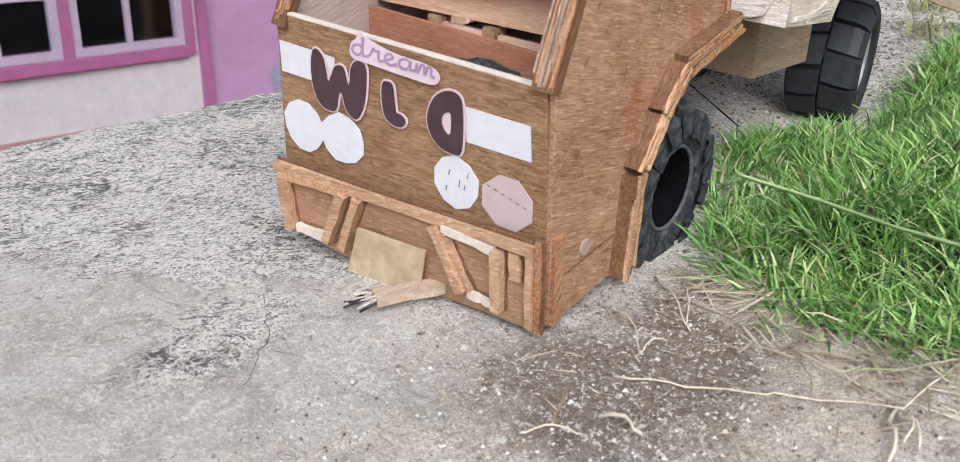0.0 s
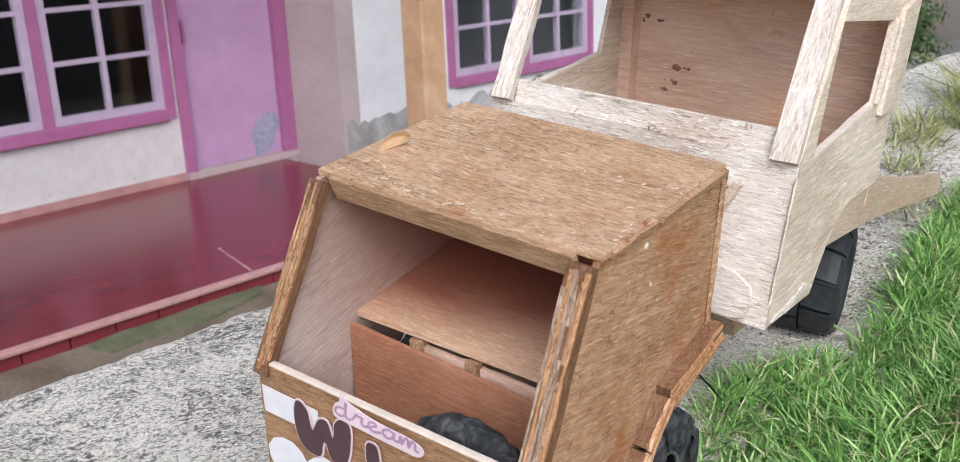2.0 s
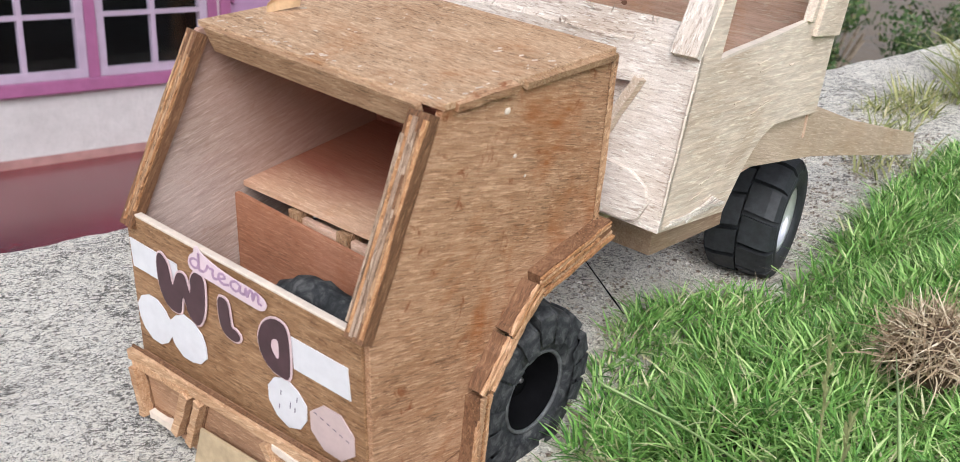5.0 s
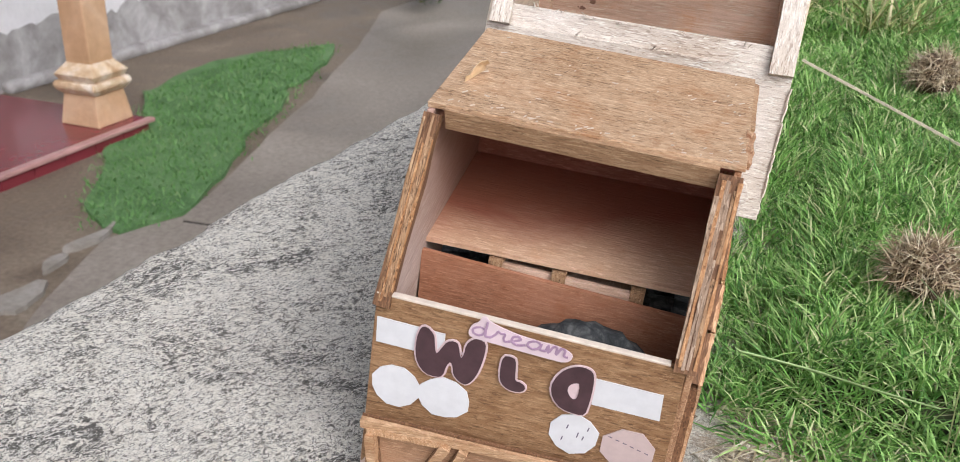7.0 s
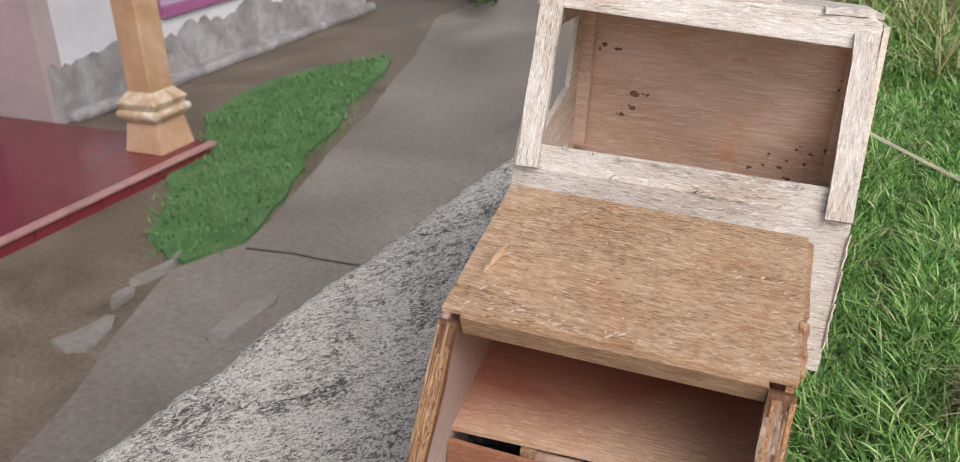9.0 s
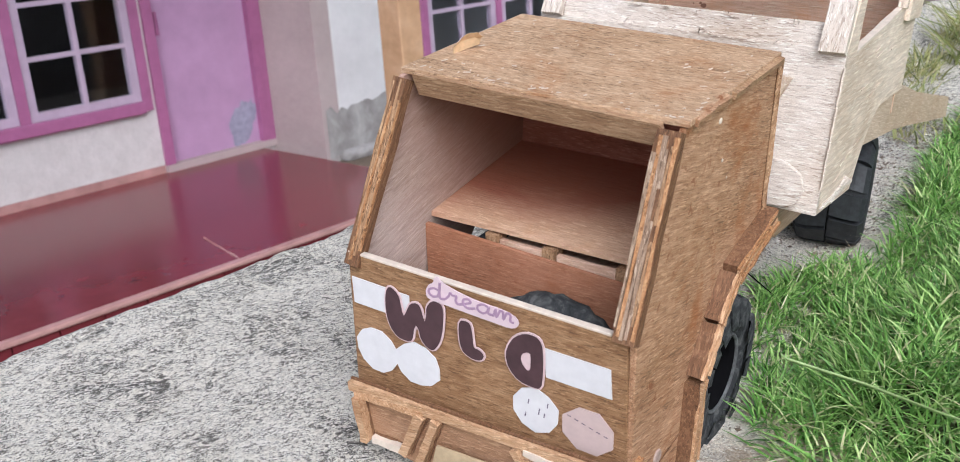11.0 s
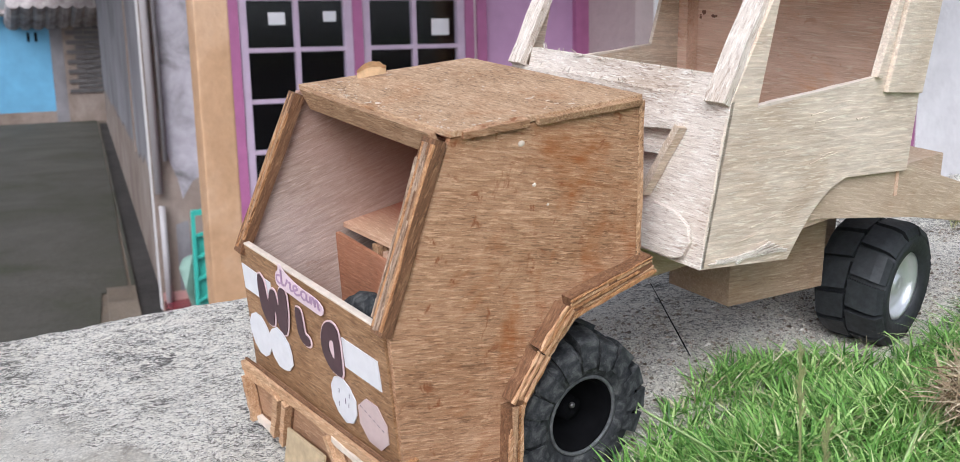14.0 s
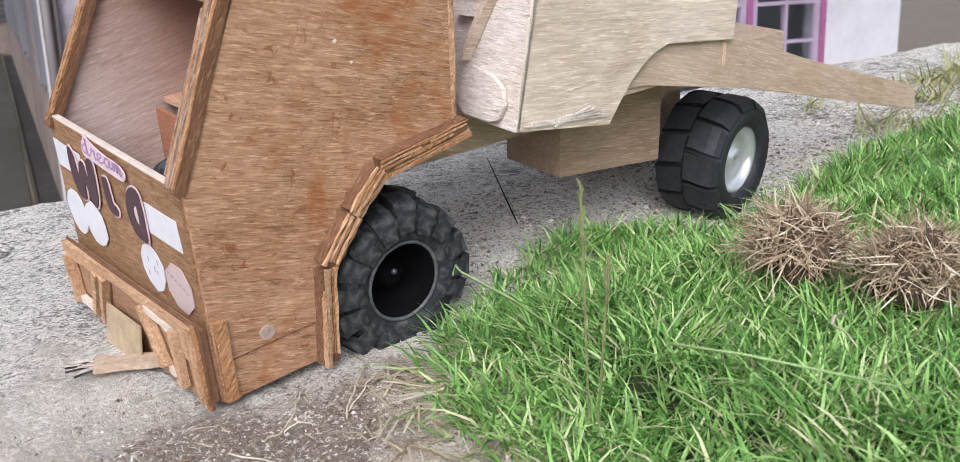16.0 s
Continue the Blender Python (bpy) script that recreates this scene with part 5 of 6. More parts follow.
truck = thing("toy_truck", "handmade plywood toy truck with a brown cab and pale rear cabin", "toy truck", m=TRUCK)
LX, RX = -0.098, 0.067
PLY = 0.0035
rt = random.Random(4)


def front(u, v, w=0.0):
    """A point on the leaning front panel: u across, v up, w out of it."""
    return Vector((u, 0.0152 + 0.045 * u - 0.05 * v - w, v))


def side_at(x):
    return lambda u, v, w: (x + w, u, v)


# cab
part("front_panel", sheet([[(LX - 0.006, 0.0), (RX - 0.0015, -0.003), (RX - 0.004, 0.119), (LX, 0.1245)]], lambda u, v, w: front(u, v, -w), PLY), wood_front, truck, "brown plywood front panel", bevel=0.0004)
part("sill_edge", sheet([[(LX, 0.1246), (RX - 0.012, 0.1192), (RX - 0.012, 0.1207), (LX, 0.1261)]], lambda u, v, w: front(u, v, -w + 0.0003), PLY + 0.0006), edge_white, truck, "pale sawn top edge of the front panel", bevel=0.0005)
side_r = [(0.0195, -0.003), (0.0862, 0.001), (0.0890, 0.058), (0.128, 0.101), (0.180, 0.117), (0.1795, 0.2105), (0.054, 0.211), (0.0135, 0.120)]
part("side_panel", sheet([side_r], side_at(RX - PLY), PLY), wood_side, truck, "varnished brown plywood side", bevel=0.0004)
side_l = [(0.0105, 0.0), (0.086, 0.002), (0.090, 0.055), (0.128, 0.098), (0.178, 0.112), (0.1775, 0.212), (0.049, 0.212), (0.0075, 0.1245)]
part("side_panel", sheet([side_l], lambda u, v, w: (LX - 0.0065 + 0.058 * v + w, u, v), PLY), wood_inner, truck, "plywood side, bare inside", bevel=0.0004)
part("roof_panel", sheet([[(-0.0930, 0.0515), (RX + 0.0015, 0.053), (RX + 0.001, 0.1805), (-0.0965, 0.1795)]], lambda u, v, w: (u, v, 0.2115 + w - 0.004 * (u - 0.06)), 0.0032), wood_roof, truck, "golden brown plywood roof with splinters", bevel=0.0004)
part("roof_strip", a_batten((RX + 0.001, 0.060, 0.2105), (RX + 0.001, 0.100, 0.2105), 0.0045, 0.004, (0.25, 0, 1), jitter=0.0004, rnd=rt), wood_side, truck)
part("roof_strip", a_batten((RX + 0.001, 0.106, 0.2100), (RX + 0.001, 0.178, 0.2095), 0.0038, 0.0035, (0.25, 0, 1), jitter=0.0004, rnd=rt), wood_batten_x, truck, "splintered roof edge strip")
part("back_panel", a_box(LX + PLY, RX - PLY, 0.1755, 0.179, 0.115, 0.2078), wood_red, truck, "red-stained plywood back wall, cab shade painted in")
part("ceiling_board", a_box(LX + 0.012, RX - PLY - 0.0005, 0.058, 0.1795, 0.2080, 0.2100), wood_red, truck, "red-stained underside of the roof, cab shade painted in")
part("header_strip", sheet([[(-0.0830, 0.2015), (RX - 0.0105, 0.1995), (RX - 0.0105, 0.2125), (-0.0830, 0.2145)]], lambda u, v, w: (u, 0.0535 - 0.45 * (v - 0.21) - w, v), 0.0045), wood_batten_x, truck, "worn batten above the windscreen", bevel=0.0006)
for xa, xb, wd in ((-0.0945, -0.0880, 0.009), (RX - 0.0050, RX - 0.0045, 0.0115)):
    ya = 0.0118 + 0.045 * xa
    post = part("windscreen_post", a_batten((xa, ya, 0.1165), (xb + 0.03 * (xa - xb), 0.0510, 0.2095), wd, 0.0066, (0, -0.91, 0.42), jitter=0.0005, rnd=rt), wood_gap, truck, "weathered grooved batten post")
    for k in range(6):
        o = wd * (-0.42 + 0.168 * k)
        s0, s1 = rt.uniform(0.0, 0.10), rt.uniform(0.85, 1.0)
        a, b = Vector((xa + o, ya - 0.0056, 0.1190)), Vector((xb + o, 0.0508 - 0.0056, 0.2112))
        part("fibre", a_batten(a.lerp(b, s0), a.lerp(b, s1), wd * 0.15, rt.uniform(0.0006, 0.0018), (0, -0.91, 0.42), jitter=0.0004, rnd=rt), (wood_batten_z, wood_arch, wood_weathered)[rt.randrange(3)], post)
part("corner_strip", a_batten((RX - 0.0005, 0.1792, 0.120), (RX - 0.0005, 0.1795, 0.211), 0.0035, 0.003, (0.7, 0.7, 0), jitter=0.0004, rnd=rt), wood_batten_z, truck)
part("floor_board", a_box(LX + PLY, RX - PLY, 0.020, 0.075, 0.046, 0.049), wood_seat, truck)
part("seat_front", sheet([[(LX + PLY, 0.049), (RX - PLY, 0.049), (RX - PLY, 0.1115), (LX + PLY, 0.1165)]], lambda u, v, w: (u, 0.070 + w - 0.02 * (v - 0.05), v), 0.003), wood_seat, truck, "reddish plywood seat front")
part("seat_board", sheet([[(LX + PLY, 0.0745), (RX - PLY, 0.0775), (RX - PLY, 0.175), (LX + PLY, 0.175)]], lambda u, v, w: (u, v, 0.1195 + 0.05 * (u + 0.05) * 0.2 + 0.11 * (v - 0.075) + w), 0.003), wood_bench, truck, "pale plywood seat board with red shade painted at the back")
for u in (-0.052, -0.015, 0.03):
    part("seat_block", a_box(u - 0.004, u + 0.004, 0.074, 0.084, 0.095, 0.118), wood_batten_z, truck)
part("seat_cleat", a_box(-0.048, 0.026, 0.0765, 0.080, 0.1035, 0.1145), wood_shelf, truck)
# a worn piece of tyre lies in the footwell
bm = bmesh.new()
rings = []
for k in range(25):
    a = math.pi * (k / 24)
    row = []
    for j in range(8):
        b = 2 * math.pi * j / 8
        r = 0.029 + 0.008 * math.cos(b) + 0.0022 * noise.noise((k * 0.9, j, 2)) + 0.0012 * (k % 3 == 0)
        row.append(bm.verts.new((0.012 + 1.1 * r * math.cos(a), 0.036 + 0.009 * math.sin(b), 0.0785 + r * math.sin(a))))
    rings.append(row)
for r0, r1 in zip(rings, rings[1:]):
    for j in range(8):
        bm.faces.new((r0[j], r0[(j + 1) % 8], r1[(j + 1) % 8], r1[j]))
bm.faces.new(rings[0])
bm.faces.new(rings[-1][::-1])
part("footwell_tyre", bm, rubber_dusty, truck, "dusty black tyre arch in the footwell", True)

# paper stickers on the front
def card(loop, thick=0.0005, lift=0.0001):
    return sheet([loop], lambda u, v, w: front(u, v, lift + w), thick)


def disc(cx, cz, rx, rz, n, turn, seed):
    r = random.Random(seed)
    return [(cx + rx * r.uniform(0.95, 1.04) * math.cos(turn + 2 * math.pi * k / n), cz + rz * r.uniform(0.95, 1.04) * math.sin(turn + 2 * math.pi * k / n)) for k in range(n)]


part("sticker", card([(-0.0970, 0.1105), (-0.0600, 0.1085), (-0.0602, 0.0925), (-0.0972, 0.0938)]), paper, truck, "white paper strip")
part("sticker", card([(0.0200, 0.1015), (0.0552, 0.1005), (0.0562, 0.0832), (0.0205, 0.0840)]), paper, truck, "white paper strip")
lamps = [(-0.0850, 0.0660, 0.0138, 0.0146, 12, 0.2), (-0.0576, 0.0655, 0.0147, 0.0142, 12, 0.1), (0.0142, 0.0612, 0.0135, 0.0142, 10, 0.3)]
for k, (cx, cz, rx, rz, nn, tn) in enumerate(lamps):
    sct = part("lamp_sticker", card(disc(cx, cz, rx, rz, nn, tn, k), 0.0006, 0.0004 + 0.0004 * (k == 1)), paper, truck, "round white paper headlamp")
    if k == 2:
        for du, dv, ln in ((-0.004, 0.003, 0.003), (0.002, -0.002, 0.004), (0.005, -0.003, 0.003), (-0.006, -0.006, 0.003), (0.007, 0.004, 0.003)):
            part("ink_mark", a_batten(front(cx + du, cz + dv, 0.00105), front(cx + du + 0.0006, cz + dv + ln, 0.00105), 0.0006, 0.0001, (0, -1, 0)), ink, sct)
octo = part("lamp_sticker", card(disc(0.0437, 0.0585, 0.0150, 0.0146, 8, 0.35, 9), 0.0006, 0.0004), paper_pink, truck, "pinkish paper headlamp with a dashed line")
for k in range(6):
    part("ink_mark", a_batten(front(0.0325 + 0.004 * k, 0.0655 - 0.0012 * k, 0.00105), front(0.0346 + 0.004 * k, 0.0649 - 0.0012 * k, 0.00105), 0.0005, 0.0001, (0, -1, 0)), ink, octo)


def smooth_loop(pts, rounds=2):
    for _ in range(rounds):
        out = []
        for k, (x, y) in enumerate(pts):
            x1, y1 = pts[(k + 1) % len(pts)]
            out += [(0.75 * x + 0.25 * x1, 0.75 * y + 0.25 * y1), (0.25 * x + 0.75 * x1, 0.25 * y + 0.75 * y1)]
        pts = out
    return pts


def grow(pts, d):
    """Moves an outline outwards by d."""
    n = len(pts)
    area = sum(pts[k][0] * pts[(k + 1) % n][1] - pts[(k + 1) % n][0] * pts[k][1] for k in range(n))
    sg = d if area > 0 else -d
    out = []
    for k in range(n):
        (x0, y0), (x1, y1) = pts[k - 1], pts[(k + 1) % n]
        dx, dy = x1 - x0, y1 - y0
        ln = math.hypot(dx, dy) or 1
        out.append((pts[k][0] + sg * dy / ln, pts[k][1] - sg * dx / ln))
    return out


def bubble_letter(outline, u, v, w, h, label, hole=None):
    lp = grow(smooth_loop([(u + a * w, v + b * h) for a, b in outline], 1), 0.0003)
    back = part("letter_backing", card(grow(lp, 0.0010), 0.0005, 0.0011), letter_rim, truck, label)
    loops = [lp]
    if hole:
        loops.append(smooth_loop([(u + a * w, v + b * h) for a, b in hole]))
    part("letter", sheet(loops, lambda a, b, c: front(a, b, 0.0017 + c), 0.0004), letter_dark, back)


W_LINE = [(-0.44, 0.47), (-0.37, 0.5), (-0.26, 0.39), (-0.24, 0.23), (-0.22, 0.03), (-0.18, 0.0), (-0.11, 0.16), (-0.05, 0.29), (0.05, 0.33), (0.11, 0.29), (0.14, 0.09), (0.17, 0.0), (0.22, 0.12), (0.23, 0.31), (0.31, 0.45), (0.41, 0.48), (0.5, 0.43), (0.5, 0.22), (0.45, -0.13), (0.38, -0.35), (0.28, -0.5), (0.19, -0.47), (0.09, -0.36), (0.06, -0.13), (0.01, -0.09), (-0.04, -0.19), (-0.08, -0.43), (-0.18, -0.47), (-0.34, -0.45), (-0.46, -0.27), (-0.5, -0.04), (-0.49, 0.27)]
L_LINE = [(-0.44, 0.47), (-0.17, 0.5), (0.0, 0.45), (0.04, 0.08), (0.07, -0.20), (0.31, -0.20), (0.5, -0.31), (0.39, -0.46), (0.06, -0.5), (-0.29, -0.42), (-0.46, -0.25), (-0.5, 0.14)]
D_LINE = [(-0.5, -0.02), (-0.4, 0.2), (-0.23, 0.38), (0.05, 0.5), (0.33, 0.5), (0.47, 0.41), (0.5, 0.15), (0.48, -0.21), (0.43, -0.48), (0.24, -0.5), (-0.16, -0.46), (-0.42, -0.27)]
WORD_LINE = [(-0.39, 0.46), (-0.34, 0.5), (-0.32, 0.37), (-0.2, 0.24), (-0.04, 0.12), (0.13, 0.06), (0.31, 0.04), (0.44, -0.04), (0.5, -0.19), (0.48, -0.4), (0.41, -0.5), (0.26, -0.47), (0.02, -0.43), (-0.23, -0.37), (-0.35, -0.35), (-0.47, -0.32), (-0.5, -0.17), (-0.47, 0.13), (-0.4, 0.26)]
bubble_letter(W_LINE, -0.0564, 0.0953, 0.0365, 0.0325, "dark brown bubble letter W with a pink rim")
bubble_letter(L_LINE, -0.0217, 0.0931, 0.0142, 0.0222, "dark brown bubble letter L with a pink rim")
bubble_letter(D_LINE, 0.0091, 0.0920, 0.0210, 0.0312, "dark brown bubble letter D, stuck on reversed", [(0.05, 0.15), (0.17, 0.17), (0.19, 0.03), (0.16, -0.18), (0.07, -0.21), (-0.04, -0.13), (-0.1, -0.02), (-0.06, 0.09)])
word = part("word_backing", card(smooth_loop([(-0.0204 + 0.0550 * a, 0.1175 + 0.0185 * b) for a, b in WORD_LINE], 1), 0.0006, 0.0016), word_rim, truck, "pale pink cut-out word")
# the word "dream" in a joined hand: strokes of (across, up) for each letter, one unit high
SCRIPT = {
    "d": [(0.62, 0.55), (0.40, 0.68), (0.12, 0.52), (0.08, 0.20), (0.30, 0.02), (0.55, 0.18), (0.66, 0.60), (0.72, 1.25), (0.66, 0.50), (0.70, 0.08), (0.95, 0.12)],
    "r": [(0.0, 0.12), (0.20, 0.45), (0.30, 0.72), (0.42, 0.60), (0.62, 0.62), (0.58, 0.30), (0.66, 0.06), (0.90, 0.14)],
    "e": [(0.0, 0.14), (0.30, 0.30), (0.56, 0.50), (0.44, 0.70), (0.20, 0.58), (0.18, 0.22), (0.42, 0.02), (0.80, 0.18)],
    "a": [(0.70, 0.52), (0.44, 0.68), (0.14, 0.50), (0.12, 0.18), (0.36, 0.02), (0.62, 0.24), (0.72, 0.62), (0.68, 0.14), (0.95, 0.12)],
    "m": [(0.0, 0.10), (0.12, 0.66), (0.14, 0.06), (0.34, 0.62), (0.50, 0.56), (0.50, 0.06), (0.70, 0.62), (0.88, 0.54), (0.86, 0.12), (1.05, 0.06)],
}


def script_letter(pts, u0, v0, size, wide):
    """A flat brush stroke through the points, laid on the backing card."""
    P = [Vector((u0, v0)) + Vector((a * size * wide, b * size)) for a, b in pts]
    fine = []
    for k in range(len(P) - 1):
        a, b, c, d = P[max(k - 1, 0)], P[k], P[k + 1], P[min(k + 2, len(P) - 1)]
        fine += [0.5 * (2 * b + (c - a) * t + (2 * a - 5 * b + 4 * c - d) * t * t + (3 * b - a - 3 * c + d) * t ** 3) for t in (0, 0.25, 0.5, 0.75)]
    fine.append(P[-1])
    bm = bmesh.new()
    prev = None
    for k, q in enumerate(fine):
        t = (fine[min(k + 1, len(fine) - 1)] - fine[max(k - 1, 0)]).normalized()
        sd = Vector((-t.y, t.x)) * 0.00065
        lift = 0.0023 + 0.00002 * k
        cur = [bm.verts.new(front(v.x, v.y, w)) for v, w in ((q - sd, lift - 0.0004), (q + sd, lift - 0.0004), (q + sd, lift), (q - sd, lift))]
        if prev:
            for e in range(4):
                bm.faces.new((prev[e], prev[(e + 1) % 4], cur[(e + 1) % 4], cur[e]))
        else:
            bm.faces.new(cur[::-1])
        prev = cur
    bm.faces.new(prev)
    return bm


u = -0.0462
for ch, step in (("d", 0.0105), ("r", 0.0090), ("e", 0.0090), ("a", 0.0104), ("m", 0.0)):
    part("word_letter", script_letter(SCRIPT[ch], u, 0.1140 - 0.045 * (u + 0.046), 0.0078, 1.45), word_pink, word, "mauve written letter")
    u += step

# bumper of thin strips
bump_w = 0.0065


def bstrip(a, b, w, lift=0.0005, d=0.0062, material=None, label=""):
    # slightly wider dark backing: the shadow outline round each strip, as geometry
    part("gap_shadow", a_batten(front(*a, bump_w - 0.0008), front(*b, bump_w - 0.0008), w + 0.0022, 0.0016, (0, -1, -0.05), jitter=0.0004, rnd=rt), wood_gap, truck)
    return part("bumper_strip", a_batten(front(*a, bump_w + lift), front(*b, bump_w + lift), w, d, (0, -1, -0.05), jitter=0.0004, rnd=rt), material or wood_bumper, truck, label)


part("bumper_board", sheet([[(LX + 0.002, 0.004), (-0.046, -0.005), (0.0, -0.004), (RX - 0.004, -0.003), (RX - 0.004, 0.041), (0.0, 0.040), (LX - 0.002, 0.040)]], lambda u, v, w: front(u, v, w), bump_w), wood_board, truck, "plywood bumper board", bevel=0.0005)
bstrip((LX - 0.003, 0.0415), (RX - 0.003, 0.0425), 0.0055, -0.001, 0.0045)
bstrip((LX + 0.001, 0.037), (-0.0505, 0.0390), 0.0042, 0, 0.004, wood_split)
bstrip((LX + 0.003, 0.036), (LX + 0.006, 0.0055), 0.0050)
bstrip((-0.0875, 0.0075), (-0.0655, 0.0070), 0.0045, 0, 0.0045, edge_white, "pale split strip")
bstrip((-0.0520, 0.0385), (-0.0660, 0.0060), 0.0055, 0.001, 0.0048)
bstrip((-0.0415, 0.0385), (-0.0545, 0.0050), 0.0045, 0.001, 0.0048)
bstrip((0.0070, 0.0390), (0.0235, 0.0060), 0.0050, 0.001, 0.0048)
bstrip((0.0125, 0.0360), (0.0285, 0.0080), 0.0030, 0.0005, 0.003)
bstrip((0.0120, 0.0390), (0.0425, 0.0360), 0.0045, 0, 0.0042, edge_white, "pale split strip")
bstrip((0.0445, 0.0370), (0.0450, 0.0030), 0.0055, 0.001, 0.0048)
bstrip((0.0265, 0.0060), (0.0430, 0.0045), 0.0045, 0, 0.003, edge_white)
bstrip((0.0535, 0.0380), (0.0540, 0.0230), 0.0060, 0, 0.0025)
bstrip((0.0620, 0.0450), (0.0625, -0.0010), 0.0040, 0.0005, 0.003)
bstrip((0.0662, 0.0480), (0.0665, -0.0030), 0.0032, -0.001, 0.003, wood_arch)
part("corner_block", a_batten((RX, 0.0235, -0.002), (RX, 0.0215, 0.046), 0.007, 0.0028, (1, 0, 0), jitter=0.0004, rnd=rt), wood_arch, truck)
part("plate", sheet([[(-0.0415, 0.0225), (0.0030, 0.0235), (0.0, -0.0035), (-0.0475, -0.0045)]], lambda u, v, w: front(u, v, bump_w + 0.004 + 0.12 * (0.023 - v) + w), 0.0014), plate_card, truck, "blank yellowed card plate", bevel=0.0003)
part("side_seam", a_batten((RX + 0.0002, 0.024, 0.021), (RX + 0.0002, 0.086, 0.0255), 0.0006, 0.0003, (1, 0, 0)), wood_gap, truck)
bm = bmesh.new()
bmesh.ops.create_cone(bm, segments=16, radius1=0.0045, radius2=0.0042, depth=0.0010, cap_ends=True, matrix=Matrix.Translation((RX + 0.0006, 0.048, 0.0295)) @ Matrix.Rotation(radians(90), 4, "Y"))
part("nail_head", bm, nail_metal, truck, "flat nail head")
for y, z, r in ((0.097, 0.201, 0.0022), (0.105, 0.1775, 0.0014), (0.114, 0.165, 0.0010)):
    bm = bmesh.new()
    bmesh.ops.create_icosphere(bm, subdivisions=2, radius=r, matrix=Matrix.Translation((RX, y, z)) @ Matrix.Diagonal((0.25, 1, 0.75, 1)))
    part("chip", bm, edge_white, truck, "pale chip in the varnish", True)
part("tow_peg", a_batten((0.008, 0.010, 0.000), (-0.0095, -0.022, 0.0005), 0.0100, 0.0050, (0, 0, 1), jitter=0.0008, rnd=rt), wood_plank, truck, "frayed wooden tow peg under the bumper")
for k in range(10):
    q = -0.0045 + 0.001 * k
    part("fray", a_batten((-0.0085 + q * 0.8, -0.0195 - q * 0.45, 0.001 + 0.004 * rt.random()), (-0.0125 + q * 1.3 - 0.003 * rt.random(), -0.030 - q * 0.4 - 0.007 * rt.random(), 0.0005 + 0.006 * rt.random()), 0.0010, 0.0008, (0, 0, 1)), wood_pale if k % 3 else rubber_dusty, truck)
# wheel arch strips, each split into fibres
arch = [((0.0810, 0.0005), (0.0842, 0.0575), 0.0095), ((0.0850, 0.0590), (0.1030, 0.0835), 0.0115), ((0.1035, 0.0848), (0.1228, 0.1050), 0.0108), ((0.1240, 0.1055), (0.1835, 0.1165), 0.0112)]
for (y0, z0), (y1, z1), wd in arch:
    st = part("arch_strip", a_batten((RX, y0, z0), (RX, y1, z1), wd, 0.0086, (1, 0, 0), jitter=0.0007, rnd=rt), wood_gap, truck, "split batten round the wheel arch")
    dy, dz = y1 - y0, z1 - z0
    ln = math.hypot(dy, dz)
    count = round(wd / 0.0021)
    for q in range(count):
        k = (q + 0.5) / count * wd - wd / 2 + rt.uniform(-0.0002, 0.0002)
        oy, oz = -dz / ln * k, dy / ln * k
        s0, s1 = rt.choice(((0, 1), (0, 1), (0, 0.8), (0.12, 1))) if ln > 0.03 else (0, 1)
        s0, s1 = s0 - rt.uniform(0, 0.025), s1 + rt.uniform(0, 0.025)
        part("fibre", a_batten((RX + 0.0082, y0 + oy + dy * s0, z0 + oz + dz * s0), (RX + 0.0082, y0 + oy + dy * s1, z0 + oz + dz * s1), rt.uniform(0.0010, 0.0016), rt.uniform(0.0006, 0.0030), (1, 0, 0), jitter=0.0005, rnd=rt), (wood_arch, wood_arch, wood_batten_x, wood_split)[rt.randrange(4)], st)

# rear cabin of pale raw plywood
rf2 = random.Random(77)
fy0 = lambda z: 0.2052 + 0.205 * (z - 0.1115)
CL, CR = -0.1085, 0.092
part("cabin_front", sheet([[(CL + 0.002, 0.112), (CR, 0.1115), (CR, 0.2070), (CL, 0.2045)]], lambda u, v, w: (u, 0.2055 + 0.205 * (v - 0.1115) + w, v), PLY), wood_pale, truck, "bleached raw plywood front", bevel=0.0004)
part("window_board", sheet([[(-0.093, 0.200), (0.0765, 0.200), (0.0765, 0.2195), (-0.093, 0.2165)]], lambda u, v, w: (u, 0.2275 + 0.25 * (v - 0.205) + w, v), PLY), wood_pale, truck, "bleached board under the open window", bevel=0.0004)
for x, w in ((-0.0985, 0.0135), (0.0845, 0.0140)):
    part("cabin_post", a_batten((x, 0.2235, 0.2045), (x - 0.004, 0.2790, 0.2955), w, 0.006, (0, -0.86, 0.5), jitter=0.0006, rnd=rt), wood_pale_z, truck, "bleached batten post")
part("cabin_header", sheet([[(CL - 0.004, 0.2900), (0.0865, 0.2885), (0.0885, 0.3010), (0.083, 0.3055), (CL - 0.001, 0.3055)]], lambda u, v, w: (u, 0.2735 + 0.5 * (v - 0.29) + w, v), 0.009), wood_pale, truck, "bleached plywood header", bevel=0.0015)
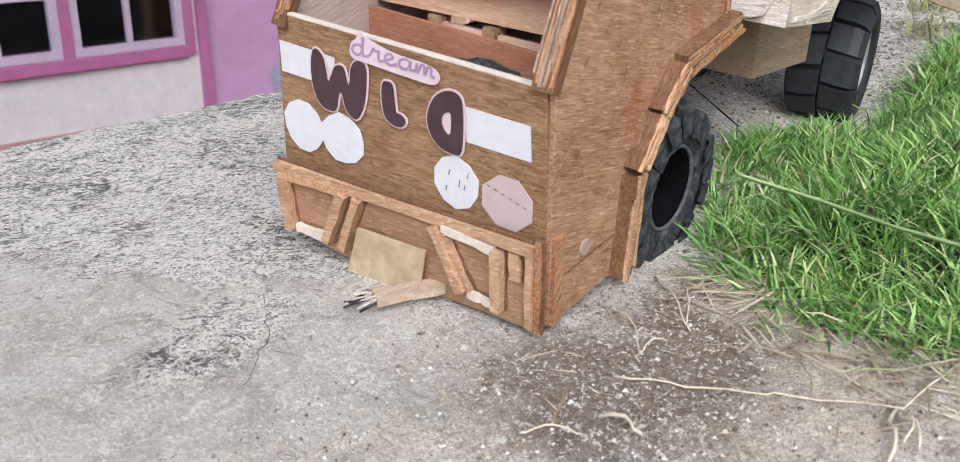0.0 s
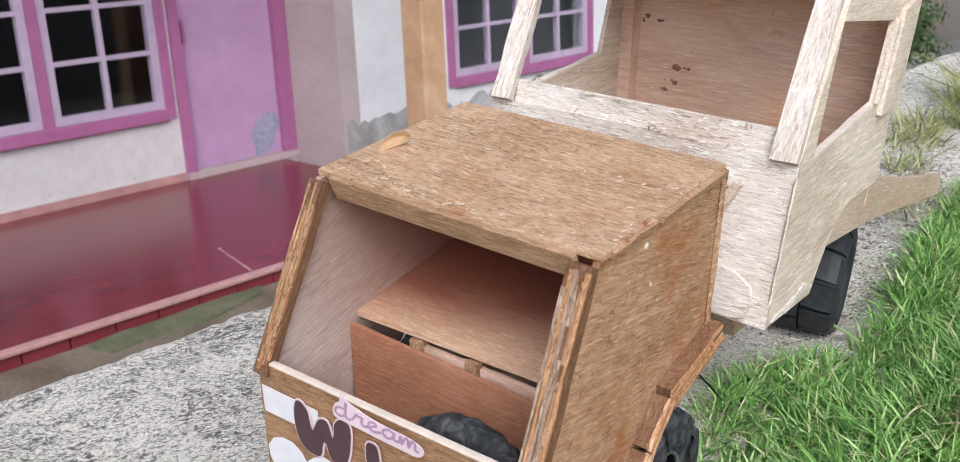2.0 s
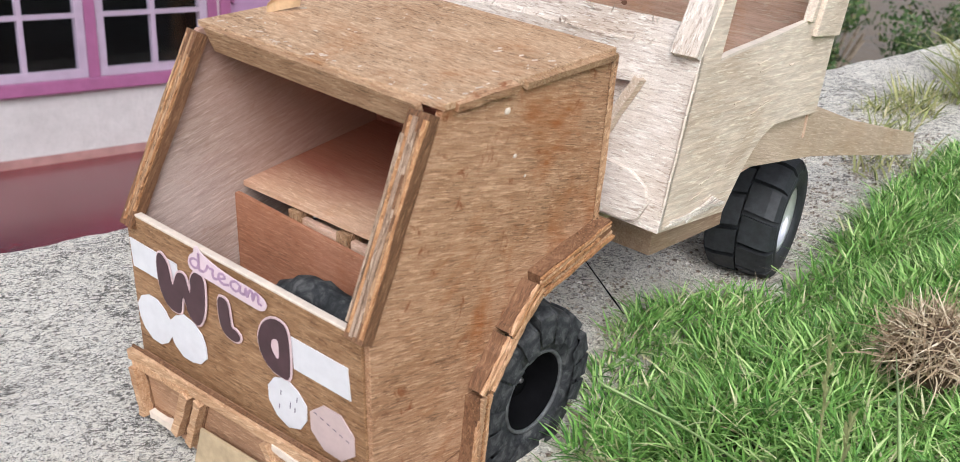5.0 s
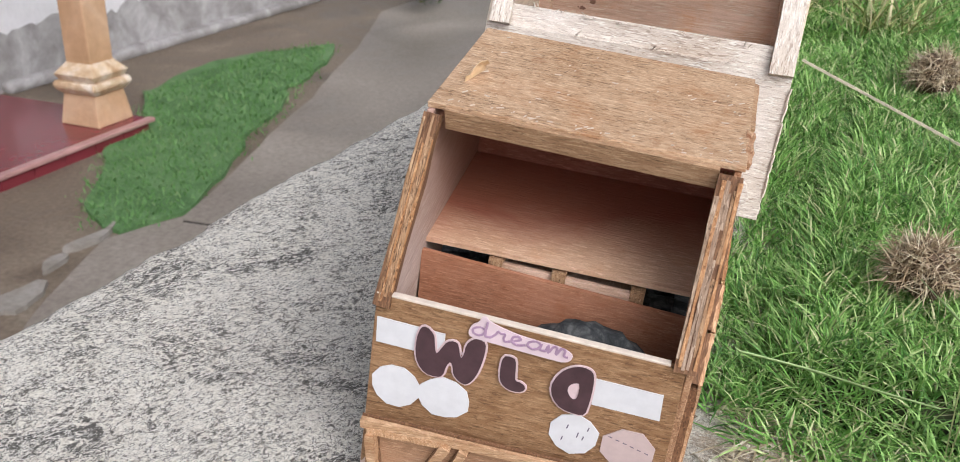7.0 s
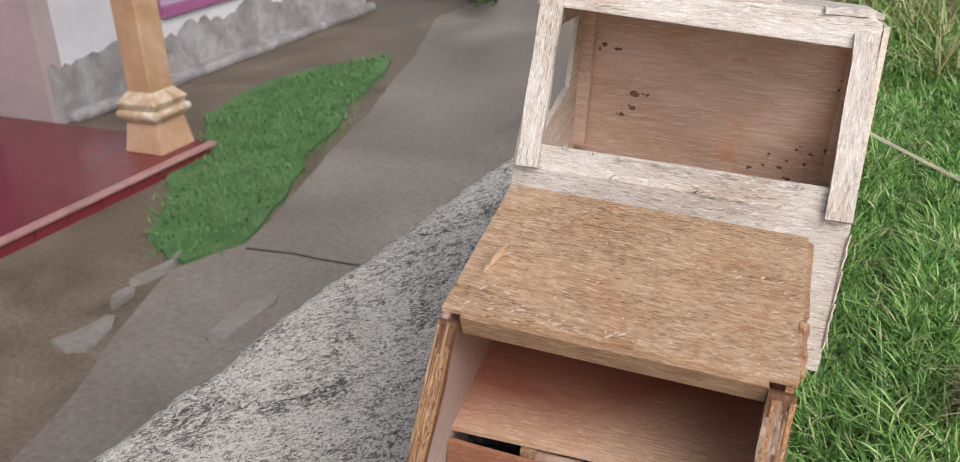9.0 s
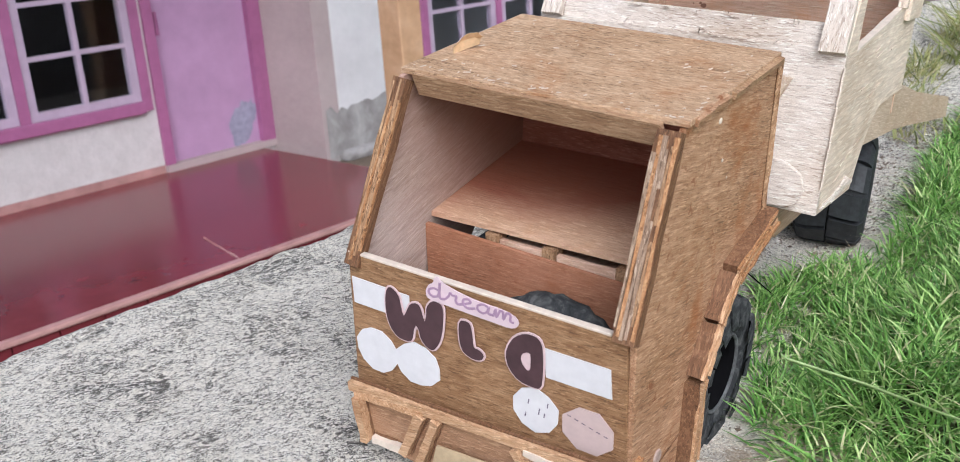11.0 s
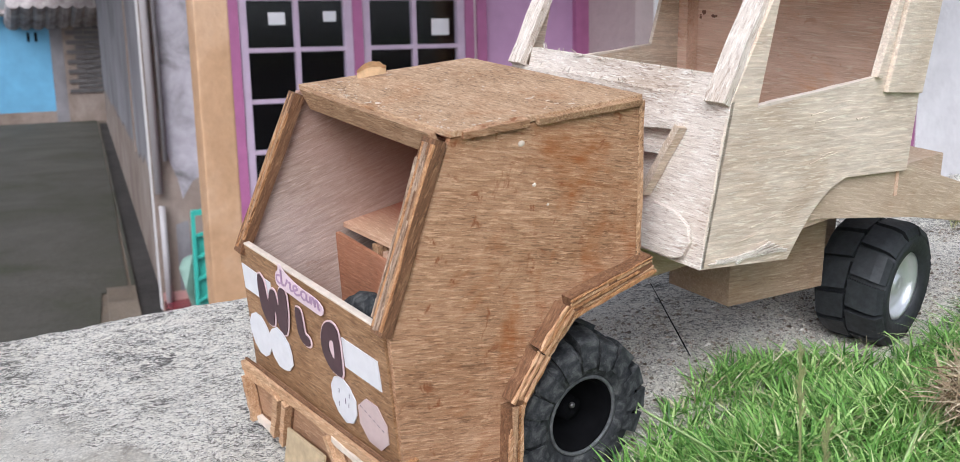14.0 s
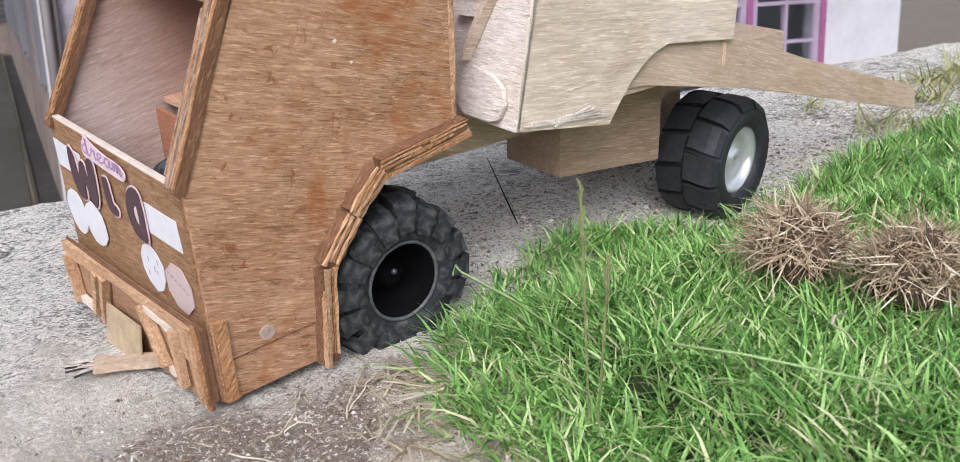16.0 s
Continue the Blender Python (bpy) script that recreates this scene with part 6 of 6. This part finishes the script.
part("cabin_roof", sheet([[(CL - 0.003, 0.283), (0.088, 0.283), (0.088, 0.419), (CL - 0.003, 0.419)]], lambda u, v, w: (u, v, 0.3045 - 0.26 * (v - 0.283) + w), 0.003), wood_pale, truck, "raw plywood roof", bevel=0.0004)
for x0, x1, y in ((-0.085, -0.02, 0.281), (-0.005, 0.03, 0.285), (0.055, 0.082, 0.283)):
    part("roof_splinter", a_batten((x0, y, 0.3045), (x1, y + 0.004, 0.3045), 0.010, 0.004, (0, 0.2, 1), jitter=0.001, rnd=rt), wood_pale, truck)
for k in range(46):
    x = rf2.uniform(CL + 0.004, CR - 0.006)
    if k % 2:
        base = Vector((x, 0.2250 + rf2.uniform(-0.001, 0.001), 0.2055))
    else:
        base = Vector((rf2.uniform(-0.09, 0.075), 0.2300, 0.2170))
    tip = base + Vector((rf2.uniform(-0.006, 0.006), rf2.uniform(-0.004, 0.001), rf2.uniform(0.0005, 0.005)))
    part("sliver", a_batten(base, tip, rf2.uniform(0.0004, 0.001), 0.0004, (0, -1, 0.3), rnd=rf2), wood_pale, truck)
for k in range(16):
    z = rf2.uniform(0.115, 0.20)
    part("sliver", a_batten((CR - 0.0004, fy0(z), z), (CR + rf2.uniform(0, 0.0006), fy0(z) + 0.0005, z + rf2.uniform(0.004, 0.012)), 0.0011, 0.0008, (0.7, -0.7, 0), jitter=0.0002, rnd=rf2), edge_white, truck)
hole_s = [(0.2480, 0.2005), (0.3585, 0.2025), (0.3745, 0.2530), (0.2650, 0.2740)]
outer_s = [(0.2065, 0.1115), (0.2846, 0.0990), (0.2965, 0.1145), (0.3045, 0.1235), (0.3135, 0.1310), (0.3240, 0.1375), (0.3380, 0.1415), (0.4060, 0.1335), (0.4105, 0.1820), (0.4215, 0.2660), (0.2800, 0.3020), (0.2250, 0.2060)]
part("cabin_side", sheet([outer_s, hole_s], side_at(CR - PLY), PLY), wood_cabin, truck, "raw plywood side with an open window", bevel=0.0004)
part("cabin_side", sheet([outer_s, hole_s], side_at(CL), PLY), wood_cabin, truck, "raw plywood side with an open window", bevel=0.0004)
part("window_edge", a_batten((CR - 0.002, 0.2480, 0.2000), (CR - 0.002, 0.3585, 0.2018), 0.0045, 0.0016, (0, 0, 1), jitter=0.0004, rnd=rt), edge_white, truck, "ragged pale sawn window edge")
part("window_edge", a_batten((CL + 0.002, 0.2480, 0.2000), (CL + 0.002, 0.3585, 0.2018), 0.0045, 0.0016, (0, 0, 1), jitter=0.0004, rnd=rt), edge_white, truck)
part("window_edge", a_batten((CR, 0.3600, 0.2030), (CR, 0.3770, 0.2540), 0.005, 0.003, (1, 0, 0), jitter=0.0003, rnd=rt), wood_cabin, truck)
part("side_strip", sheet([[(0.3690, 0.1925), (0.4085, 0.1865), (0.4225, 0.2610), (0.3850, 0.2585)]], side_at(CR), 0.0035), wood_cabin, truck, "plywood strip glued on the side", bevel=0.0005)
part("cabin_back", a_box(CL + PLY, CR - PLY, 0.4000, 0.4035, 0.1156, 0.2705), wood_back, truck, "stained reddish back wall")
rs = random.Random(12)
for cx, cz, size in ((-0.058, 0.189, 0.0038), (-0.066, 0.178, 0.0027), (-0.073, 0.171, 0.0022), (0.040, 0.149, 0.0014), (0.042, 0.157, 0.0014), (0.053, 0.148, 0.0022), (0.056, 0.155, 0.0013), (0.058, 0.140, 0.0023), (0.070, 0.154, 0.0016), (0.072, 0.163, 0.0018), (0.082, 0.168, 0.0026), (0.069, 0.132, 0.0017), (0.062, 0.166, 0.0018), (0.029, 0.144, 0.0022), (0.080, 0.223, 0.0016), (0.080, 0.215, 0.0012), (-0.016, 0.122, 0.0018), (0.047, 0.131, 0.0014), (-0.078, 0.223, 0.0022), (-0.091, 0.224, 0.0026), (0.014, 0.129, 0.0018)):
    for k in range(3):
        x, z, rr_ = cx + rs.gauss(0, size * 0.8), cz + rs.gauss(0, size * 0.45), size * (1.0, 0.55, 0.35)[k]
        loop = [(x + rr_ * rs.uniform(0.6, 1.3) * math.cos(a * 0.9), z + rr_ * rs.uniform(0.45, 0.9) * math.sin(a * 0.9)) for a in range(7)]
        part("stain_spot", sheet([loop], lambda u, v, w: (u, 0.3998 - w, v), 0.0002), stain_dark, truck)
part("cabin_floor", a_box(CL + 0.008, 0.0840, 0.2130, 0.4000, 0.1120, 0.1155), wood_back, truck)
part("floor_step", a_box(CL + PLY, CR - 0.0120, 0.2900, 0.3998, 0.1157, 0.1360), wood_plank, truck, "raised plywood floor over the rear wheels")
part("corner_batten", a_box(CL + PLY, CL + 0.013, 0.388, 0.400, 0.1450, 0.268), wood_back, truck)
part("corner_batten", a_box(CR - 0.010, CR - PLY, 0.392, 0.400, 0.1450, 0.268), wood_back, truck)
lip = [(0.0412, 0.1190), (0.0430, 0.1400), (0.0500, 0.1430), (0.0680, 0.1415), (0.0800, 0.1350), (0.0835, 0.1260), (0.0800, 0.1170), (0.0720, 0.1140), (0.0480, 0.1145)]
part("patch", sheet([lip], lambda u, v, w: (u, 0.2047 + 0.205 * (v - 0.1115) - w, v), 0.0030), wood_pale, truck, "rounded plywood patch", bevel=0.0005)
fy = lambda z: 0.2047 + 0.205 * (z - 0.1115)
part("brace", a_batten((0.030, fy(0.186), 0.186), (0.0625, fy(0.189), 0.189), 0.0045, 0.006, (0, -1, 0.2), jitter=0.0003, rnd=rt), wood_pale, truck)
part("brace", a_batten((0.032, fy(0.172), 0.172), (0.052, fy(0.173), 0.173), 0.004, 0.006, (0, -1, 0.2), jitter=0.0003, rnd=rt), wood_pale, truck)
part("brace", a_batten((0.0625, fy(0.189), 0.189), (0.043, fy(0.146), 0.146), 0.0045, 0.007, (0, -1, 0.2), jitter=0.0003, rnd=rt), wood_cabin, truck, "slanting brace stick")
for k in range(5):
    part("lower_fibre", a_batten((CR + 0.0002, 0.212 + 0.006 * k, 0.1135 - 0.0012 * k + 0.002 * (k % 2)), (CR + 0.0002, 0.282 - 0.004 * k, 0.1065 + 0.0022 * k), 0.0012, 0.0012, (1, 0, 0), jitter=0.0004, rnd=rt), wood_pale, truck)
rf = random.Random(31)
for k in range(15):
    y, z = rf.uniform(0.235, 0.345), rf.uniform(0.112, 0.196)
    if z < 0.147 and y > 0.30:
        continue
    ln = rf.uniform(0.008, 0.028)
    part("raised_fibre", a_batten((CR - 0.0001, y, z), (CR - 0.0001, y + ln, z + ln * rf.uniform(-0.04, 0.10)), rf.uniform(0.0005, 0.0009), 0.0005, (1, 0, 0), jitter=0.0002, rnd=rf), wood_cabin, truck)
# chassis
part("chassis_beam", a_box(-0.055, 0.030, 0.085, 0.560, 0.082, 0.106), wood_plank, truck, "plywood chassis beam")
part("tank_box", sheet([[(0.2850, 0.0515), (0.3865, 0.0400), (0.3865, 0.1080), (0.2850, 0.1120)]], side_at(-0.0075), 0.0550), wood_box, truck, "plywood box under the cabin", bevel=0.0005)
PLANK = [(0.250, 0.1480), (0.348, 0.1450), (0.418, 0.1340), (0.500, 0.1035), (0.590, 0.0750), (0.6800, 0.0470), (0.6870, 0.0240), (0.590, 0.0500), (0.500, 0.0750), (0.4265, 0.0945), (0.3206, 0.1165), (0.250, 0.1200)]
part("plank", sheet([PLANK], side_at(0.0845), 0.0035), wood_plank, truck, "long bowed side plank running back", bevel=0.0005)


# wheels
def tyre_bm(r, w, r_in):
    prof = [(r_in, -w * 0.40), (r_in + 0.002, -w * 0.47), (r * 0.80, -w * 0.5), (r * 0.94, -w * 0.46), (r, -w * 0.34), (r, 0.0), (r, w * 0.34), (r * 0.94, w * 0.46), (r * 0.80, w * 0.5), (r_in + 0.002, w * 0.47), (r_in, w * 0.40)]
    return lathe([(a - 0.0045, b) if a > r * 0.9 else (a, b) for a, b in prof], 72)


def lug_mesh(r, w, lugs, half, depth, material):
    """One tread lug, standing at the top of a tyre."""
    bm = bmesh.new()
    span = 2 * math.pi / lugs * (0.83 if lugs < 14 else 0.74)
    ring = []
    for rr, xx in ((r * (0.86 if lugs < 14 else 0.76), 0.485 if lugs < 14 else 0.54), (r * 0.965, 0.43 if lugs < 14 else 0.50), (r, 0.30), (r, 0.015)):
        for s in (0, 1):
            ring.append((rr, half * xx * w, span * (s - 0.5) + 0.16 * (xx - 0.25)))
    top = [bm.verts.new((x, (q + depth * 0.15) * math.cos(t), (q + depth * 0.15) * math.sin(t))) for q, x, t in ring]
    bot = [bm.verts.new((x, (q - depth) * math.cos(t), (q - depth) * math.sin(t))) for q, x, t in ring]
    for i in range(0, 6, 2):
        bm.faces.new((top[i], top[i + 1], top[i + 3], top[i + 2]))
        bm.faces.new((top[i], top[i + 2], bot[i + 2], bot[i]))
        bm.faces.new((top[i + 1], bot[i + 1], bot[i + 3], top[i + 3]))
    bm.faces.new((top[0], bot[0], bot[1], top[1]))
    bm.faces.new((top[6], top[7], bot[7], bot[6]))
    me = finish(bm)
    me.materials.append(material)
    return me


def wheel(x, y, z, r, w, r_in, rubber_mat, rim_mat, out, label, spin, toe=0.0):
    tw = part("wheel", tyre_bm(r, w, r_in), rubber_mat, truck, label, True)
    lugs = 12 if rim_mat is chrome else 16
    for half in (-1, 1):
        me = lug_mesh(r, w, lugs, half, 0.0052, rubber_mat)
        for k in range(lugs):
            lg = new("lug", me)
            lg.parent = tw
            wear = 0.0 if lugs < 14 else 1.0
            lg.rotation_euler = (2 * math.pi * (k + 0.5 * (half > 0)) / lugs + wear * rt.uniform(-0.05, 0.05), wear * rt.uniform(-0.03, 0.03), 0)
            lg.scale = (1 + wear * rt.uniform(-0.05, 0.06), 1 + wear * rt.uniform(-0.05, 0.045), 1 + wear * rt.uniform(-0.05, 0.045))
    tw.location = (x, y, z)
    tw.rotation_euler = (spin, 0, radians(toe))
    dish = 0.006 if rim_mat is chrome else 0.018
    e = w * 0.42 * out
    prof = [(r_in + 0.0005, e), (r_in - 0.0022, e), (r_in - 0.0040, e - out * 0.003), (r_in * 0.80, e - out * dish), (r_in * 0.34, e - out * dish), (r_in * 0.30, e - out * dish * 0.55), (0.0004, e - out * dish * 0.5), (0.0004, -e), (r_in + 0.0005, -e)]
    rim = part("rim", lathe(prof, 40), rim_mat, tw, "bright chromed rim" if rim_mat is chrome else "open rim, blackened for the shade in its recess", True)
    if rim_mat is chrome:
        for k in range(1):
            a = 2.6
            bm = bmesh.new()
            bmesh.ops.create_cone(bm, segments=10, radius1=r_in * 0.13, radius2=r_in * 0.13, depth=0.002, cap_ends=True, matrix=Matrix.Translation((e - out * (dish - 0.0002), r_in * 0.58 * math.cos(a), r_in * 0.58 * math.sin(a))) @ Matrix.Rotation(radians(90), 4, "Y"))
            # a black disc stands in for the shaded hole
            part("rim_hole", bm, hub_black, rim)
    else:
        bm = bmesh.new()
        bmesh.ops.create_icosphere(bm, subdivisions=2, radius=0.0020, matrix=Matrix.Translation((e - out * dish * 0.5, 0, 0.003)))
        part("rim_lip", lathe([(r_in + 0.0010, e), (r_in + 0.0004, e + out * 0.0016), (r_in - 0.0010, e + out * 0.0016), (r_in - 0.0016, e - out * 0.0006)], 40), rim_dust, rim, "dusty grey rim lip", True)
        part("axle_nut", bm, axle_metal, rim, "small shiny axle nut", True)
    return tw


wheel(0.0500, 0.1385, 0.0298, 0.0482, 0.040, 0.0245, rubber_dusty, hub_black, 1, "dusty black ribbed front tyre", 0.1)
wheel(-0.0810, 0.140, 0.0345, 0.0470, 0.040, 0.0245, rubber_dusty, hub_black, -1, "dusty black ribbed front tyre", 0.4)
wheel(0.0455, 0.4545, 0.0270, 0.0480, 0.055, 0.0262, rubber, chrome, 1, "black lugged rear tyre with chromed rim", 0.2, 9)
wheel(-0.0850, 0.4545, 0.0320, 0.0480, 0.048, 0.0262, rubber, chrome, -1, "black lugged rear tyre with chromed rim", 0.6)
for y, z in ((0.140, 0.0335), (0.4545, 0.029)):
    bm = bmesh.new()
    bmesh.ops.create_cone(bm, segments=10, radius1=0.003, radius2=0.003, depth=0.11, cap_ends=True, matrix=Matrix.Translation((-0.015, y, z)) @ Matrix.Rotation(radians(90), 4, "Y"))
    part("axle", bm, nail_metal, truck)
    part("axle_block", a_box(-0.030, 0.0, y - 0.012, y + 0.012, z, 0.083), wood_plank, truck)

# small things lying on the truck
bm = bmesh.new()
prev = None
for k in range(10):
    t = k / 9
    c = Vector((-0.0835 + 0.006 * t, 0.0865 + 0.017 * t, 0.2149 + 0.0022 * t))
    rise = 0.0022 + 0.0075 * math.sin(math.pi * (0.15 + 0.75 * t)) + 0.0010 * (k % 2) * (t > 0.6)
    out = Vector((0.0030 + 0.001 * t, -0.0016, rise))
    cur = [bm.verts.new(q) for q in (c, c + out * 0.5 + Vector((-0.0010, 0.0006, 0.0008)), c + out, c + out + Vector((-0.0005, 0.0004, 0)), c + out * 0.5 + Vector((-0.0016, 0.001, 0.0008)), c + Vector((-0.0006, 0.0004, 0)))]
    if prev:
        for q in range(6):
            bm.faces.new((prev[q], prev[(q + 1) % 6], cur[(q + 1) % 6], cur[q]))
    else:
        bm.faces.new(cur[::-1])
    prev = cur
bm.faces.new(prev)
for v in bm.verts:
    v.co = TRUCK @ v.co
tagged(part("wood_shaving", bm, plain("shaving", (0.62, 0.44, 0.26), 0.6, 0.2, 200), None, "curled golden wood flake on the cab roof"), category="wood shaving")
bm = bmesh.new()
for k in range(80):
    x, y = rt.uniform(LX + 0.008, RX - 0.005), 0.055 + 0.12 * rt.random() ** 1.4
    if k % 3 == 0:
        y = 0.0535 + 0.006 * rt.random()
    elif k % 7 == 0:
        x, y = RX - 0.008 * rt.random(), 0.055 + 0.12 * rt.random()
    a = rt.uniform(-0.5, 0.9)
    ln = 0.0006 + 0.0035 * rt.random() ** 2
    z = 0.2148 - 0.004 * (x - 0.06)
    batten(bm, (x, y, z), (x + ln * math.cos(a), y + ln * math.sin(a), z + 0.0004), rt.uniform(0.0003, 0.0007), 0.0004, (0, 0, 1), rnd=rt)
for v in bm.verts:
    v.co = TRUCK @ v.co
tagged(part("splinters", bm, edge_white, None, "pale wood splinters scattered on the cab roof"), category="splinters", kind="stuff")
